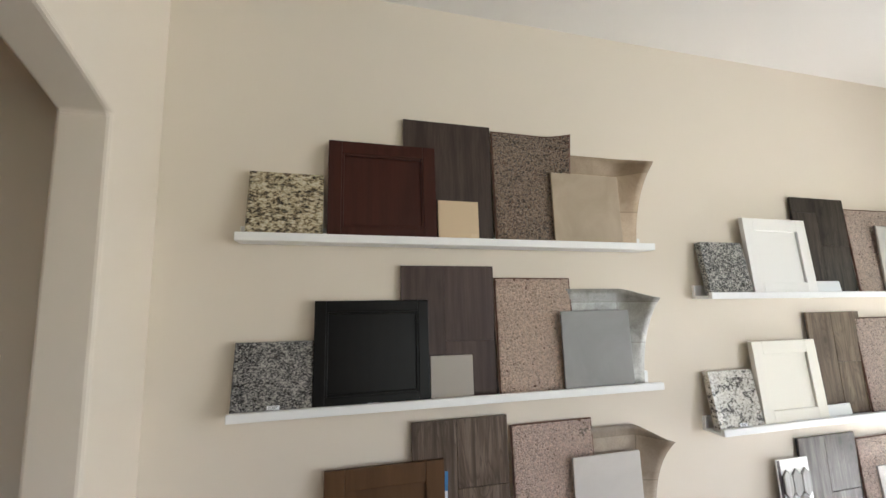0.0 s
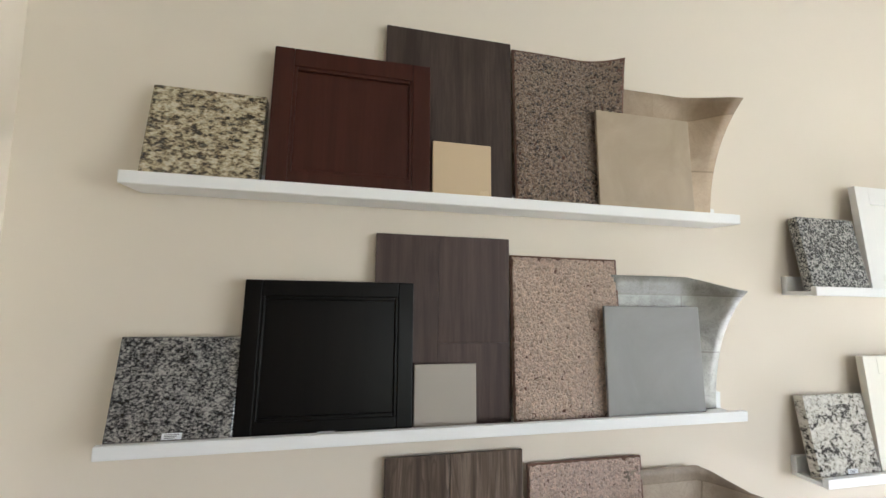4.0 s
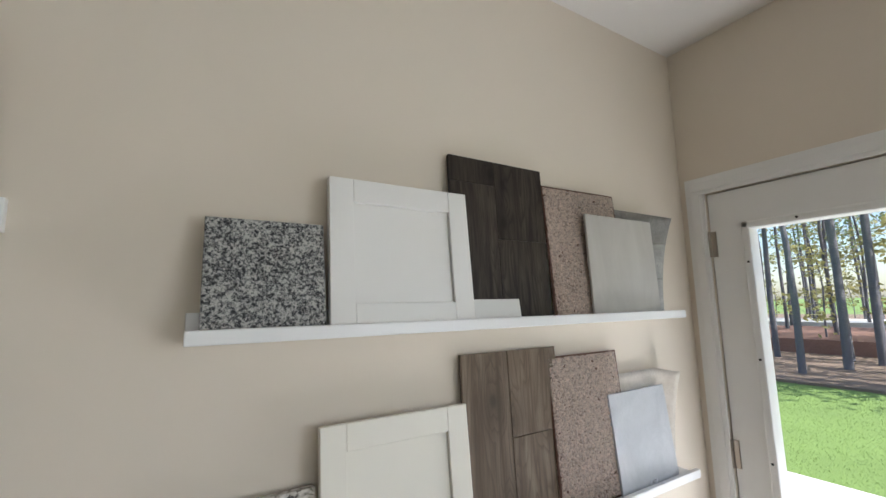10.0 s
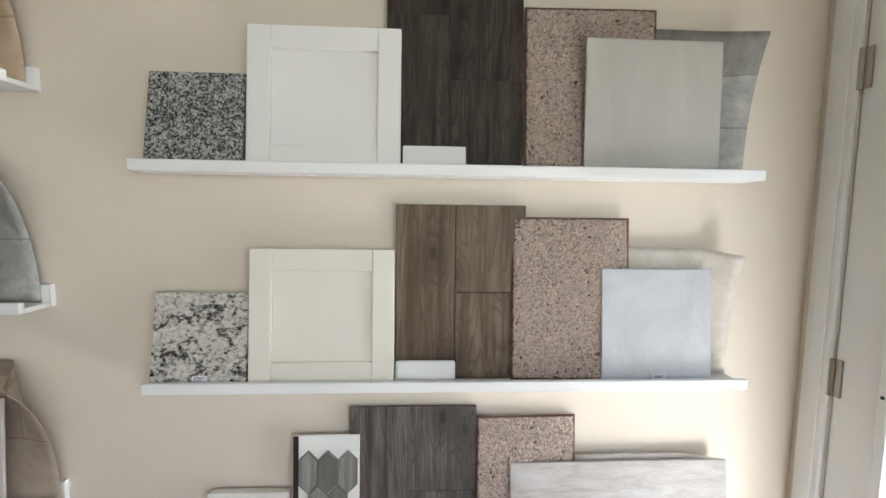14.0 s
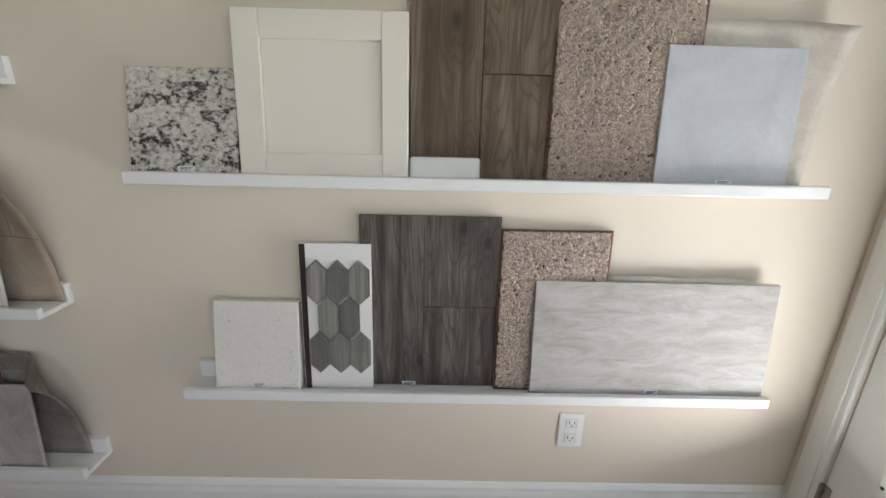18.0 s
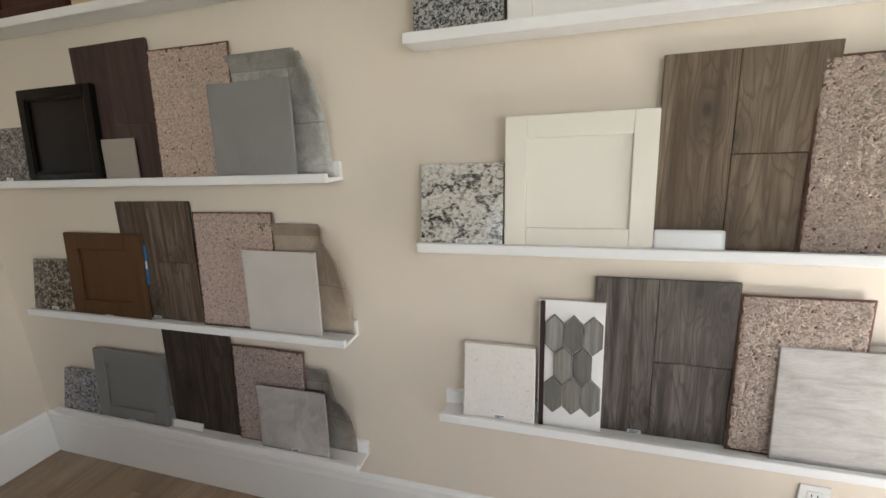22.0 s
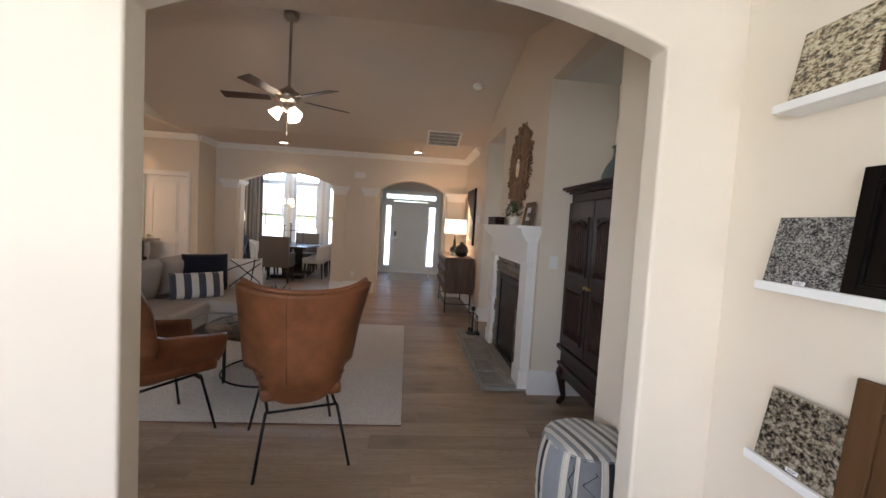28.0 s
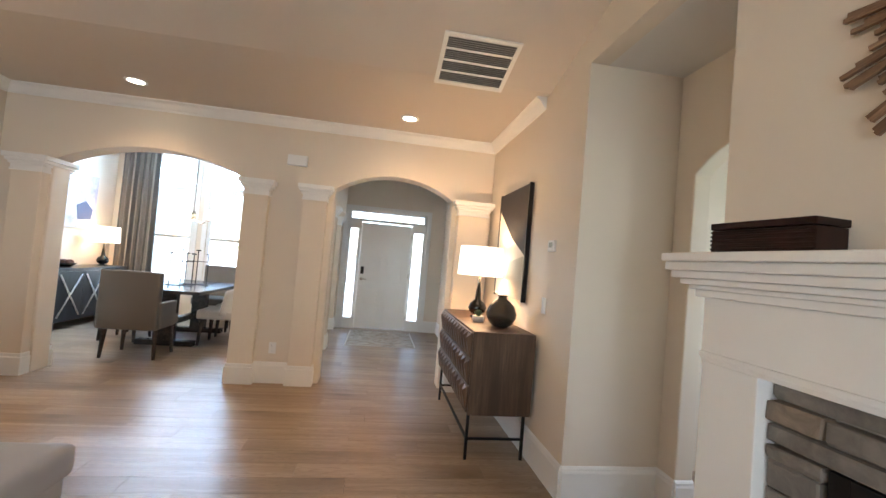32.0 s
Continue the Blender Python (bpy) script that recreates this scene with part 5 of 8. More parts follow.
for k in range(4):
    y = Y0 + 0.02 + 0.136 * k
    part("plank", bx(1.1, X1 - 0.02, y, y + 0.1345, H - 0.02, H - 0.002, 0.002), DARKTOP, t, "dark walnut top board")
    part("plank", bx(X0 + 0.015, X1 - 0.015, y, y + 0.1345, 0.104, 0.118, 0.002), GREYSHELF, t, "grey washed shelf board")
part("glass_top", bx(X0 + 0.015, 1.07, Y0 + 0.015, Y1 - 0.015, H - 0.014, H - 0.007), GLASS, t, "clear glass end panel")
part("sling", sheet(lambda u, v: (X0 + 0.02 + 0.16 * u, -1.90 + 0.5 * v, H - 0.03 - 0.26 * math.sin(math.pi * u) ** 0.6), 16, 6, 0.006), NAVYHIDE, t, "navy leather magazine sling")

COPPER = plain("copper_wire", (0.35, 0.17, 0.1), 0.35, 1.0)
t = thing("lantern", "small copper wire lantern with a candle", "lantern", (1.36, -1.60, 0.46), 20)
pts = [(-0.05, -0.05), (0.05, -0.05), (0.05, 0.05), (-0.05, 0.05)]
for i, (a, b2) in enumerate(zip(pts, pts[1:] + pts[:1])):
    part("wire", cy((*a, 0.0), (*b2, 0.0), 0.004, n=6), COPPER, t)
    part("wire", cy((*a, 0.0), (a[0], a[1], 0.17), 0.004, n=6), COPPER, t)
    part("wire", cy((a[0], a[1], 0.17), (b2[0], b2[1], 0.17), 0.004, n=6), COPPER, t)
    part("wire", cy((a[0], a[1], 0.17), (a[0] * 0.5, a[1] * 0.5, 0.2), 0.004, n=6), COPPER, t)
part("candle", lathe([(0.028, 0.0), (0.028, 0.13), (0.024, 0.134), (0.0, 0.13)], 16), plain("rose_wax", (0.45, 0.22, 0.17), 0.5), t)

# white sofa against the wall
WOVEN = plain("woven_jute", (0.42, 0.32, 0.2), 0.9, var=0.2, scale=30, bump_scale=160, bump_k=0.8, dist=0.004)
t = thing("sofa", "white linen sofa with dark wood arm fronts and a woven base", "sofa")
part("base", bx(0.58, 2.55, -3.35, -2.53, 0.06, 0.26, 0.01), WOVEN, t, "woven jute base")
for x0, x1 in ((0.74, 1.56), (1.57, 2.39)):
    part("seat_cushion", bx(x0, x1, -3.2, -2.5, 0.26, 0.43, 0.05, 4), LINEN, t, smooth=True)
    part("back_cushion", bx(x0, x1, -3.42, -3.16, 0.43, 0.84, 0.06, 4), LINEN, t, smooth=True)
part("backrest", bx(0.58, 2.55, -3.48, -3.36, 0.06, 0.76, 0.03, 3), LINEN, t, smooth=True)
for x0, x1 in ((0.5, 0.72), (2.41, 2.63)):
    a = bx(x0 + 0.02, x1 - 0.02, -3.4, -2.55, 0.24, 0.55, 0.03, 3)
    cyl(a, ((x0 + x1) / 2, -3.4, 0.535), ((x0 + x1) / 2, -2.5, 0.535), 0.115, n=24)
    part("armrest", a, LINEN, t, smooth=True)
    part("arm_post", bx((x0 + x1) / 2 - 0.05, (x0 + x1) / 2 + 0.05, -2.555, -2.515, 0.0, 0.45, 0.008), DARKTOP, t, "dark wood arm front")
for x in (0.6, 2.5):
    part("leg", bx(x - 0.03, x + 0.03, -3.4, -3.34, 0, 0.08), DARKTOP, t)

# nesting tables, jar, wall lamp
for x0, x1, y0, y1, h, lab in ((-0.05, 0.36, -3.42, -3.06, 0.62, "taller"), (-0.16, 0.18, -3.34, -2.95, 0.555, "shorter")):
    t = thing("nesting_table", f"{lab} black metal nesting table beside the sofa", "table", group="nesting tables")
    part("tabletop", bx(x0, x1, y0, y1, h - 0.022, h, 0.002), BLACKMETAL, t)
    for x in (x0 + 0.01, x1 - 0.01):
        for y in (y0 + 0.01, y1 - 0.01):
            part("leg", bx(x - 0.01, x + 0.01, y - 0.01, y + 0.01, 0, h - 0.02, 0.001), BLACKMETAL, t)
        part("foot_rail", bx(x - 0.009, x + 0.009, y0 + 0.02, y1 - 0.02, 0.0, 0.018), BLACKMETAL, t)
BLUEGLASS = plain("smoky_blue_glass", (0.05, 0.085, 0.115), 0.1, var=0.2, scale=8)
j = finish("jar", lathe([(0.0, 0.0), (0.085, 0.0), (0.1, 0.02), (0.103, 0.1), (0.1, 0.24), (0.085, 0.285), (0.055, 0.305), (0.05, 0.325), (0.062, 0.335), (0.062, 0.345), (0.045, 0.345), (0.043, 0.31), (0.0, 0.3)], 32), BLUEGLASS)
j.location = (0.25, -3.22, 0.62)
tagged(j, "smoky blue ribbed glass jar on the nesting table", "jar")
t = thing("wall_lamp", "black cone wall lamp on a jointed brass and black arm", "lamp", (0.2, -3.2, 1.2))
part("shade", sheet(lambda u, v: ((0.1 - 0.065 * v) * math.cos(2 * math.pi * u), (0.1 - 0.065 * v) * math.sin(2 * math.pi * u), 0.2 * v), 28, 4, 0.003), BLACKMETAL, t, "matte black cone shade")
part("socket", lathe([(0.03, 0.2), (0.032, 0.22), (0.022, 0.23), (0.022, 0.26), (0.0, 0.262)], 18), BRASS, t, "brass socket cup")
part("arm", tube([(0, 0, 0.25), (0.0, -0.01, 0.29), (0.02, -0.03, 0.31), (0.16, -0.12, 0.46), (0.24, -0.2, 0.5), (0.3, -0.34, 0.42)], 0.009), BLACKMETAL, t)
part("wall_plate", cy((0.3, -0.35, 0.42), (0.3, -0.335, 0.42), 0.05), BLACKMETAL, t)

# patterned pouf in the archway
t = thing("pouf", "grey and cream striped woven pouf with a faceted side", "pouf", (-0.99, 1.285, 0), 12)
P_SIDE = [plain("pouf_grey", (0.17, 0.175, 0.185), 0.95, var=0.25, scale=30, bump_scale=200, bump_k=0.5), plain("pouf_cream", (0.55, 0.52, 0.47), 0.95, var=0.1, scale=20, bump_scale=200, bump_k=0.5),
          plain("pouf_slate", (0.24, 0.26, 0.29), 0.95, var=0.12, scale=25, bump_scale=200, bump_k=0.5),
          plain("pouf_black", (0.03, 0.03, 0.033), 0.95, var=0.3, scale=40, bump_scale=200, bump_k=0.5)]


def pouf_r(v):
    return 0.212 + 0.03 * math.sin(math.pi * min(1, max(0, v))) ** 0.7


# woven panels of uneven width with cream cords between, the stripes running on over the top
for i, (f0, f1, k) in enumerate([(j / 8 + d0, j / 8 + d1, kk) for j in range(8) for d0, d1, kk in ((0.0, 0.07, 0 if j % 2 else 2), (0.07, 0.09, 1), (0.09, 0.115, 3 if j % 2 else 0), (0.115, 0.125, 1))]):
    a0, a1 = 2 * math.pi * f0, 2 * math.pi * f1
    part("side_panel", sheet(lambda u, v: (pouf_r(v) * math.cos(a0 + (a1 - a0) * u), pouf_r(v) * math.sin(a0 + (a1 - a0) * u), 0.01 + 0.43 * v), 3, 10), P_SIDE[k], t)
    if k == 1:
        part("piping", tube([(pouf_r(v) * math.cos(a0), pouf_r(v) * math.sin(a0), 0.01 + 0.43 * v) for v in [q / 8 for q in range(9)]], 0.005, 6), P_SIDE[1], t, "raised cream cord")
    elif k == 0:
        zz = [((pouf_r(v) + 0.001) * math.cos(a0 + (a1 - a0) * (0.2 + 0.6 * (q % 2))), (pouf_r(v) + 0.001) * math.sin(a0 + (a1 - a0) * (0.2 + 0.6 * (q % 2))), 0.03 + 0.4 * v) for q, v in enumerate([w3 / 8 for w3 in range(9)])]
        part("stitching", tube(zz, 0.003, 5), P_SIDE[3], t, "dark zigzag stitching")
part("top_panel", lathe([(0.0, 0.46), (0.1, 0.458), (0.19, 0.45), (0.215, 0.435), (0.212, 0.425), (0.0, 0.42)], 32), stripes("pouf_top_weave", [(0.17, 0.175, 0.185), (0.55, 0.52, 0.47), (0.05, 0.05, 0.055), (0.55, 0.52, 0.47), (0.24, 0.26, 0.29), (0.55, 0.52, 0.47)], 0.026, 1), t, "grey and cream striped top")
part("base_panel", cy((0, 0, 0.0), (0, 0, 0.02), 0.205, n=32), P_SIDE[0], t)

# ---- living room ----
LEATHER = leather_mat("cognac_leather", (0.19, 0.072, 0.03))
GREYLINEN = plain("grey_linen", (0.4, 0.375, 0.35), 0.92, var=0.06, scale=5, bump_scale=380, bump_k=0.4)
NAVY = plain("navy_cotton", (0.006, 0.008, 0.02), 0.95, var=0.2, bump_scale=380, bump_k=0.4)
STRIPE = stripes("navy_white_stripe", [(0.012, 0.016, 0.04), (0.62, 0.6, 0.56)], 0.075, 0)
WHITECOTTON = plain("white_cotton", (0.66, 0.64, 0.6), 0.95, var=0.05, bump_scale=380, bump_k=0.3)
ARMOIRE = wood("dark_rosewood", (0.007, 0.0022, 0.0015), (0.026, 0.0066, 0.0052), "Z", 0.34, 7, tint=0.05, bump_k=0.08, spec=0.25)
# lighter than the armoire wood: the spindles' glints are put into the colour
SPINDLE = wood("glint_spindle", (0.02, 0.009, 0.006), (0.05, 0.025, 0.016), "Z", 0.4, 14, tint=0.1, spec=0.25)
ACACIA = wood("acacia_brown", (0.06, 0.034, 0.02), (0.16, 0.1, 0.062), "Z", 0.5, 8, tint=0.12)
STONES = stone_tile("stacked_stone", (0.1, 0.085, 0.07), (0.3, 0.265, 0.225), 14, rough=0.8, contrast=0.6)
STONES.node_tree.nodes["Principled BSDF"].inputs["Roughness"].default_value = 0.85
MORTAR = plain("mortar", (0.32, 0.3, 0.27), 0.9, bump_k=0.5)
FLAG = stone_tile("flagstone", (0.19, 0.185, 0.17), (0.34, 0.325, 0.295), 6, rough=0.75, contrast=0.5)
SOOT = plain("black_firebox", (0.006, 0.006, 0.006), 0.5)
FIREGLASS = plain("fire_screen", (0.006, 0.006, 0.007), 0.22)
FIREGLASS.node_tree.nodes["Principled BSDF"].inputs["Specular IOR Level"].default_value = 0.2
RATTAN = wood("rattan_stick", (0.16, 0.09, 0.05), (0.34, 0.21, 0.125), "X", 0.6, 20, tint=0.25)
MIRROR = plain("mirror_silver", (0.9, 0.9, 0.9), 0.03, 1.0, var=0.0, bump_k=0.0)
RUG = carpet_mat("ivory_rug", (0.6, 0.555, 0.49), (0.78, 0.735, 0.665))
LEAF = plain("green_leaf", (0.05, 0.1, 0.045), 0.5, var=0.3, scale=20, tint=0.25)
SUCC = plain("dark_succulent", (0.025, 0.055, 0.028), 0.4, var=0.3, scale=12, tint=0.2)
POT = plain("white_ceramic", (0.78, 0.77, 0.73), 0.3, var=0.02)
SEAGLASS = plain("sea_glass", (0.4, 0.53, 0.53), 0.07, var=0.2, scale=6)
SEAGLASS.node_tree.nodes["Principled BSDF"].inputs["Transmission Weight"].default_value = 0.8
SMOKE = plain("smoked_glass", (0.09, 0.085, 0.065), 0.06, var=0.3, scale=6)
SMOKE.node_tree.nodes["Principled BSDF"].inputs["Transmission Weight"].default_value = 0.5
BLACKGLASS = plain("black_glass", (0.006, 0.006, 0.006), 0.06, var=0.2)
SHADE = glowing("lit_lampshade", (1.0, 0.82, 0.6), 0.4)
DAYSHADE = plain("white_lampshade", (0.82, 0.8, 0.75), 0.9, var=0.02, bump_scale=400, bump_k=0.2)
BULB = glowing("frosted_lit_glass", (1.0, 0.86, 0.66), 1.8)
CAN = glowing("recessed_lamp", (1.0, 0.88, 0.7), 3.3)
BLADE = wood("dark_fan_blade", (0.02, 0.011, 0.008), (0.05, 0.028, 0.02), "X", 0.4, 8, tint=0.05)

# rug
w = thing("rug", "ivory woven rug under the seating group", "rug", (0, 0, 0))
rr = random.Random(11)
part("weave", sheet(lambda u, v: (-4.80 + 2.86 * u, -2.6 + 2.96 * v, 0.012 + rr.uniform(0, 0.0015)), 120, 120), RUG, w)
part("backing", bx(-4.80, -1.94, -2.6, 0.36, 0.001, 0.0115), CARPET_BACK, w)


def wing_chair(place, rz):
    c = thing("wing_chair", "cognac leather wing chair on black rod legs", "chair", place, rz, "leather wing chairs")
    line = [(-0.36, 0.43), (-0.18, 0.40), (0.02, 0.37), (0.17, 0.39), (0.235, 0.52), (0.265, 0.72), (0.3, 0.9), (0.345, 1.06)]
    wid = [0.26, 0.275, 0.28, 0.27, 0.29, 0.315, 0.34, 0.36]

    def spot(v):
        k = v * (len(line) - 1)
        i = min(int(k), len(line) - 2)
        f = k - i
        g = f * f * (3 - 2 * f) * 0.35 + f * 0.65
        return (line[i][0] * (1 - g) + line[i + 1][0] * g, line[i][1] * (1 - g) + line[i + 1][1] * g, wid[i] * (1 - g) + wid[i + 1] * g)

    def shell(u, v):
        a = 2 * u - 1
        y, z, wd = spot(v)
        back = min(1.0, max(0.0, (v - 0.4) / 0.2))
        seat = 1 - back
        lift = abs(a) ** 3
        top = max(0.0, (v - 0.8) / 0.2)
        return (a * wd * (1 - 0.06 * lift), y - back * 0.2 * abs(a) ** 2.4 * (1 - 0.35 * top) + 0.0 * seat, z + seat * (0.34 * abs(a) ** 3.2 * (0.6 + 0.4 * min(1, v / 0.4))) + 0.035 * top * abs(a) ** 3 - 0.02 * top * (1 - a * a))
    part("shell", sheet(shell, 30, 44, 0.045), LEATHER, c)
    # welt seam down the back
    part("seam", tube([tuple(Vector(shell(0.68, v)) + Vector((0, 0.05 if v > 0.5 else 0.02, -0.02 if v < 0.5 else 0.0))) for v in [0.5 + 0.5 * k / 16 for k in range(17)]], 0.004, 6), LEATHER, c, "raised leather seam")
    part("welt", tube([shell(k / 30, 1.0) for k in range(31)], 0.016, 8), LEATHER, c, "rolled leather edge")
    part("seat_cushion", bx(-0.23, 0.23, -0.33, 0.2, 0.385, 0.46, 0.03, 3), LEATHER, c, smooth=True)
    for s in (-1, 1):
        part("leg", tube([(s * 0.27, -0.3, 0.0), (s * 0.2, -0.23, 0.36), (s * 0.2, -0.2, 0.375), (s * 0.19, 0.2, 0.34), (s * 0.2, 0.215, 0.33), (s * 0.26, 0.33, 0.0)], 0.009, 8), BLACKMETAL, c, "black rod leg loop")
    part("crossbar", tube([(-0.19, 0.215, 0.335), (0.19, 0.215, 0.335)], 0.008, 8), BLACKMETAL, c)
    part("crossbar", tube([(-0.21, -0.24, 0.33), (0.21, -0.24, 0.33)], 0.008, 8), BLACKMETAL, c)
    return c


chair = wing_chair((-1.68, -0.30, 0.0), -69)
copy_thing(chair, pose(-1.8, -1.27, 0.013, 0, 0, -130))

# sectional sofa
t = thing("sectional_sofa", "light grey linen sectional sofa with a chaise", "sofa")
part("base", bx(-5.05, -2.35, -2.8, -1.92, 0.15, 0.27, 0.02, 3), GREYLINEN, t)
part("chaise_base", bx(-5.05, -4.0, -1.92, -1.05, 0.15, 0.27, 0.02, 3), GREYLINEN, t)
part("chaise_cushion", bx(-5.06, -3.98, -2.4, -1.01, 0.275, 0.425, 0.05, 4), GREYLINEN, t, smooth=True)
for x0, x1 in ((-3.975, -3.17), (-3.16, -2.36)):
    part("seat_cushion", bx(x0, x1, -2.5, -1.88, 0.275, 0.425, 0.05, 4), GREYLINEN, t, smooth=True)
part("backrest", bx(-5.05, -2.35, -2.85, -2.68, 0.15, 0.72, 0.03, 3), GREYLINEN, t, smooth=True)
for x0, x1 in ((-5.0, -4.13), (-4.12, -3.25), (-3.24, -2.4)):
    c = part("back_cushion", cushion(x1 - x0, 0.46, 0.26, 0.3), GREYLINEN, t)
    c.matrix_local = Matrix.Translation(((x0 + x1) / 2, -2.56, 0.64)) @ Matrix.Rotation(radians(78), 4, "X")
part("armrest", bx(-5.16, -5.05, -2.85, -1.98, 0.15, 0.55, 0.03, 3), GREYLINEN, t, smooth=True)
part("armrest", bx(-2.35, -2.24, -2.85, -1.95, 0.15, 0.55, 0.03, 3), GREYLINEN, t, smooth=True)
for x, y in ((-4.98, -1.13), (-4.08, -1.13), (-2.42, -2.0), (-2.42, -2.75), (-4.98, -2.75)):
    part("leg", cy((x, y, 0.013), (x, y, 0.16), 0.008, 0.016, 10), BLACKMETAL, t)


def pillow(place, w, d, h, rz, tilt, mat, label):
    p = thing("pillow", label, "pillow", place, rz)
    p.matrix_world = pose(*place, 0, 0, rz) @ Matrix.Rotation(radians(90 - tilt), 4, "X")
    part("cover", cushion(w, d, h, 0.4, 16, 0.03), mat, p)
    return p


pillow((-4.6, -2.22, 0.655), 0.52, 0.48, 0.16, 128, 14, NAVY, "navy blue square pillow on the grey sofa")
pillow((-4.1, -2.08, 0.575), 0.56, 0.3, 0.14, 130, 18, STRIPE, "navy and white striped lumbar pillow on the sofa")
p = pillow((-4.86, -1.84, 0.62), 0.46, 0.44, 0.15, 118, 22, WHITECOTTON, "white pillow crossed by dark ribbon lines")
for k, (a, b2) in enumerate((((-0.2, -0.18), (0.2, 0.14)), ((-0.18, 0.2), (0.19, -0.15)), ((-0.21, 0.05), (0.2, 0.2)), ((0.05, -0.2), (0.13, 0.2)))):
    pts = []
    for i in range(15):
        x, y = a[0] + (b2[0] - a[0]) * i / 14, a[1] + (b2[1] - a[1]) * i / 14
        q = max(0.0, (1 - abs(x / 0.23) ** 3.2) * (1 - abs(y / 0.22) ** 3.2)) ** 0.4 * 0.075
        pts.append((x, y, q + 0.001))
    part("ribbon", tube(pts, 0.007, 6), NAVY, p, "dark ribbon line")

# oval coffee table with planter, books and candle
t = thing("oval_coffee_table", "dark oval coffee table on the ivory rug", "table", (-2.9, -0.86, 0.013))
top = lathe([(0.0, 0.42), (0.49, 0.42), (0.52, 0.43), (0.525, 0.45), (0.515, 0.46), (0.0, 0.46)], 48)
part("tabletop", top, plain("bronze_top", (0.045, 0.036, 0.03), 0.28, 0.3, var=0.15), t, "bronze-brown tabletop")
for k in range(4):
    a = math.pi / 4 + k * math.pi / 2
    part("leg", cy((0.4 * math.cos(a), 0.4 * math.sin(a), 0.0), (0.4 * math.cos(a), 0.4 * math.sin(a), 0.42), 0.014, n=10), BLACKMETAL, t)
part("foot_ring", tube([(0.4 * math.cos(2 * math.pi * k / 32), 0.4 * math.sin(2 * math.pi * k / 32), 0.02) for k in range(32)], 0.009, 8, True), BLACKMETAL, t)
t = thing("planter", "white square ceramic planter with a dark succulent", "plant", (-2.84, -0.80, 0.473), 35)
b = bx(-0.1, 0.1, -0.1, 0.1, 0, 0.18, 0.006)
part("pot", b, POT, t)
part("soil", bx(-0.092, 0.092, -0.092, 0.092, 0.17, 0.184), CARPET_BACK, t)
rl = random.Random(3)
for k in range(26):
    a, el, L = rl.uniform(0, 6.28), rl.uniform(0.35, 1.35), rl.uniform(0.14, 0.23)

    def blade(u, v, a=a, el=el, L=L):
        wv = 0.03 * math.sin(math.pi * min(1, 0.15 + 0.85 * v)) ** 0.8 * (1 - v) ** 0.35
        r, zz = L * v * math.cos(el), L * v * math.sin(el) - 0.03 * v * v
        x = (2 * u - 1) * wv
        return (r * math.cos(a) - x * math.sin(a), r * math.sin(a) + x * math.cos(a), 0.18 + zz + 0.01 * (2 * u - 1) ** 2)
    part("leaf", sheet(blade, 2, 6, 0.003), SUCC, t)
for k, (w2, d2, z0) in enumerate(((0.2, 0.15, 0.473), (0.18, 0.13, 0.498))):
    bk = thing("book", "cream hardback book on the coffee table", "book", (-3.1, -0.66, z0), 30 + 8 * k, "stacked books")
    part("cover", bx(-w2 / 2, w2 / 2, -d2 / 2, d2 / 2, 0, 0.024, 0.002), plain("book_cover", (0.36, 0.28, 0.2), 0.6), bk)
    part("pages", bx(-w2 / 2 + 0.004, w2 / 2 + 0.0015, -d2 / 2 - 0.0015, d2 / 2 + 0.0015, 0.003, 0.021), PAPER, bk)
j = finish("candle_jar", lathe([(0.0, 0.0), (0.04, 0.0), (0.044, 0.005), (0.044, 0.1), (0.04, 0.1), (0.039, 0.02), (0.0, 0.018)], 24), plain("dark_candle_glass", (0.015, 0.012, 0.02), 0.12))
j.location = (-3.1, -0.66, 0.522)
tagged(j, "dark glass candle jar on the books", "candle")

# fireplace
t = thing("fireplace_mantel", "white painted fireplace mantel with moulded crown", "mantel")
for x0, x1 in ((-4.16, -3.95), (-2.82, -2.61)):
    part("pilaster", bx(x0, x1, 1.39, 1.478, 0.03, 1.13, 0.004), TRIM, t)
    part("plinth_block", bx(x0 - 0.008, x1 + 0.008, 1.378, 1.478, 0.03, 0.2, 0.004), TRIM, t)
part("frieze", bx(-4.16, -2.61, 1.385, 1.478, 1.13, 1.345, 0.004), TRIM, t)
part("bed_mould", bx(-4.165, -2.605, 1.378, 1.478, 1.145, 1.165, 0.006), TRIM, t)
for o, z0, z1 in ((0.02, 1.345, 1.37), (0.035, 1.37, 1.385), (0.055, 1.385, 1.405), (0.075, 1.405, 1.43), (0.09, 1.43, 1.46)):
    part("crown_step", bx(-4.16 - o, -2.61 + o, 1.385 - o, 1.478, z0, z1, 0.004), TRIM, t)
part("shelf", bx(-4.24, -2.56, 1.27, 1.478, 1.46, 1.488, 0.005), TRIM, t)

t = thing("fireplace", "dry-stacked brown stone surround with a black firebox", "fireplace")
part("firebox", bx(-3.78, -2.99, 1.452, 1.478, 0.06, 0.95), SOOT, t)
part("fire_screen", bx(-3.74, -3.03, 1.438, 1.449, 0.1, 0.9, 0.004), FIREGLASS, t, "dark glass fire screen")
b = bm_new()
for q in ((-3.78, -3.73, 0.06, 0.95), (-3.04, -2.99, 0.06, 0.95), (-3.73, -3.04, 0.88, 0.95), (-3.73, -3.04, 0.06, 0.11)):
    box(b, q[0], q[1], 1.43, 1.452, q[2], q[3], 0.003)
part("screen_frame", b, BLACKMETAL, t)
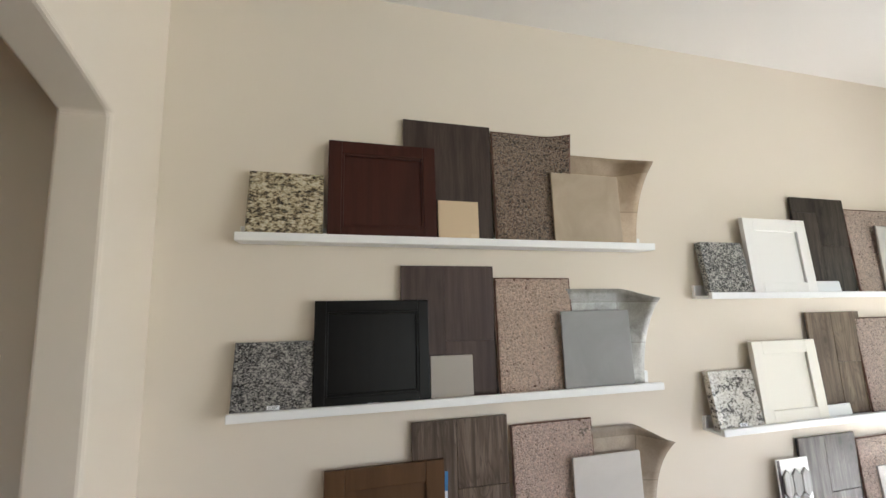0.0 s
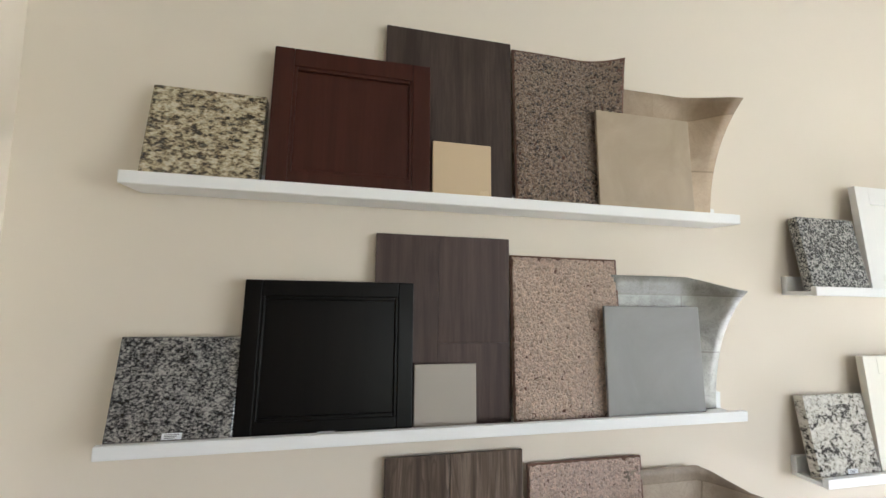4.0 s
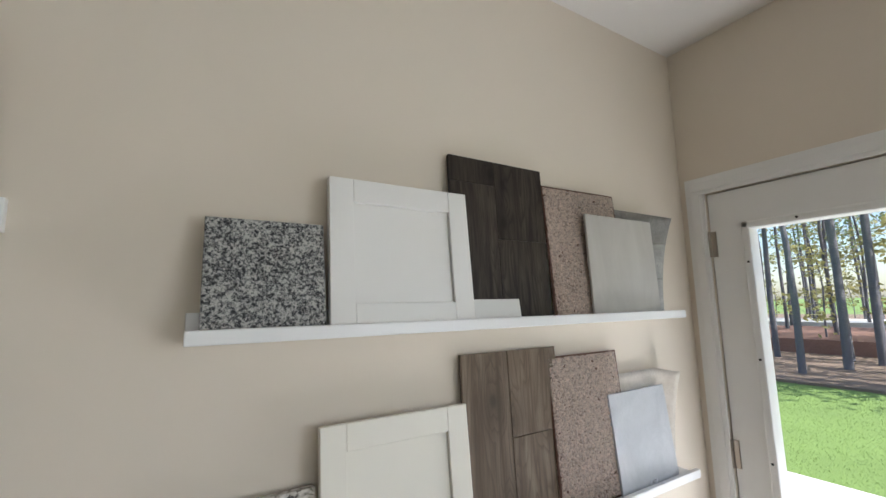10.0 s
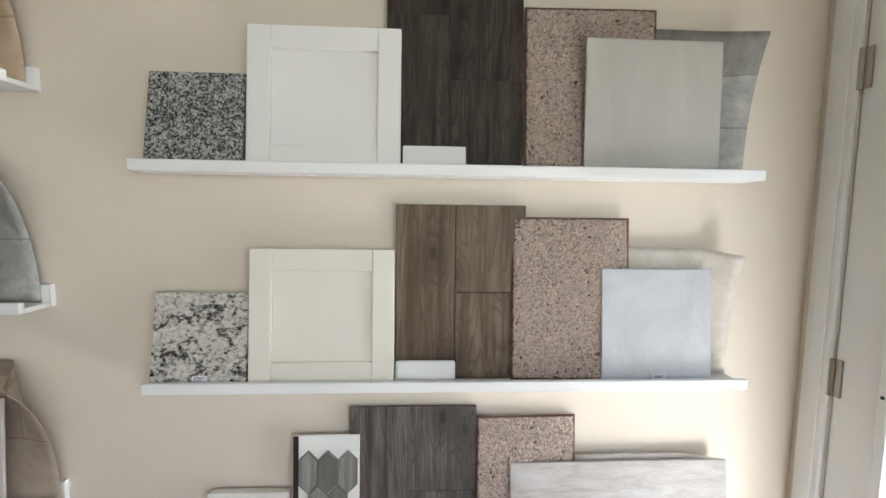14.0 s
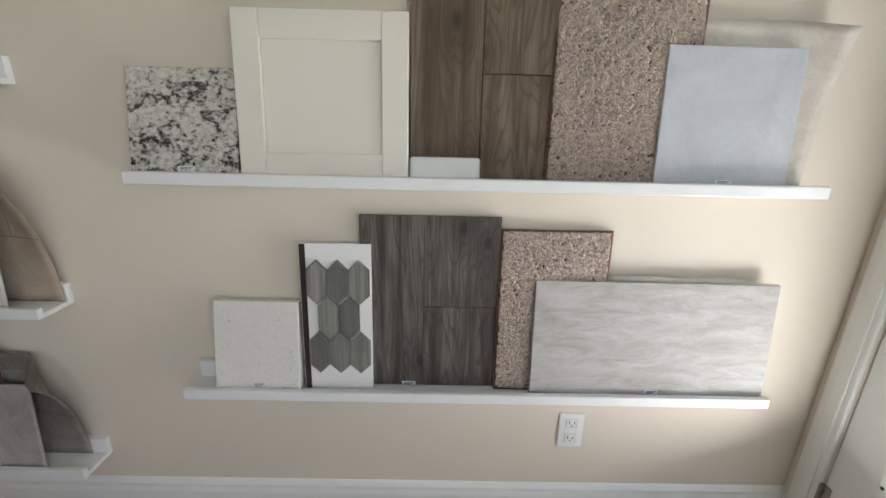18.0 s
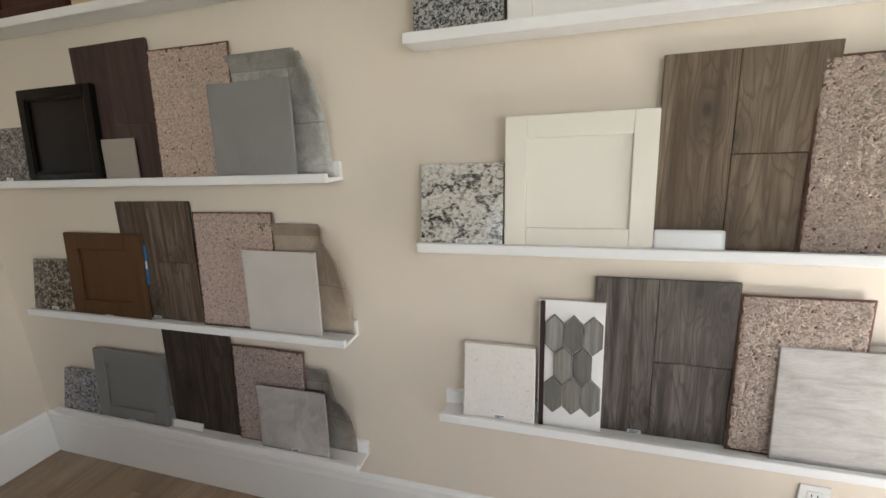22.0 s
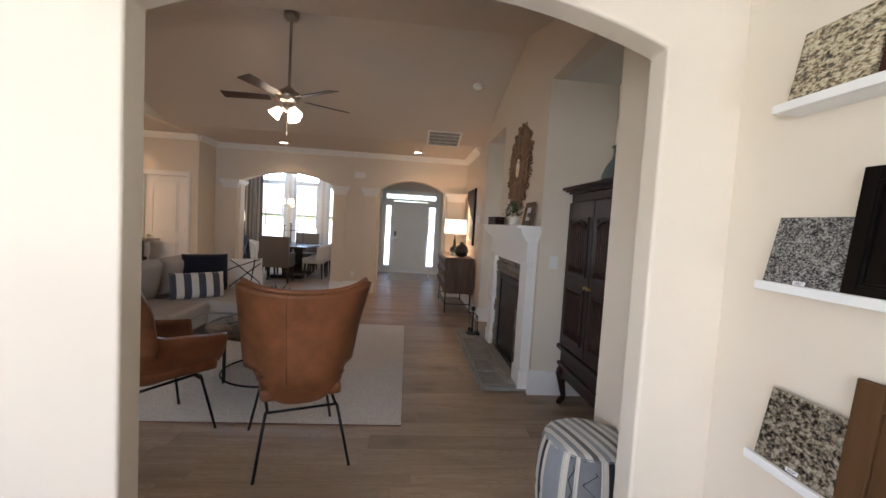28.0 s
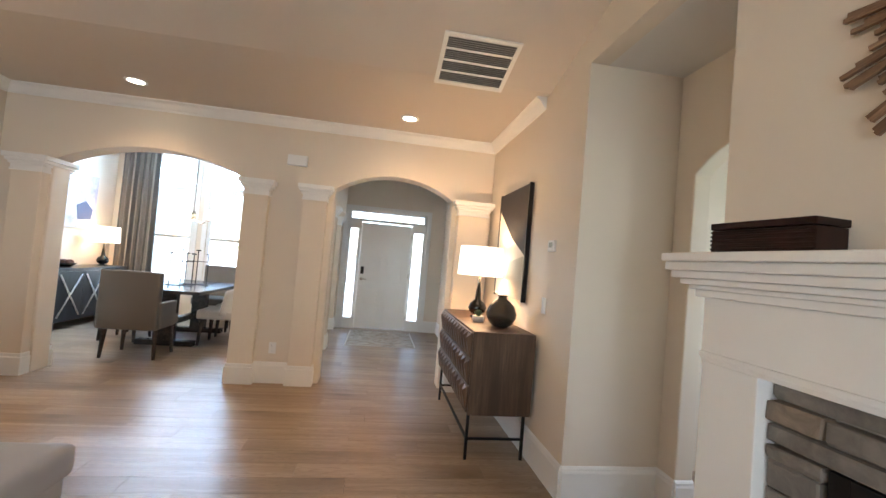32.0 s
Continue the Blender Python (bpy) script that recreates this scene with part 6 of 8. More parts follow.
part("mortar_bed", bx(-3.95, -2.82, 1.46, 1.478, 0.05, 1.13), MORTAR, t)
rs = random.Random(21)


def stone(x0, x1, z0, z1, y1, parent):
    b = bm_new()
    box(b, x0 + 0.003, x1 - 0.003, y1 - rs.uniform(0.026, 0.05), y1 + 0.004, z0 + 0.003, z1 - 0.003, 0.006, 1)
    for v in b.verts:
        v.co += Vector((rs.uniform(-0.003, 0.003), rs.uniform(-0.004, 0.003), rs.uniform(-0.004, 0.004)))
    part("stone", b, STONE_MATS[rs.randrange(3)], parent)


STONE_MATS = [STONES, stone_tile("stacked_stone_warm", (0.13, 0.1, 0.075), (0.31, 0.25, 0.19), 14, rough=0.85, contrast=0.6), stone_tile("stacked_stone_grey", (0.1, 0.09, 0.08), (0.26, 0.235, 0.205), 14, rough=0.85, contrast=0.6)]
z = 0.05
while z < 0.95:
    h = min(rs.uniform(0.05, 0.095), 0.95 - z)
    for x0, x1 in ((-3.95, -3.785), (-2.985, -2.82)):
        stone(x0, x1 + rs.uniform(-0.012, 0.0) if x0 < -3.5 else x1, z, z + h, 1.465, t)
    z += h
for z0, z1 in ((0.952, 1.01), (1.01, 1.075), (1.075, 1.128)):
    x = -3.95
    while x < -2.83:
        x2 = min(x + rs.uniform(0.16, 0.36), -2.82)
        stone(x, x2, z0, z1, 1.465, t)
        x = x2

h = thing("hearth", "low grey flagstone hearth in pale mortar", "hearth")
part("mortar_slab", bx(-4.56, -2.62, 1.06, 1.478, 0.001, 0.05, 0.008), MORTAR, h)
# flagstones: uneven polygons side by side
cells = [(-4.55, -4.12), (-4.12, -3.72), (-3.72, -3.3), (-3.3, -2.95), (-2.95, -2.63)]
for i, (x0, x1) in enumerate(cells):
    ym = 1.28 + rs.uniform(-0.08, 0.08)
    for y0, y1 in ((1.055, ym), (ym, 1.375)):
        g = 0.012
        ring = []
        for px, py in ((x0 + g, y0 + g), (x1 - g, y0 + g), (x1 - g, y1 - g), (x0 + g, y1 - g)):
            ring.append((px + rs.uniform(-0.02, 0.02), min(1.372, max(1.05, py + rs.uniform(-0.02, 0.02)))))
        mid = []
        for (ax, ay), (bx_, by_) in zip(ring, ring[1:] + ring[:1]):
            mid += [(ax, ay), ((ax + bx_) / 2 + rs.uniform(-0.015, 0.015), (ay + by_) / 2 + rs.uniform(-0.012, 0.012))]
        part("flagstone", prism(mid, "z", 0.045, 0.062 + rs.uniform(0, 0.005)), FLAG, h)
for i, (x0, x1) in enumerate(((-4.56, -4.0), (-4.0, -3.4), (-3.4, -3.0), (-3.0, -2.62))):
    part("edge_stone", bx(x0 + 0.006, x1 - 0.006, 1.045, 1.07, 0.004, 0.046, 0.004, 1), FLAG, h)
part("edge_stone", bx(-2.63, -2.605, 1.07, 1.36, 0.004, 0.046, 0.004, 1), FLAG, h)

t = thing("fire_tools", "black iron fireplace tool set on the hearth", "fire tools", (-4.33, 1.24, 0.063), 20)
part("stand_base", cy((0, 0, 0), (0, 0, 0.012), 0.08, n=20), BLACKMETAL, t)
part("stand_post", cy((0, 0, 0.01), (0, 0, 0.3), 0.008, n=8), BLACKMETAL, t)
part("finial", lathe([(0.0, 0.29), (0.022, 0.3), (0.03, 0.325), (0.02, 0.35), (0.0, 0.355)], 14), BLACKMETAL, t)
part("hanger", tube([(-0.11, 0, 0.24), (-0.05, 0, 0.27), (0, 0, 0.26), (0.05, 0, 0.27), (0.11, 0, 0.24)], 0.006), BLACKMETAL, t)
for k, x in enumerate((-0.1, -0.05, 0.06, 0.1)):
    part("tool", tube([(x, 0.01, 0.26), (x * 1.1, 0.01, 0.1), (x * 1.15 + 0.01, 0.012, 0.02)], 0.006), BLACKMETAL, t)
    part("tool_head", bx(x * 1.15 - 0.01, x * 1.15 + 0.03, 0.0, 0.03, 0.005, 0.05, 0.006), BLACKMETAL, t)

# sunburst mirror
m = thing("sunburst_mirror", "round mirror framed by radiating rattan sticks", "mirror", (-3.36, 1.468, 2.085))
stick = None
rm = random.Random(9)
for i in range(150):
    a = 2 * math.pi * i / 150
    L = (0.275 + 0.075 * (i % 8 in (0, 1, 2, 3)) * (0.5 + 0.5 * rm.random()) + rm.uniform(-0.015, 0.02)) * (1.0 + 0.06 * math.sin(a * 2))
    if stick is None:
        bmst = bx(0, 1, -0.006, 0.006, -0.0062, 0.0062)
        me = bpy.data.meshes.new("stick")
        bmst.to_mesh(me)
        bmst.free()
        me.materials.append(RATTAN)
        stick = me
    ob = new("stick", stick)
    ob.parent = m
    ob.matrix_local = Matrix.Rotation(-a, 4, "Y") @ Matrix.Translation((0.115, -0.012 * (i % 2), 0)) @ Matrix.Diagonal((L, 1, 1, 1))
for r, th, nm in ((0.33, 0.007, "rattan_ring"),):
    part(nm, tube([(r * math.cos(2 * math.pi * k / 48), -0.02, r * math.sin(2 * math.pi * k / 48)) for k in range(48)], th, 8, True), RATTAN, m)
ring = lathe([(0.095, 0.0), (0.15, 0.0), (0.152, 0.012), (0.14, 0.024), (0.115, 0.026), (0.096, 0.018), (0.095, 0.0)], 40, caps=False)
part("wooden_ring", ring, RATTAN, m, "brown wooden ring").matrix_local = Matrix.Translation((0, -0.012, 0)) @ Matrix.Rotation(radians(90), 4, "X")
part("mirror_glass", cy((0, -0.012, 0), (0, -0.026, 0), 0.1, n=40), MIRROR, m, "clear mirror glass")

# on the mantel
t = thing("wooden_box", "dark ribbed wooden box on the mantel", "box", (-3.91, 1.37, 1.488), 4)
part("body", bx(-0.15, 0.15, -0.055, 0.055, 0, 0.07, 0.004), ARMOIRE, t)
part("lid", bx(-0.153, 0.153, -0.058, 0.058, 0.071, 0.092, 0.004), ARMOIRE, t)
for k in range(5):
    part("rib", bx(-0.152, 0.152, -0.0575, -0.054, 0.008 + 0.013 * k, 0.015 + 0.013 * k, 0.002), ARMOIRE, t)
t = thing("potted_plant", "small leafy plant in a white pot on the mantel", "plant", (-3.08, 1.37, 1.488))
part("pot", lathe([(0.0, 0), (0.036, 0.0), (0.043, 0.01), (0.05, 0.085), (0.045, 0.085), (0.04, 0.06), (0.0, 0.06)], 28), POT, t)
rp = random.Random(8)
for k in range(130):
    a, el, L = rp.uniform(0, 6.28), rp.uniform(0.05, 1.4), rp.uniform(0.05, 0.165)
    c0 = Vector((L * math.cos(el) * math.cos(a), L * math.cos(el) * math.sin(a) * 0.7, 0.075 + L * math.sin(el)))
    lf = sheet(lambda u, v: ((2 * u - 1) * 0.011 * math.sin(math.pi * (0.08 + 0.9 * v)), 0.035 * v, 0.006 * v * v), 2, 4)
    part("leaf", lf, LEAF, t).matrix_local = Matrix.Translation(c0) @ Euler((rp.uniform(-0.6, 1.2), 0, a - 1.57 + rp.uniform(-0.6, 0.6))).to_matrix().to_4x4()
t = thing("framed_picture", "brown wooden picture frame leaning on the mantel", "picture frame", (-2.80, 1.455, 1.488))
t.matrix_world = pose(-2.80, 1.425, 1.488, -9, 0, 0)
for q in ((-0.125, 0.125, 0, 0.045), (-0.125, 0.125, 0.17, 0.215), (-0.125, -0.08, 0.045, 0.17), (0.08, 0.125, 0.045, 0.17)):
    part("frame_bar", bx(q[0], q[1], -0.022, 0, q[2], q[3], 0.004), wood("oak_frame", (0.06, 0.03, 0.015), (0.13, 0.072, 0.036), "X", 0.5, 10), t)
part("print", bx(-0.082, 0.082, -0.008, 0, 0.043, 0.172), PAPER, t, "pale print")
part("print_detail", bx(-0.05, 0.05, -0.0095, -0.008, 0.08, 0.12), LEAF, t, "green shape on the print")

# armoire in its niche
t = thing("armoire", "dark carved wooden armoire with spindle doors on curved legs", "armoire", (0, 0, 0))
AX0, AX1, AY0, AY1 = -2.42, -1.46, 1.68, 2.06
part("body", bx(AX0, AX1, AY0, AY1, 0.33, 1.70, 0.006), ARMOIRE, t)
for o, z0, z1 in ((0.0, 1.70, 1.765), (0.022, 1.765, 1.782), (0.044, 1.782, 1.796), (0.065, 1.796, 1.82)):
    part("cornice", bx(AX0 - o, AX1 + o, AY0 - o, AY1, z0, z1, 0.005), ARMOIRE, t)
part("waist_mould", bx(AX0 - 0.03, AX1 + 0.03, AY0 - 0.03, AY1, 0.47, 0.505, 0.008), ARMOIRE, t)
part("waist_mould", bx(AX0 - 0.02, AX1 + 0.02, AY0 - 0.02, AY1, 0.33, 0.36, 0.008), ARMOIRE, t)
part("apron", bx(AX0 + 0.05, AX1 - 0.05, AY0, AY0 + 0.03, 0.24, 0.33, 0.01), ARMOIRE, t)
for x, s in ((AX0 + 0.05, -1), (AX1 - 0.05, 1)):
    for y, sy in ((AY0 + 0.04, -1), (AY1 - 0.05, 1)):
        b = bm_new()
        pts = [(x, y, 0.36, 0.05), (x + s * 0.03, y + sy * 0.03, 0.27, 0.045), (x + s * 0.02, y + sy * 0.02, 0.16, 0.028), (x + s * 0.005, y + sy * 0.005, 0.07, 0.02), (x + s * 0.025, y + sy * 0.025, 0.025, 0.028), (x + s * 0.035, y + sy * 0.035, 0.0, 0.022)]
        for p, q in zip(pts, pts[1:]):
            cyl(b, p[:3], q[:3], p[3], q[3], 12)
        part("leg", b, ARMOIRE, t, "curved carved leg", smooth=True)
for x0, x1, kx in ((AX0 + 0.015, -1.945, -1.97), (-1.935, AX1 - 0.015, -1.91)):
    d = part("door", bx(x0, x1, AY0 - 0.022, AY0, 0.52, 1.69, 0.004), ARMOIRE, t)
    for z0, z1 in ((0.60, 1.02), (1.12, 1.57)):
        b = bm_new()
        for q in ((x0 + 0.06, x1 - 0.06, z0, z0 + 0.02), (x0 + 0.06, x1 - 0.06, z1 - 0.02, z1), (x0 + 0.06, x0 + 0.08, z0, z1), (x1 - 0.08, x1 - 0.06, z0, z1)):
            box(b, q[0], q[1], AY0 - 0.032, AY0 - 0.02, q[2], q[3], 0.004)
        part("panel_mould", b, ARMOIRE, d)
        for k in range(9):
            x = x0 + 0.095 + (x1 - x0 - 0.19) * k / 8
            top = z1 - 0.03 - (0.04 * abs(k - 4) / 4 if z0 > 1 else 0.0)
            part("spindle", lathe([(0.007, z0 + 0.03), (0.009, z0 + 0.08), (0.006, z0 + 0.1), (0.0095, (z0 + top) / 2), (0.006, top - 0.06), (0.009, top - 0.04), (0.007, top)], 8, (x, AY0 - 0.03, 0)), SPINDLE, d, "turned spindle, its glint put into a lighter wood colour")
        if z0 > 1:
            part("arched_rail", tube([(x0 + 0.08 + (x1 - x0 - 0.16) * k / 12, AY0 - 0.034, z1 - 0.068 + 0.045 * math.sin(math.pi * k / 12)) for k in range(13)], 0.009, 6), ARMOIRE, d, "arched top rail")
    part("door_pull", lathe([(0.0, 0.0), (0.012, 0.0), (0.007, 0.012), (0.014, 0.024), (0.0, 0.03)], 12), BRASS, d, "aged brass pull").matrix_local = Matrix.Translation((kx, AY0 - 0.022, 1.05)) @ Matrix.Rotation(radians(90), 4, "X")
for place, k, lab in (((-2.13, 1.91, 1.82), 1.03, "larger"), ((-1.86, 1.9, 1.82), 0.92, "smaller")):
    v = thing("glass_vase", f"{lab} sea-green glass demijohn on the armoire", "vase", place, 0, "demijohns")
    prof = [(0.0, 0.0), (0.1, 0.0), (0.12, 0.03), (0.118, 0.08), (0.09, 0.15), (0.055, 0.2), (0.045, 0.25), (0.048, 0.28), (0.06, 0.29), (0.058, 0.3), (0.042, 0.295), (0.04, 0.25), (0.05, 0.2), (0.084, 0.148), (0.112, 0.08), (0.112, 0.03), (0.0, 0.012)]
    part("body", lathe([(r * k, z * k) for r, z in prof], 36), SEAGLASS, v)


def switch_plate(place, rz, gangs=1):
    s = thing("light_switch", "white wall switch plate", "switch", place, rz, "wall switches")
    s["kind"] = "structure"
    w = 0.036 + 0.023 * (gangs - 1)
    part("cover_plate", bx(-w, w, -0.006, 0, -0.058, 0.058, 0.003), PLASTIC, s)
    for g in range(gangs):
        x = (g - (gangs - 1) / 2) * 0.046
        part("rocker", bx(x - 0.015, x + 0.015, -0.01, -0.004, -0.032, 0.032, 0.003), PLASTIC, s)
    return s


switch_plate((-2.57, 1.615, 1.18), 90)
switch_plate((-5.75, 1.48, 1.14), 0)
t = thing("thermostat", "white wall thermostat with a grey display", "thermostat", (-5.66, 1.48, 1.57))
part("housing", bx(-0.05, 0.05, -0.024, 0, -0.04, 0.04, 0.006), PLASTIC, t)
part("display", bx(-0.028, 0.028, -0.0255, -0.024, -0.012, 0.024), plain("lcd", (0.3, 0.34, 0.3), 0.3), t, "grey display")
t = thing("door_chime", "white door chime box above the columns", "chime box", (-7.45, -0.66, 2.33))
part("cover", bx(0, 0.05, -0.1, 0.1, -0.055, 0.055, 0.006), PLASTIC, t)

# sideboard with lamp, vase, plant
t = thing("sideboard", "brown wooden sideboard with carved diamond drawer fronts on black legs", "sideboard")
SX0, SX1, SY0, SY1 = -7.13, -5.77, 0.985, 1.45
part("body", bx(SX0, SX1, SY0, SY1, 0.33, 0.92, 0.006), ACACIA, t)
for z0, z1 in ((0.35, 0.53), (0.54, 0.72), (0.73, 0.905)):
    for x0, x1 in ((SX0 + 0.015, -6.455), (-6.445, SX1 - 0.015)):
        d = part("drawer", bx(x0, x1, SY0 - 0.014, SY0, z0, z1, 0.003), ACACIA, t)
        n = 6
        for k in range(n):
            a, b2 = x0 + (x1 - x0) * k / n, x0 + (x1 - x0) * (k + 1) / n
            b = bm_new()
            vs = [b.verts.new(p) for p in ((a + 0.004, SY0 - 0.013, z0 + 0.006), (b2 - 0.004, SY0 - 0.013, z0 + 0.006), (b2 - 0.004, SY0 - 0.013, z1 - 0.006), (a + 0.004, SY0 - 0.013, z1 - 0.006), ((a + b2) / 2, SY0 - 0.04, z0 + (z1 - z0) * 0.75))]
            for q in ((0, 1, 4), (1, 2, 4), (2, 3, 4), (3, 0, 4)):
                b.faces.new([vs[i] for i in q])
            bmesh.ops.recalc_face_normals(b, faces=b.faces[:])
            part("carved_facet", b, ACACIA, d)
for x in (SX0 + 0.04, SX1 - 0.06):
    for y in (SY0 + 0.02, SY1 - 0.03):
        part("leg", bx(x - 0.01, x + 0.01, y - 0.01, y + 0.01, 0, 0.33), BLACKMETAL, t)
    part("stretcher", bx(x - 0.008, x + 0.008, SY0 + 0.03, SY1 - 0.04, 0.14, 0.156), BLACKMETAL, t)
for y in (SY0 + 0.02,):
    part("stretcher", bx(SX0 + 0.05, SX1 - 0.07, y - 0.008, y + 0.008, 0.14, 0.156), BLACKMETAL, t)


def drum_shade(r, z0, z1):
    return sheet(lambda u, v: (r * (1.0 - 0.06 * v) * math.cos(2 * math.pi * u), r * (1.0 - 0.06 * v) * math.sin(2 * math.pi * u), z0 + (z1 - z0) * v), 40, 4, 0.003)


def table_lamp(place, shade_mat, label, lit):
    l = thing("table_lamp", label, "lamp", place, 0, "table lamps")
    part("base", lathe([(0.0, 0), (0.06, 0.0), (0.06, 0.012), (0.03, 0.02), (0.07, 0.05), (0.085, 0.085), (0.07, 0.125), (0.03, 0.16), (0.022, 0.25), (0.012, 0.3), (0.012, 0.36), (0.0, 0.36)], 28), BLACKGLASS, l, "glossy black bottle base")
    part("shade", drum_shade(0.205, 0.38, 0.64), shade_mat, l, "white drum shade")
    part("finial", cy((0, 0, 0.36), (0, 0, 0.66), 0.006, n=8), BRASS, l)
    if lit:
        point_light("lamp_light", (place[0], place[1], place[2] + 0.5), lit, WARM, 0.07)
    return l


table_lamp((-6.6, 1.2, 0.92), SHADE, "table lamp with a black base and a lit white drum shade", 3.3)
v = finish("vase", lathe([(0.0, 0.0), (0.05, 0.0), (0.09, 0.025), (0.118, 0.075), (0.12, 0.11), (0.1, 0.165), (0.06, 0.205), (0.035, 0.22), (0.033, 0.24), (0.042, 0.248), (0.038, 0.25), (0.028, 0.24), (0.03, 0.215), (0.055, 0.2), (0.095, 0.16), (0.113, 0.11), (0.11, 0.075), (0.0, 0.012)], 36), SMOKE)
v.location = (-6.08, 1.27, 0.92)
tagged(v, "round smoky olive glass vase on the sideboard", "vase")
t = thing("small_plant", "tiny green succulent in a pale pot on the sideboard", "plant", (-6.3, 1.14, 0.92))
part("pot", lathe([(0.0, 0), (0.045, 0.0), (0.052, 0.05), (0.045, 0.05), (0.0, 0.045)], 20), POT, t)
for k in range(18):
    a = 2.4 * k
    lf = sheet(lambda u, v: ((2 * u - 1) * 0.014 * math.sin(math.pi * (0.1 + 0.85 * v)), 0.05 * v, 0.02 * v), 2, 4, 0.003)
    part("leaf", lf, LEAF, t).matrix_local = Matrix.Translation((0, 0, 0.045)) @ Euler((0.25 + 0.05 * k, 0, a)).to_matrix().to_4x4()

# abstract canvas
t = thing("wall_art", "abstract canvas in charcoal, cream and grey", "painting", (0, 0, 0))
part("canvas", bx(-6.92, -6.14, 1.445, 1.478, 1.13, 2.10, 0.002), plain("canvas_cream", (0.62, 0.58, 0.52), 0.8, var=0.12, scale=3), t)
part("frame_edge", bx(-6.14, -6.125, 1.44, 1.478, 1.12, 2.11), BLACKMETAL, t)
part("frame_edge", bx(-6.935, -6.92, 1.44, 1.478, 1.12, 2.11), BLACKMETAL, t)
part("dark_field", prism([(-6.92, 2.1), (-6.14, 2.1), (-6.14, 1.5), (-6.5, 1.66), (-6.92, 1.95)], "y", 1.4435, 1.445), plain("canvas_charcoal", (0.025, 0.025, 0.028), 0.8, var=0.3), t, "charcoal field")
part("grey_field", prism([(-6.14, 1.13), (-6.14, 1.5), (-6.5, 1.45), (-6.7, 1.13)], "y", 1.4435, 1.445), plain("canvas_grey", (0.4, 0.39, 0.37), 0.8, var=0.15), t, "pale grey field")

# ceiling vent, smoke detector, recessed lamps, fan
slope = math.atan2(RIDGE_H - LIV_H, RIDGE_X - EAVE_X)


def on_slope(x, y):
    return Matrix.Translation((x, y, LIV_H + (x - EAVE_X) * math.tan(slope))) @ Matrix.Rotation(-slope, 4, "Y")


t = thing("ceiling_vent", "white louvred return air vent in the sloped ceiling", "vent")
t.matrix_world = on_slope(-5.745, 0.83)
for q in ((-0.25, 0.25, -0.265, -0.235), (-0.25, 0.25, 0.235, 0.265), (-0.25, -0.22, -0.235, 0.235), (0.22, 0.25, -0.235, 0.235)):
    part("frame_bar", bx(q[0], q[1], q[2], q[3], -0.014, 0.0, 0.003), TRIM, t)
# dark grey sheet whose colour stands in for the shade behind the louvres
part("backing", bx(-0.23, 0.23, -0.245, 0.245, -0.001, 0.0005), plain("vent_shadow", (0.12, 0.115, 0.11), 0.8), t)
for k in range(4):
    part("divider", bx(-0.22 + 0.11 * k - 0.006 + (0.0 if k else 0.003), -0.22 + 0.11 * k + 0.006, -0.235, 0.235, -0.012, 0.0), TRIM, t)
for k in range(24):
    x = -0.21 + 0.42 * k / 23
    s = part("louvre", bx(-0.007, 0.007, -0.235, 0.235, -0.0008, 0.0008), TRIM, t)
    s.matrix_local = Matrix.Translation((x, 0, -0.007)) @ Matrix.Rotation(radians(40), 4, "Y")
t = thing("smoke_detector", "white round smoke detector on the vault", "smoke detector")
t.matrix_world = on_slope(-4.31, 1.11) @ Matrix.Rotation(math.pi, 4, "X")
part("housing", lathe([(0.065, 0.0), (0.065, 0.018), (0.055, 0.03), (0.03, 0.036), (0.0, 0.036)], 28), PLASTIC, t)


def downlight(x, y, z, power, name="downlight"):
    d = thing("downlight", "recessed ceiling lamp with a white trim ring, lit", "lamp", (x, y, z), 0, "recessed downlights")
    part("trim_ring", lathe([(0.065, 0.0), (0.09, 0.0), (0.09, -0.006), (0.066, -0.008)], 28, caps=False), TRIM, d)
    part("lamp_face", cy((0, 0, -0.001), (0, 0, -0.004), 0.066, n=28), CAN, d)
    spot_light("downlight_beam", (x, y, z - 0.02), power, WARM, 140, 0.9, 0.06)
    return d


for x, y in ((-6.93, -2.0), (-6.93, 0.45)):
    downlight(x, y, LIV_H, 4.4)

FX, FY = -3.4, -0.92
t = thing("ceiling_fan", "bronze ceiling fan with five dark blades and three lit glass shades", "fan", (FX, FY, 0))
part("canopy", lathe([(0.0, 3.36), (0.05, 3.365), (0.075, 3.40), (0.075, 3.445), (0.0, 3.45)], 28), NICKEL, t)
part("downrod", cy((0, 0, 2.7), (0, 0, 3.37), 0.014, n=12), NICKEL, t)
part("motor", lathe([(0.0, 2.56), (0.05, 2.56), (0.09, 2.575), (0.12, 2.61), (0.125, 2.65), (0.1, 2.68), (0.05, 2.71), (0.03, 2.73), (0.0, 2.73)], 32), NICKEL, t)
part("switch_cup", lathe([(0.0, 2.47), (0.04, 2.475), (0.06, 2.5), (0.06, 2.55), (0.05, 2.56), (0.0, 2.56)], 28), NICKEL, t)
for k in range(5):
    a = radians(53 + 72 * k)
    b = bx(0.18, 0.64, -0.065, 0.065, -0.004, 0.004, 0.003)
    for v in b.verts:
        if v.co.x < 0.3:
            v.co.y *= 0.75
    bl = part("blade", b, BLADE, t)
    bl.matrix_local = Matrix.Translation((0, 0, 2.615)) @ Matrix.Rotation(a, 4, "Z") @ Matrix.Rotation(radians(12), 4, "X")
    part("blade_iron", bx(0.09, 0.24, -0.02, 0.02, 0.004, 0.01, 0.002), NICKEL, bl)
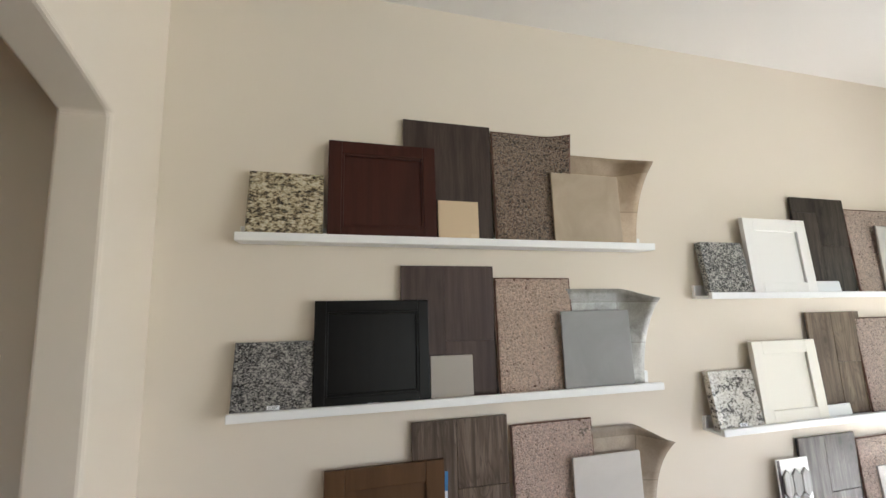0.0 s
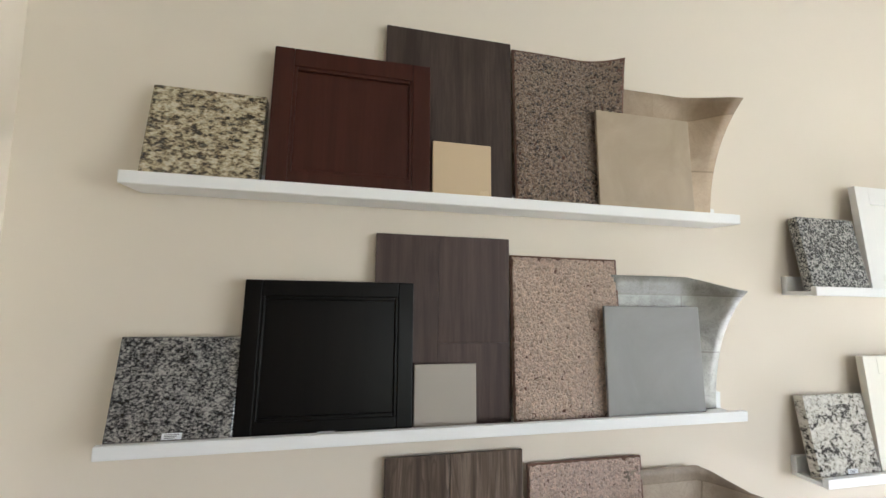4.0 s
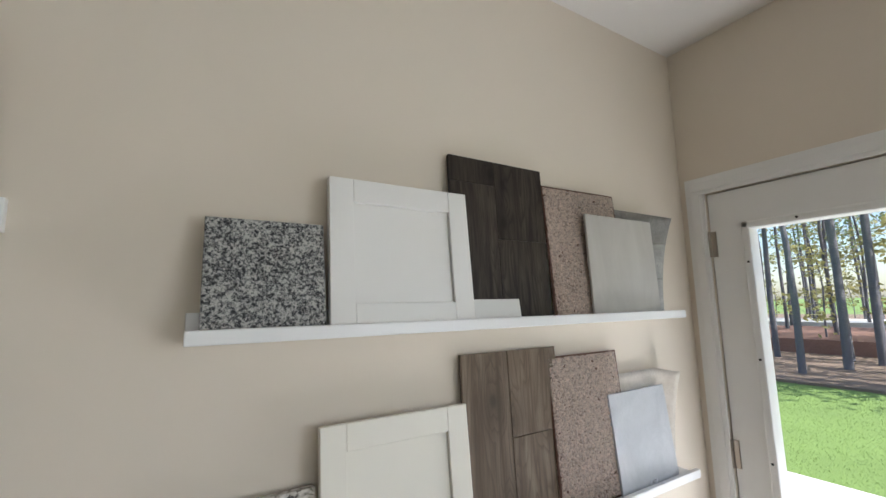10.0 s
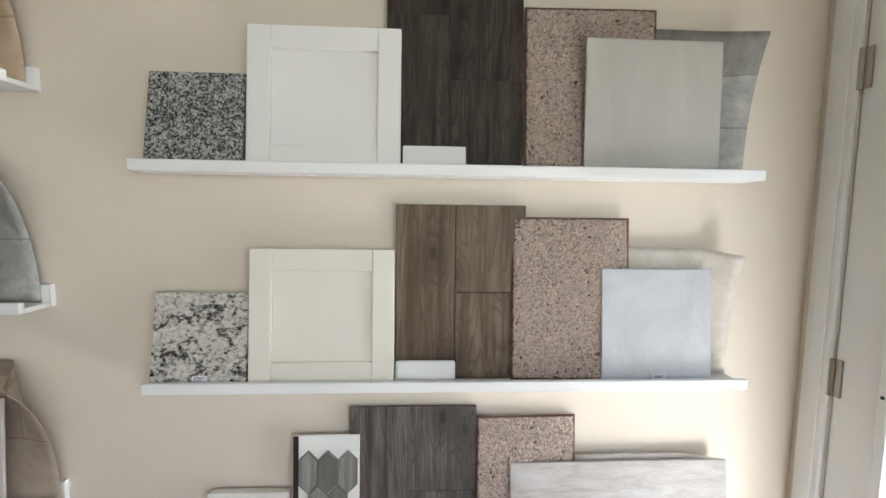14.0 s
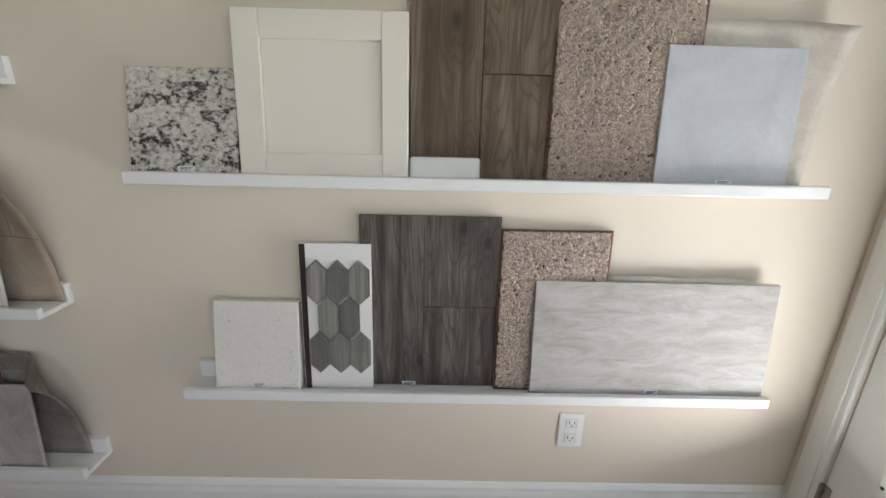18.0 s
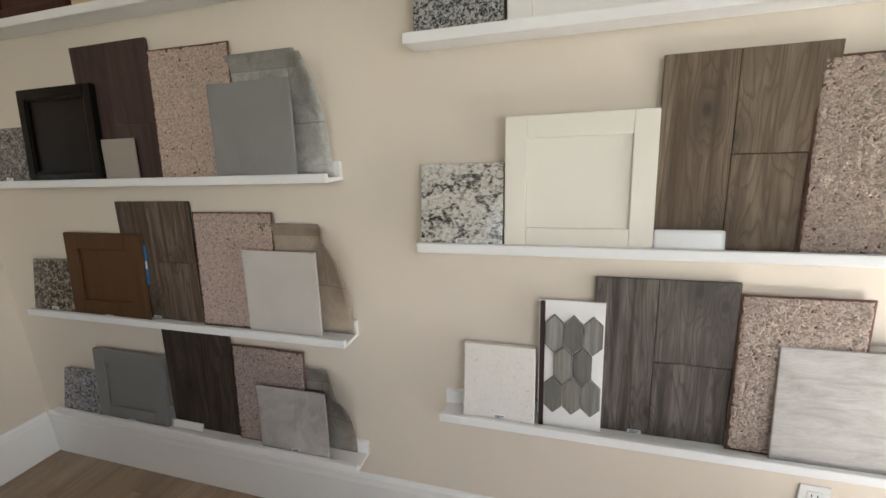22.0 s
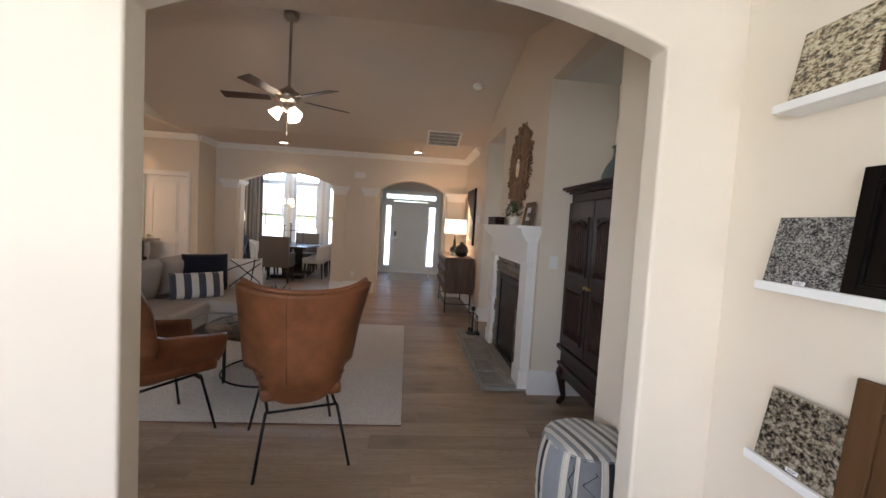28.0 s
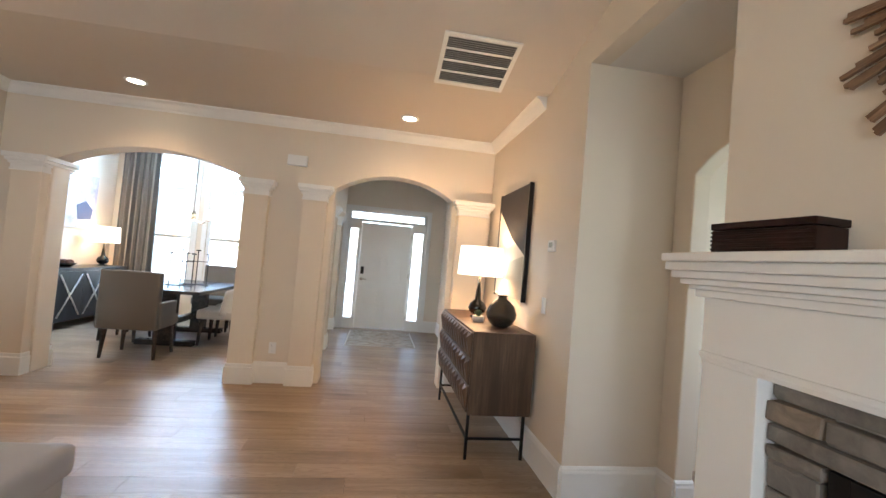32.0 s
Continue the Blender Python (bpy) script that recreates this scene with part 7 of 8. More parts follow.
for k in range(3):
    a = radians(50 + 120 * k)
    sh = part("glass_shade", lathe([(0.02, 0.0), (0.035, -0.015), (0.05, -0.06), (0.062, -0.1), (0.058, -0.1), (0.04, -0.05), (0.0, -0.02)], 24), BULB, t, "frosted lit glass shade")
    sh.matrix_local = Matrix.Translation((0.075 * math.cos(a), 0.075 * math.sin(a), 2.51)) @ Matrix.Rotation(a, 4, "Z") @ Matrix.Rotation(radians(-38), 4, "Y")
part("pull_chain", cy((0.03, 0, 2.28), (0.03, 0, 2.48), 0.002, n=6), NICKEL, t)
part("chain_knob", cy((0.03, 0, 2.25), (0.03, 0, 2.285), 0.006, n=8), PLASTIC, t)
point_light("fan_light", (FX, FY, 2.36), 1.5, WARM, 0.09)

# end table with lamp behind the sofa
t = thing("end_table", "glass-topped end table on crossed black legs", "table", (-1.92, -2.36, 0))
part("tabletop", bx(-0.23, 0.23, -0.19, 0.19, 0.575, 0.6, 0.003), GREYSHELF, t)
for s in (-1, 1):
    part("leg", tube([(s * 0.22, -0.17, 0.0), (s * 0.22, 0.15, 0.575)], 0.009), BLACKMETAL, t)
    part("leg", tube([(s * 0.22, 0.17, 0.0), (s * 0.22, -0.15, 0.575)], 0.009), BLACKMETAL, t)
    part("leg", tube([(-0.2, s * 0.17, 0.575), (0.22, s * 0.17, 0.0)], 0.009), BLACKMETAL, t)
table_lamp((-1.95, -2.32, 0.6), DAYSHADE, "table lamp with a black glass base and white shade", 0)

# ---- kitchen ----
CABWHITE = plain("white_kitchen_cabinet", (0.78, 0.75, 0.69), 0.4, var=0.02)
ISLAND = plain("grey_island_paint", (0.74, 0.735, 0.73), 0.45, var=0.03)
COUNTER = granite("kitchen_granite", ((0.28, (0.05, 0.04, 0.035)), (0.45, (0.3, 0.25, 0.2)), (0.6, (0.5, 0.44, 0.37)), (0.85, (0.62, 0.57, 0.5))), 45, 14, 0.15)
CHARCOAL = plain("charcoal_seat", (0.015, 0.014, 0.014), 0.7, var=0.15)


def shaker_front(parent, x0, x1, z0, z1, y, name, mat, knob=None):
    d = part(name, bx(x0 + 0.003, x1 - 0.003, y, y + 0.012, z0 + 0.003, z1 - 0.003), mat, parent)
    if x1 - x0 > 0.2 and z1 - z0 > 0.25:
        r = 0.06
        for q in ((x0 + 0.003, x0 + r, z0 + 0.003, z1 - 0.003), (x1 - r, x1 - 0.003, z0 + 0.003, z1 - 0.003), (x0 + r, x1 - r, z0 + 0.003, z0 + r), (x0 + r, x1 - r, z1 - r, z1 - 0.003)):
            part("frame_rail", bx(q[0], q[1], y + 0.012, y + 0.019, q[2], q[3]), mat, d)
    if knob:
        part("knob", tube([(knob[0] - 0.04, y + 0.02, knob[1]), (knob[0] - 0.04, y + 0.045, knob[1]), (knob[0] + 0.04, y + 0.045, knob[1]), (knob[0] + 0.04, y + 0.02, knob[1])], 0.006, 6), BLACKMETAL, d, "dark bar pull")
    return d


def base_cabinet(x0, x1):
    c = thing("base_cabinet", "white shaker base cabinet with a drawer", "cabinet", (0, 0, 0), 0, "kitchen base cabinets")
    part("carcass", bx(x0, x1, -7.08, -6.47, 0.1, 0.87), CABWHITE, c)
    part("toe_kick", bx(x0, x1, -7.08, -6.53, 0, 0.1), DARKHOLE, c)
    shaker_front(c, x0, x1, 0.69, 0.865, -6.47, "drawer_front", CABWHITE, ((x0 + x1) / 2, 0.78))
    shaker_front(c, x0, x1, 0.105, 0.68, -6.47, "door", CABWHITE, (x1 - 0.08, 0.6))


def wall_cabinet(x0, x1, z0=1.39, z1=2.46, deep=0.33):
    c = thing("wall_cabinet", "white shaker wall cabinet", "cabinet", (0, 0, 0), 0, "kitchen wall cabinets")
    part("carcass", bx(x0, x1, -7.08, -7.08 + deep, z0, z1), CABWHITE, c)
    shaker_front(c, x0, x1, z0, z1, -7.08 + deep, "door", CABWHITE, (x1 - 0.09, z0 + 0.06))
    part("cornice", bx(x0 - 0.0, x1 + 0.0, -7.08, -7.08 + deep + 0.06, z1, z1 + 0.05, 0.004), CABWHITE, c)


for x0, x1 in ((-4.41, -3.76), (-5.8, -5.23), (-6.4, -5.81), (-7.0, -6.41), (-7.6, -7.01), (-8.18, -7.61)):
    base_cabinet(x0, x1)
c = thing("countertop", "speckled tan granite countertop", "countertop")
for x0, x1 in ((-4.415, -3.745), (-8.2, -5.225)):
    part("slab", bx(x0, x1, -7.08, -6.43, 0.875, 0.91, 0.004), COUNTER, c)
    part("backsplash", bx(x0, x1, -7.08, -7.06, 0.91, 1.01, 0.002), COUNTER, c)
wall_cabinet(-4.40, -3.76)
wall_cabinet(-5.21, -4.41, 1.825, 2.60, 0.36)
for x0, x1 in ((-5.70, -5.22), (-6.18, -5.71), (-6.66, -6.19), (-7.15, -6.67)):
    wall_cabinet(x0, x1)
m = thing("microwave", "stainless steel microwave under the wall cabinet", "microwave", (-0.05, 0, 0.09))
part("body", bx(-5.16, -4.36, -7.08, -6.70, 1.33, 1.725, 0.004), STEEL, m)
part("window", bx(-5.13, -4.39, -6.70, -6.694, 1.365, 1.68), FIREGLASS, m, "dark glass door")
part("door_handle", tube([(-5.0, -6.69, 1.4), (-5.0, -6.65, 1.42), (-5.0, -6.65, 1.62), (-5.0, -6.69, 1.65)], 0.01), STEEL, m)
r = thing("range", "stainless steel kitchen range with a black oven door", "stove", (-0.24, 0, 0))
part("body", bx(-4.98, -4.18, -7.06, -6.43, 0.02, 0.905, 0.004), STEEL, r)
part("oven_door", bx(-4.95, -4.21, -6.43, -6.405, 0.25, 0.78, 0.004), FIREGLASS, r, "black glass oven door")
part("drawer", bx(-4.95, -4.21, -6.43, -6.41, 0.05, 0.23, 0.004), STEEL, r)
part("oven_handle", tube([(-4.9, -6.4, 0.76), (-4.9, -6.36, 0.76), (-4.26, -6.36, 0.76), (-4.26, -6.4, 0.76)], 0.011), STEEL, r)
part("cooktop", bx(-4.97, -4.19, -7.0, -6.44, 0.906, 0.915), FIREGLASS, r)
part("control_panel", bx(-4.98, -4.18, -7.07, -7.0, 0.91, 1.1, 0.006), STEEL, r)
for k in range(4):
    part("knob", cy((-4.9 + 0.08 * k + (0.3 if k > 1 else 0), -7.0, 1.02), (-4.9 + 0.08 * k + (0.3 if k > 1 else 0), -6.97, 1.02), 0.022, n=14), BLACKMETAL, r)
f = thing("refrigerator", "stainless steel refrigerator beside the cabinets", "refrigerator", (-0.28, 0, 0))
part("body", bx(-3.45, -2.6, -7.06, -6.35, 0.02, 1.78, 0.008), DARKSTEEL, f)
part("door", bx(-3.45, -2.6, -6.345, -6.3, 0.7, 1.77, 0.01), DARKSTEEL, f)
part("freezer_drawer", bx(-3.45, -2.6, -6.345, -6.3, 0.05, 0.69, 0.01), DARKSTEEL, f)

t = thing("kitchen_island", "pale grey kitchen island with a granite top and turned legs", "island", (-0.385, -0.26, 0))
part("body", bx(-6.3, -3.13, -4.93, -4.28, 0.0, 0.87, 0.004), ISLAND, t)
part("end_panel", bx(-3.13, -3.115, -4.93, -4.28, 0.0, 0.87, 0.003), ISLAND, t)
part("worktop", bx(-6.4, -3.03, -4.98, -3.76, 0.875, 0.915, 0.006), COUNTER, t, "speckled granite worktop")
for x in (-3.25, -6.2):
    part("leg", lathe([(0.0, 0.0), (0.045, 0.0), (0.045, 0.05), (0.032, 0.08), (0.05, 0.2), (0.042, 0.5), (0.03, 0.6), (0.055, 0.66), (0.055, 0.87), (0.0, 0.87)], 20, (x, -3.87, 0)), ISLAND, t, "turned leg")
for x in (-4.4, -5.15, -5.9):
    s = thing("bar_stool", "black bucket bar stool on metal legs", "stool", (x, -4.02, 0), 0, "bar stools")
    part("seat", bx(-0.21, 0.21, -0.2, 0.2, 0.6, 0.66, 0.03, 3), CHARCOAL, s)
    part("backrest", sheet(lambda u, v: ((2 * u - 1) * 0.23, 0.2 - 0.14 * (2 * u - 1) ** 2, 0.63 + 0.28 * v), 12, 4, 0.02), CHARCOAL, s)
    for a, b2 in ((-1, -1), (1, -1), (-1, 1), (1, 1)):
        part("leg", tube([(a * 0.22, b2 * 0.2, 0), (a * 0.15, b2 * 0.14, 0.6)], 0.01), BLACKMETAL, s)
    part("foot_ring", tube([(-0.19, -0.18, 0.22), (0.19, -0.18, 0.22), (0.19, 0.18, 0.22), (-0.19, 0.18, 0.22)], 0.008, 8, True), BLACKMETAL, s)
for x in (-5.03, -6.53):
    p = thing("pendant_lamp", "small white glass pendant lamp, lit", "lamp", (x, -4.98, 0), 0, "island pendants")
    part("canopy", lathe([(0.0, LIV_H - 0.02), (0.06, LIV_H - 0.015), (0.06, LIV_H), (0.0, LIV_H)], 20), BLACKMETAL, p)
    part("cord", cy((0, 0, 1.94), (0, 0, LIV_H - 0.01), 0.004, n=6), BLACKMETAL, p)
    part("glass_shade", lathe([(0.015, 1.96), (0.04, 1.93), (0.07, 1.86), (0.085, 1.80), (0.08, 1.80), (0.06, 1.86), (0.0, 1.94)], 24), BULB, p, "lit frosted shade")
    point_light("pendant_light", (x, -4.98, 1.76), 2.4, WARM, 0.05)
for x, y in ((-3.53, -4.98), (-5.05, -6.28), (-5.03, -4.83), (-3.54, -6.25), (-6.56, -6.3), (-6.53, -4.83)):
    downlight(x, y, LIV_H, 11)
for k, (x, w, h, lab) in enumerate(((-6.2, 0.16, 0.2, "cream ceramic canister"), (-6.7, 0.2, 0.3, "black coffee maker"), (-7.1, 0.16, 0.26, "black knife block"))):
    o = thing(lab.split()[-1] if k < 1 else ("coffee_maker", "knife_block")[k - 1], lab + " on the counter", lab.split()[-1], (x, -6.75, 0.91))
    if k == 0:
        part("body", lathe([(0.0, 0), (0.07, 0), (0.08, 0.05), (0.06, 0.16), (0.03, 0.2), (0.0, 0.2)], 20), POT, o)
    else:
        part("body", bx(-w / 2, w / 2, -0.09, 0.09, 0, h, 0.01), CHARCOAL, o)
        part("top", bx(-w / 2 + 0.02, w / 2 - 0.02, -0.1, 0.06, h - 0.06, h - 0.02, 0.008), BLACKMETAL, o)
o = thing("cutting_board", "round wooden board leaning on the backsplash", "board", (-5.9, -7.03, 0.915))
part("board", cy((0, 0, 0.16), (0, 0.02, 0.16), 0.16, n=28), ACACIA, o)
o = thing("paper_towel", "paper towel roll on the island", "paper towel", (-4.8, -4.75, 0.915))
part("roll", lathe([(0.02, 0.01), (0.06, 0.01), (0.06, 0.28), (0.02, 0.28)], 24), WHITECOTTON, o)
part("holder", cy((0, 0, 0), (0, 0, 0.32), 0.008, n=8), BLACKMETAL, o)
part("holder_base", cy((0, 0, 0), (0, 0, 0.01), 0.07, n=20), BLACKMETAL, o)
for z0, z1, y0, y1 in ((1.71, 1.94, -7.0, -6.41), (1.27, 1.60, -6.88, -6.55)):
    o = thing("framed_print", "small framed kitchen print", "picture frame", (0, 0, 0), 0, "kitchen prints")
    for q in ((y0, y1, z0, z0 + 0.02), (y0, y1, z1 - 0.02, z1), (y0, y0 + 0.02, z0, z1), (y1 - 0.02, y1, z0, z1)):
        part("frame_bar", bx(-8.2, -8.18, *q), ARMOIRE, o)
    part("print", bx(-8.2, -8.19, y0 + 0.02, y1 - 0.02, z0 + 0.02, z1 - 0.02), PAPER, o)
    for k in range(3):
        zz = z0 + (z1 - z0) * (0.3 + 0.18 * k)
        part("text_bar", bx(-8.19, -8.188, y0 + 0.06, y1 - 0.06, zz, zz + 0.018), INK, o, "unreadable dark lettering")

# ---- dining room ----
TABLETOP = wood("dark_dining_top", (0.02, 0.014, 0.012), (0.06, 0.042, 0.035), "X", 0.22, 7, tint=0.0)
HOST = plain("taupe_chair_cloth", (0.16, 0.14, 0.12), 0.95, var=0.08, bump_scale=300, bump_k=0.4)
SIDE = plain("oat_chair_cloth", (0.6, 0.55, 0.49), 0.95, var=0.06, bump_scale=300, bump_k=0.4)
t = thing("dining_table", "dark polished dining table on trestle legs", "table")
part("tabletop", bx(-10.22, -8.5, -2.88, -1.9, 0.715, 0.76, 0.006), TABLETOP, t)
for x in (-9.85, -8.87):
    part("trestle_post", bx(x - 0.06, x + 0.06, -2.5, -2.3, 0.06, 0.715, 0.01), TABLETOP, t)
    part("trestle_foot", bx(x - 0.06, x + 0.06, -2.75, -2.05, 0, 0.07, 0.01), TABLETOP, t)
part("stretcher", bx(-9.79, -8.93, -2.44, -2.36, 0.25, 0.33, 0.008), TABLETOP, t)


def dining_chair(place, rz, host):
    cloth, w, hgt = (HOST, 0.62, 1.0) if host else (SIDE, 0.46, 0.84)
    c = thing("dining_chair", "taupe upholstered host chair with a square high back" if host else "oat-coloured curved-back dining chair", "chair", place, rz, "chairs round the dining table")
    part("seat", bx(-w / 2, w / 2, -0.25, 0.22, 0.36, 0.48, 0.03, 3), cloth, c, smooth=True)
    if host:
        part("backrest", bx(-w / 2, w / 2, 0.2, 0.3, 0.34, hgt, 0.025, 3), cloth, c, smooth=True)
        for s in (-1, 1):
            part("side_wing", bx(s * w / 2 - 0.03, s * w / 2 + 0.03, -0.1, 0.26, 0.36, 0.66, 0.02, 3), cloth, c, smooth=True)
    else:
        part("backrest", sheet(lambda u, v: ((2 * u - 1) * (w / 2 + 0.02) * (1 - 0.12 * v), 0.24 - 0.2 * (2 * u - 1) ** 2 + 0.05 * v, 0.42 + (hgt - 0.42) * v * (1 - 0.22 * (2 * u - 1) ** 2)), 14, 6, 0.035), cloth, c)
    for a, b2 in ((-1, -1), (1, -1), (-1, 1), (1, 1)):
        part("leg", cy((a * (w / 2 - 0.03), b2 * 0.21, 0), (a * (w / 2 - 0.05), b2 * 0.19, 0.37), 0.018, 0.03, 8), TABLETOP, c, "dark tapered leg")
    return c


dining_chair((-8.3, -2.44, 0), -90, True)
dining_chair((-10.5, -2.4, 0), 90, True)
for x in (-9.12, -9.75):
    dining_chair((x, -1.82, 0), 0, False)
    dining_chair((x, -3.02, 0), 180, False)
for x, y in ((-9.2, -2.44), (-9.5, -2.36)):
    o = thing("candle_stand", "black iron candle stand with tall thin posts on the dining table", "candle stand", (x, y, 0.76), 12, "candle stands")
    part("base", bx(-0.06, 0.06, -0.17, 0.17, 0, 0.008, 0.002), BLACKMETAL, o)
    for k in range(3):
        yy, hz = -0.14 + 0.14 * k, 0.44 + 0.05 * (k % 2)
        part("post", cy((0, yy, 0.008), (0, yy, hz), 0.007, n=8), BLACKMETAL, o)
        part("cup", lathe([(0.0, hz), (0.03, hz + 0.004), (0.034, hz + 0.02), (0.03, hz + 0.02), (0.0, hz + 0.01)], 14, (0, yy, 0)), BLACKMETAL, o)
    part("crossbar", tube([(0, -0.14, 0.34), (0, 0.14, 0.34)], 0.005), BLACKMETAL, o)
o = thing("chandelier", "bronze chandelier with small lit drum shades", "lamp", (-9.3, -2.4, 0))
part("rod", cy((0, 0, 1.75), (0, 0, 3.1), 0.008, n=8), NICKEL, o)
part("hub", lathe([(0.0, 1.68), (0.03, 1.7), (0.04, 1.76), (0.02, 1.82), (0.0, 1.83)], 18), NICKEL, o)
for k in range(5):
    a = 2 * math.pi * k / 5
    part("arm", tube([(0, 0, 1.72), (0.14 * math.cos(a), 0.14 * math.sin(a), 1.66), (0.26 * math.cos(a), 0.26 * math.sin(a), 1.72)], 0.007), NICKEL, o)
    part("shade", lathe([(0.045, 1.74), (0.055, 1.74), (0.045, 1.84), (0.04, 1.84)], 18, (0.26 * math.cos(a), 0.26 * math.sin(a), 0)), BULB, o, "lit fabric shade")
point_light("chandelier_light", (-9.3, -2.4, 1.6), 3.4, WARM, 0.1)

BUFFET = wood("black_buffet", (0.006, 0.008, 0.012), (0.018, 0.022, 0.03), "Z", 0.3, 8, tint=0.0)
t = thing("buffet", "blue-black buffet with crossed lattice doors", "buffet", (0, 0, 0))
part("body", bx(-10.75, -9.2, -4.40, -3.98, 0.12, 0.84, 0.004), BUFFET, t)
part("top", bx(-10.78, -9.17, -4.40, -3.95, 0.84, 0.87, 0.004), BUFFET, t)
for k in range(3):
    x0, x1 = -10.73 + 0.51 * k, -10.73 + 0.51 * (k + 1) - 0.01
    d = part("door", bx(x0, x1, -3.98, -3.965, 0.15, 0.82), BUFFET, t)
    for a, b2 in (((x0 + 0.04, 0.19), (x1 - 0.04, 0.78)), ((x0 + 0.04, 0.78), (x1 - 0.04, 0.19))):
        part("lattice", tube([(a[0], -3.957, a[1]), (b2[0], -3.957, b2[1])], 0.012, 6), STEEL, d, "grey crossed lattice")
for x in (-10.7, -9.25):
    part("leg", bx(x - 0.025, x + 0.025, -4.38, -4.0, 0, 0.12), BUFFET, t)
table_lamp((-10.45, -4.18, 0.87), SHADE, "buffet lamp with a black base and a lit shade", 1.1)
t = thing("wall_art", "pastel abstract canvas above the buffet", "painting", (0, 0, 0))
part("canvas", bx(-10.5, -9.65, -4.418, -4.39, 1.45, 2.3, 0.003), stone_tile("pastel_canvas", (0.28, 0.26, 0.36), (0.72, 0.68, 0.7), 3, contrast=0.4), t)
part("dark_shape", prism([(-10.4, 1.6), (-10.1, 1.58), (-10.05, 1.8), (-10.25, 1.88), (-10.42, 1.76)], "y", -4.39, -4.3885), plain("canvas_blue", (0.1, 0.13, 0.22), 0.8), t, "slate blue shape")
t = thing("fruit_bowl", "dark bowl with red-brown balls on the buffet", "bowl", (-9.6, -4.15, 0.87))
part("bowl", lathe([(0.0, 0.0), (0.06, 0.0), (0.13, 0.06), (0.125, 0.06), (0.05, 0.012), (0.0, 0.01)], 24), BLACKGLASS, t)
for k in range(6):
    part("ball", lathe([(0.0, -0.035), (0.02, -0.028), (0.035, 0.0), (0.02, 0.028), (0.0, 0.035)], 12, (0.06 * math.cos(k), 0.06 * math.sin(k), 0.075)), plain("rust", (0.12, 0.05, 0.035), 0.6), t)

CURTAIN = stripes("striped_curtain", [(0.05, 0.045, 0.042), (0.2, 0.175, 0.15), (0.09, 0.075, 0.062), (0.36, 0.32, 0.27), (0.05, 0.045, 0.042), (0.17, 0.145, 0.12)], 0.055, 1)
for y0, y1 in ((-4.28, -3.66), (-1.62, -1.30)):
    t = thing("curtain", "floor-length taupe and charcoal striped curtain", "curtain", (0, 0, 0), 0, "dining curtains")
    n = max(3, int((y1 - y0) / 0.085))
    part("cloth", sheet(lambda u, v: (-10.88 + 0.045 * math.sin(u * n * 2 * math.pi) * (0.5 + 0.5 * (1 - v)), y0 + (y1 - y0) * (u * (0.94 + 0.06 * (1 - v)) + 0.02), 0.02 + 2.98 * v), n * 10, 6, 0.003), CURTAIN, t)
t = thing("curtain_rod", "black curtain rod above the dining windows", "curtain rod")
part("rod", cy((-10.88, -4.36, 3.02), (-10.88, -1.2, 3.02), 0.014, n=12), BLACKMETAL, t)
part("bracket", bx(-10.995, -10.87, -4.3, -4.28, 3.0, 3.02), BLACKMETAL, t)
part("bracket", bx(-10.995, -10.87, -1.3, -1.28, 3.0, 3.02), BLACKMETAL, t)

t = thing("door_mat", "faded cream and brown patterned entrance rug", "rug")
part("weave", bx(-10.75, -9.5, -0.12, 0.95, 0.001, 0.01, 0.003), stone_tile("faded_rug", (0.26, 0.21, 0.15), (0.58, 0.53, 0.46), 9, rough=0.95, contrast=0.35), t)
part("border", bx(-10.77, -9.48, -0.14, 0.97, 0.0005, 0.006), RUG, t)

# ---- outside ----
GRASS = plain("lawn", (0.19, 0.29, 0.075), 0.9, var=0.3, scale=1.2, bump_scale=60, bump_k=0.8, dist=0.02, ws=True)
BLADEGREEN = plain("grass_blade", (0.2, 0.31, 0.08), 0.7, var=0.3, scale=2, ws=True)
CONCRETE = plain("pale_concrete", (0.72, 0.7, 0.66), 0.85, var=0.08, scale=1.5, bump_scale=80, bump_k=0.3, ws=True)
# bluish colour for the added front ground, tints light reflected indoors
BOUNCE_GROUND = plain("bounce_ground", (0.4, 0.43, 0.47), 0.85, var=0.08, scale=1.5, bump_scale=80, bump_k=0.3, ws=True)
CLAY = plain("red_clay", (0.3, 0.17, 0.125), 0.95, var=0.25, scale=0.5, bump_scale=8, bump_k=0.8, dist=0.05, ws=True)
MULCH = plain("leaf_litter", (0.26, 0.19, 0.14), 0.95, var=0.4, scale=2, bump_scale=25, bump_k=1.0, dist=0.04, ws=True)
BARK = plain("pine_bark", (0.17, 0.165, 0.18), 0.95, var=0.3, scale=6, bump_scale=30, bump_k=1.0, dist=0.02)


def leaf_mat(name, c):
    """Thin leaves that let some light through."""
    m = plain(name, c, 0.6, var=0.4, scale=0.8, tint=0.3)
    n, l = m.node_tree.nodes, m.node_tree.links
    b = n["Principled BSDF"]
    tr, mx = n.new("ShaderNodeBsdfTranslucent"), n.new("ShaderNodeMixShader")
    l.new(b.inputs["Base Color"].links[0].from_socket, tr.inputs["Color"])
    mx.inputs[0].default_value = 0.5
    l.new(b.outputs[0], mx.inputs[1])
    l.new(tr.outputs[0], mx.inputs[2])
    l.new(mx.outputs[0], n["Material Output"].inputs["Surface"])
    return m


FOLIAGE = leaf_mat("tree_foliage", (0.24, 0.32, 0.13))
FOLIAGE2 = leaf_mat("yellow_green_foliage", (0.46, 0.44, 0.19))

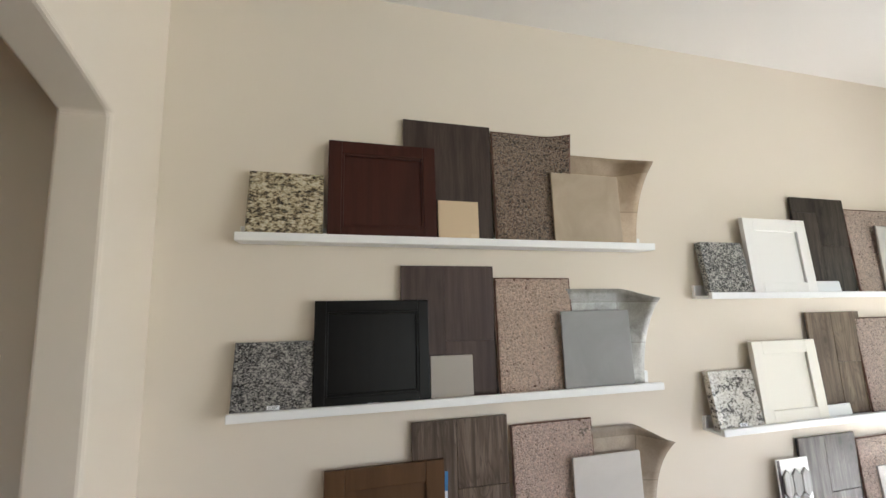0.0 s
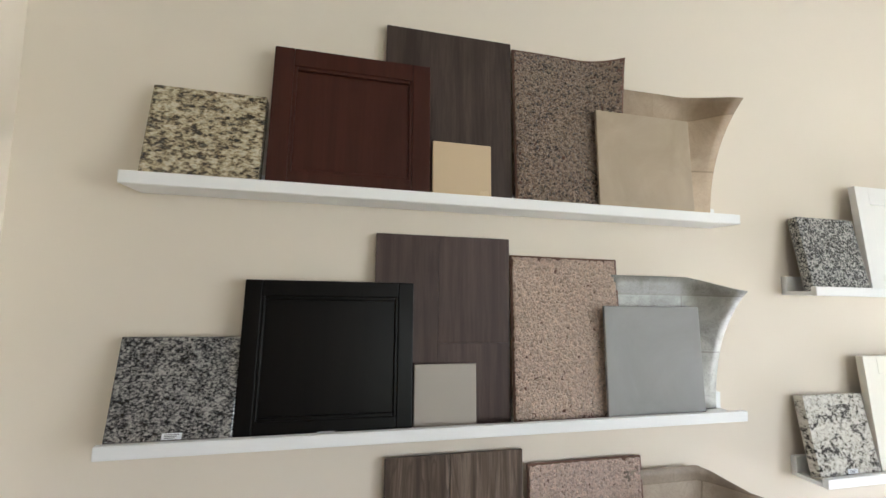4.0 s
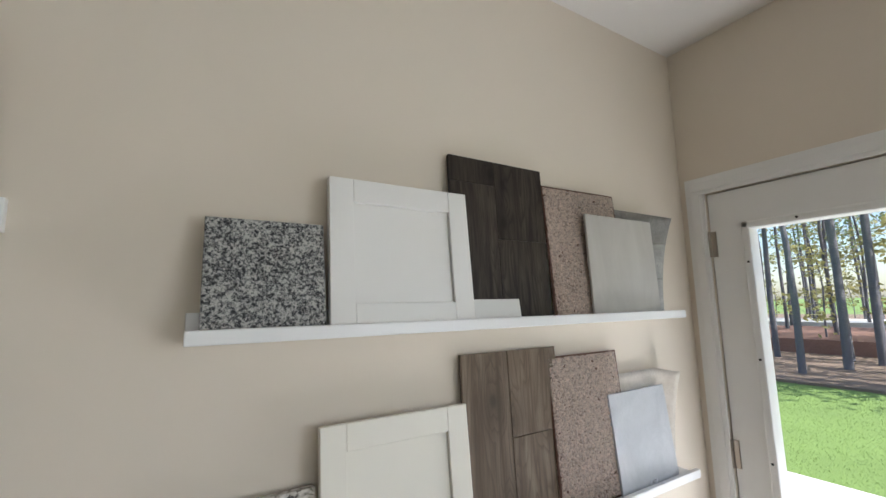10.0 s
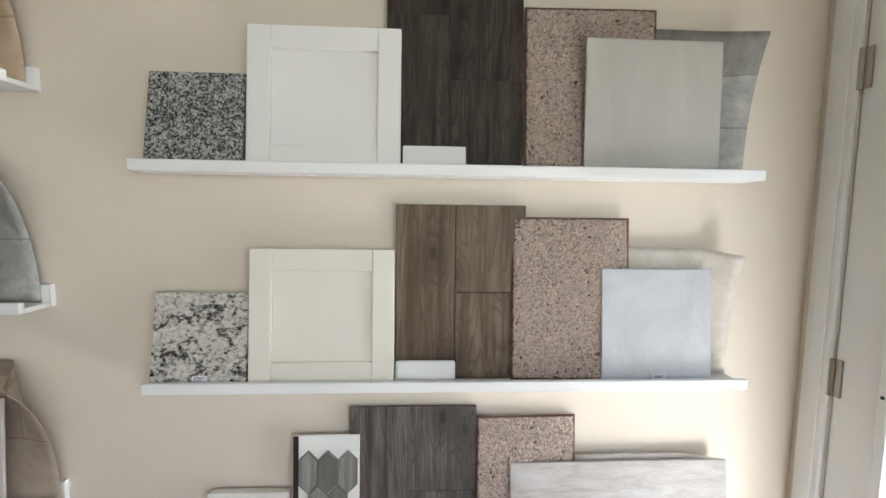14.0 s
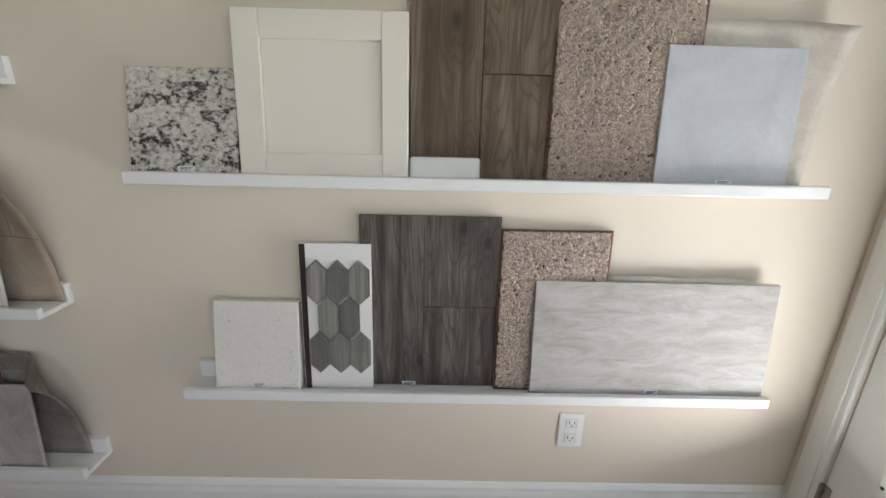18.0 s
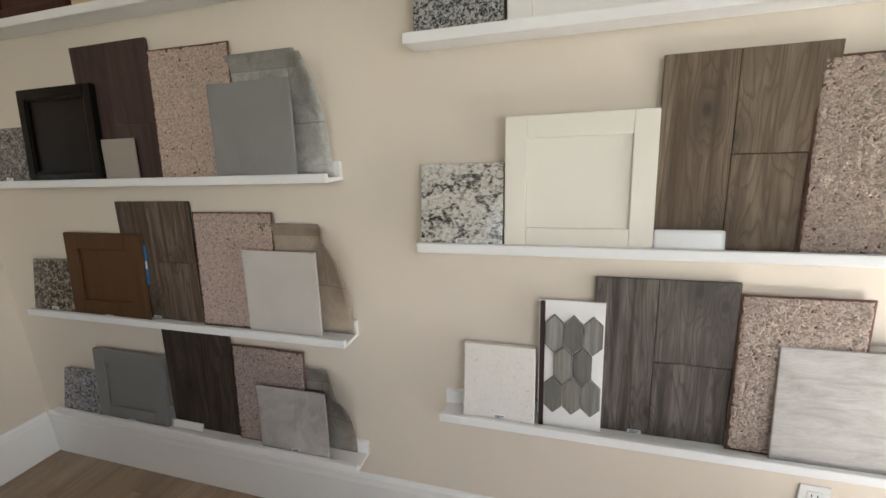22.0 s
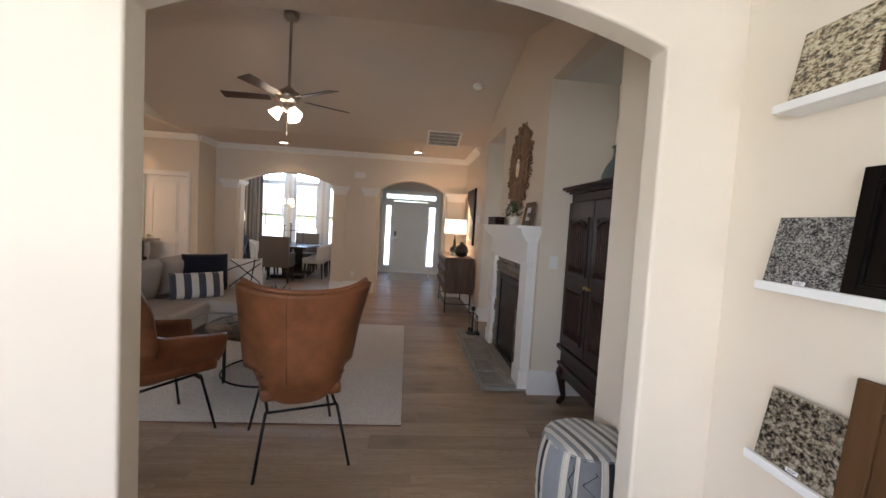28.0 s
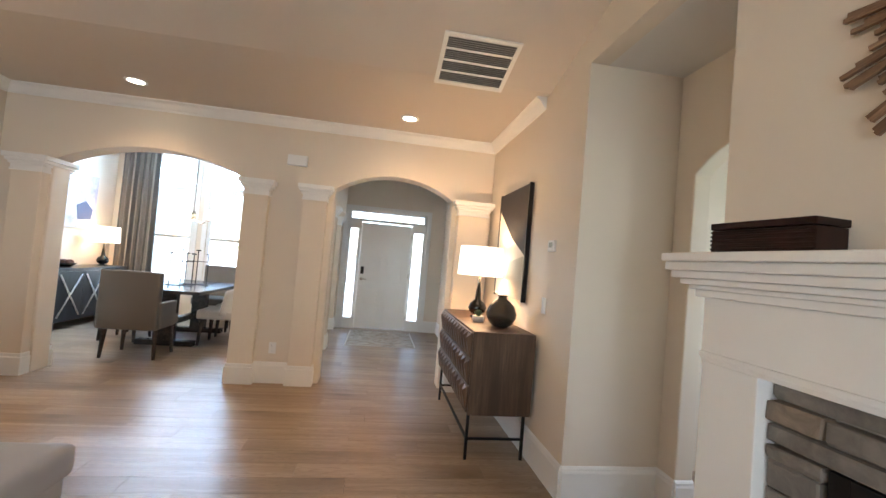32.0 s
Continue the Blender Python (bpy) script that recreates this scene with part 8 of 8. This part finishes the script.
structure("ground", bx(-700, 700, -700, 700, -0.5, -0.16), GRASS, "wide mown lawn round the house", "ground")
structure("patio", bx(3.42, 6.9, -6.0, 3.6, -0.16, -0.06, 0.01), CONCRETE, "pale concrete patio slab behind the house", "patio")
structure("threshold", bx(3.27, 3.5, 0.48, 1.44, -0.1, 0.0, 0.004), STEEL, "metal door threshold", "threshold")
structure("woodland_floor", bx(13.0, 60, -40, 60, -0.16, -0.10), MULCH, "brown leaf litter under the trees", "ground")
structure("clay_bank", bx(19.0, 27.0, -40, 60, -0.1, 0.35), CLAY, "bare red clay bank beyond the trees", "ground")
structure("road", bx(29.0, 34.0, -60, 80, -0.1, 0.45), CONCRETE, "pale road beyond the clay bank", "road")
# added pale ground, brightens the front windows and sidelights
structure("front_bounce_ground", bx(-200, -11.15, -90, 60, -0.16, -0.05, 0.01), BOUNCE_GROUND, "added blue-grey ground that brightens the view through the front windows", "pavement")

rg = random.Random(2)
verts, faces = [], []
for k in range(24000):
    x, y = rg.uniform(6.9, 13.0), rg.uniform(-1.0, 8.0)
    a, h = rg.uniform(0, 6.28), rg.uniform(0.012, 0.032)
    dx, dy = 0.004 * math.cos(a), 0.004 * math.sin(a)
    i = len(verts)
    verts += [(x - dx, y - dy, -0.16), (x + dx, y + dy, -0.16), (x + rg.uniform(-0.03, 0.03), y + rg.uniform(-0.03, 0.03), -0.16 + h)]
    faces.append((i, i + 1, i + 2))
me = bpy.data.meshes.new("grass")
me.from_pydata(verts, [], faces)
me.materials.append(BLADEGREEN)
tagged(new("grass", me), "short bright green lawn blades", "grass", kind="stuff")


def tree(seed, h, r, crown_from, spread, leaf_mat, leaves):
    """A slim woodland tree: tapered, slightly bent trunk, limbs, and a loose crown of leaf clumps."""
    rt = random.Random(seed)
    t = thing("tree", "slim woodland tree with a dark trunk and loose crown", "tree", (0, 0, 0), 0, "trees behind the lawn")
    pts = [Vector((0.25 * math.sin(seed + 1.1 * k) * k / 8, 0.25 * math.cos(seed * 2 + 0.9 * k) * k / 8, h * k / 8)) for k in range(9)]
    b = bm_new()
    for k in range(8):
        cyl(b, pts[k], pts[k + 1], r * (1 - 0.1 * k), r * (1 - 0.1 * (k + 1)), 9, caps=False)
    part("trunk", b, BARK, t, smooth=True)
    tips = []
    for k in range(14):
        f = crown_from + (1 - crown_from) * rt.random()
        p = pts[int(f * 7.99)].lerp(pts[int(f * 7.99) + 1], f * 7.99 % 1)
        a = rt.uniform(0, 6.28)
        q = p + Vector((math.cos(a), math.sin(a), rt.uniform(0.1, 0.7))) * spread * rt.uniform(0.5, 1.0) * (1.15 - f * 0.6)
        part("limb", cyl(bm_new(), p, q, r * 0.22, r * 0.06, 5), BARK, t)
        tips += [q, p.lerp(q, 0.6)]
    vs, fs = [], []
    for q in tips:
        for k in range(leaves):
            c = q + Vector((rt.gauss(0, 0.34), rt.gauss(0, 0.34), rt.gauss(0, 0.28))) * spread * 0.45
            s = rt.uniform(0.05, 0.13)
            u = Vector((rt.gauss(0, 1), rt.gauss(0, 1), rt.gauss(0, 0.6))).normalized() * s
            w = u.cross(Vector((rt.gauss(0, 1), rt.gauss(0, 1), rt.gauss(0, 1)))).normalized() * s * 0.5
            i = len(vs)
            vs += [c - u, c + w, c + u, c - w]
            fs.append((i, i + 1, i + 2, i + 3))
    me = bpy.data.meshes.new("crown")
    me.from_pydata([tuple(v) for v in vs], [], fs)
    me.materials.append(leaf_mat)
    cr = new("crown", me)
    cr.parent = t
    return t


kinds = [tree(1, 13, 0.085, 0.3, 2.6, FOLIAGE, 26), tree(2, 11, 0.07, 0.22, 2.2, FOLIAGE2, 26), tree(3, 15, 0.1, 0.35, 3.0, FOLIAGE, 26), tree(4, 6, 0.035, 0.12, 1.5, FOLIAGE2, 26)]
rt = random.Random(12)
spots = []
for k in range(600):
    x, y = 13.8 + 24 * rt.random() ** 1.3, rt.uniform(-6, 18)
    if all((x - a) ** 2 + (y - b) ** 2 > 0.8 for a, b in spots):
        spots.append((x, y))
    if len(spots) >= 120:
        break
for k in range(16):
    spots.append((rt.uniform(-66, -46), rt.uniform(-26, 12)))
for k, (x, y) in enumerate(spots):
    m = pose(x, y, -0.16, 0, 0, rt.uniform(0, 360)) @ Matrix.Scale(rt.uniform(0.8, 1.15), 4)
    if k < 4:
        kinds[k].matrix_world = m
    else:
        copy_thing(kinds[k % 4], m).scale = [rt.uniform(0.8, 1.15)] * 3

# ---- floor planks ----
PW, PL = 0.178, 1.22
boards = {}
rnd = random.Random(5)
floor_ob = bpy.data.objects["floor"]
near, far = [], bm_new()
row = 0
x = -12.15
while x < 3.42:
    y = -7.2 - rnd.uniform(0, PL)
    while y < 3.6:
        y1 = min(y + PL, 3.6)
        a = max(y, -7.2)
        inside = (x > -0.7 and a < 1.6 and y1 > -3.6) or x <= -0.7
        if y1 - a > 0.05 and inside:
            if x > -4.2 and y1 > -2.2 and a < 1.5:
                near.append((x, a, y1))
            else:
                box(far, x + 0.0008, min(x + PW, 3.42) - 0.0008, a + 0.0008, y1 - 0.0008, -0.011, 0.0)
        y += PL
    x += PW
for x, a, y1 in near[:300]:
    key = round(y1 - a, 3)
    if key not in boards:
        me = bpy.data.meshes.new("plank")
        b = bx(0, PW - 0.0016, 0, y1 - a - 0.0016, -0.011, 0.0, 0.0008, 1)
        b.to_mesh(me)
        b.free()
        me.materials.append(PLANK)
        boards[key] = me
    ob = new("plank", boards[key])
    ob.location = (x + 0.0008, a + 0.0008, 0)
    ob.parent = floor_ob
for x, a, y1 in near[300:]:
    box(far, x + 0.0008, x + PW - 0.0008, a + 0.0008, y1 - 0.0008, -0.011, 0.0)
ob = finish("planks", far, PLANK_FAR)
ob.parent = floor_ob
ob["kind"] = "stuff"
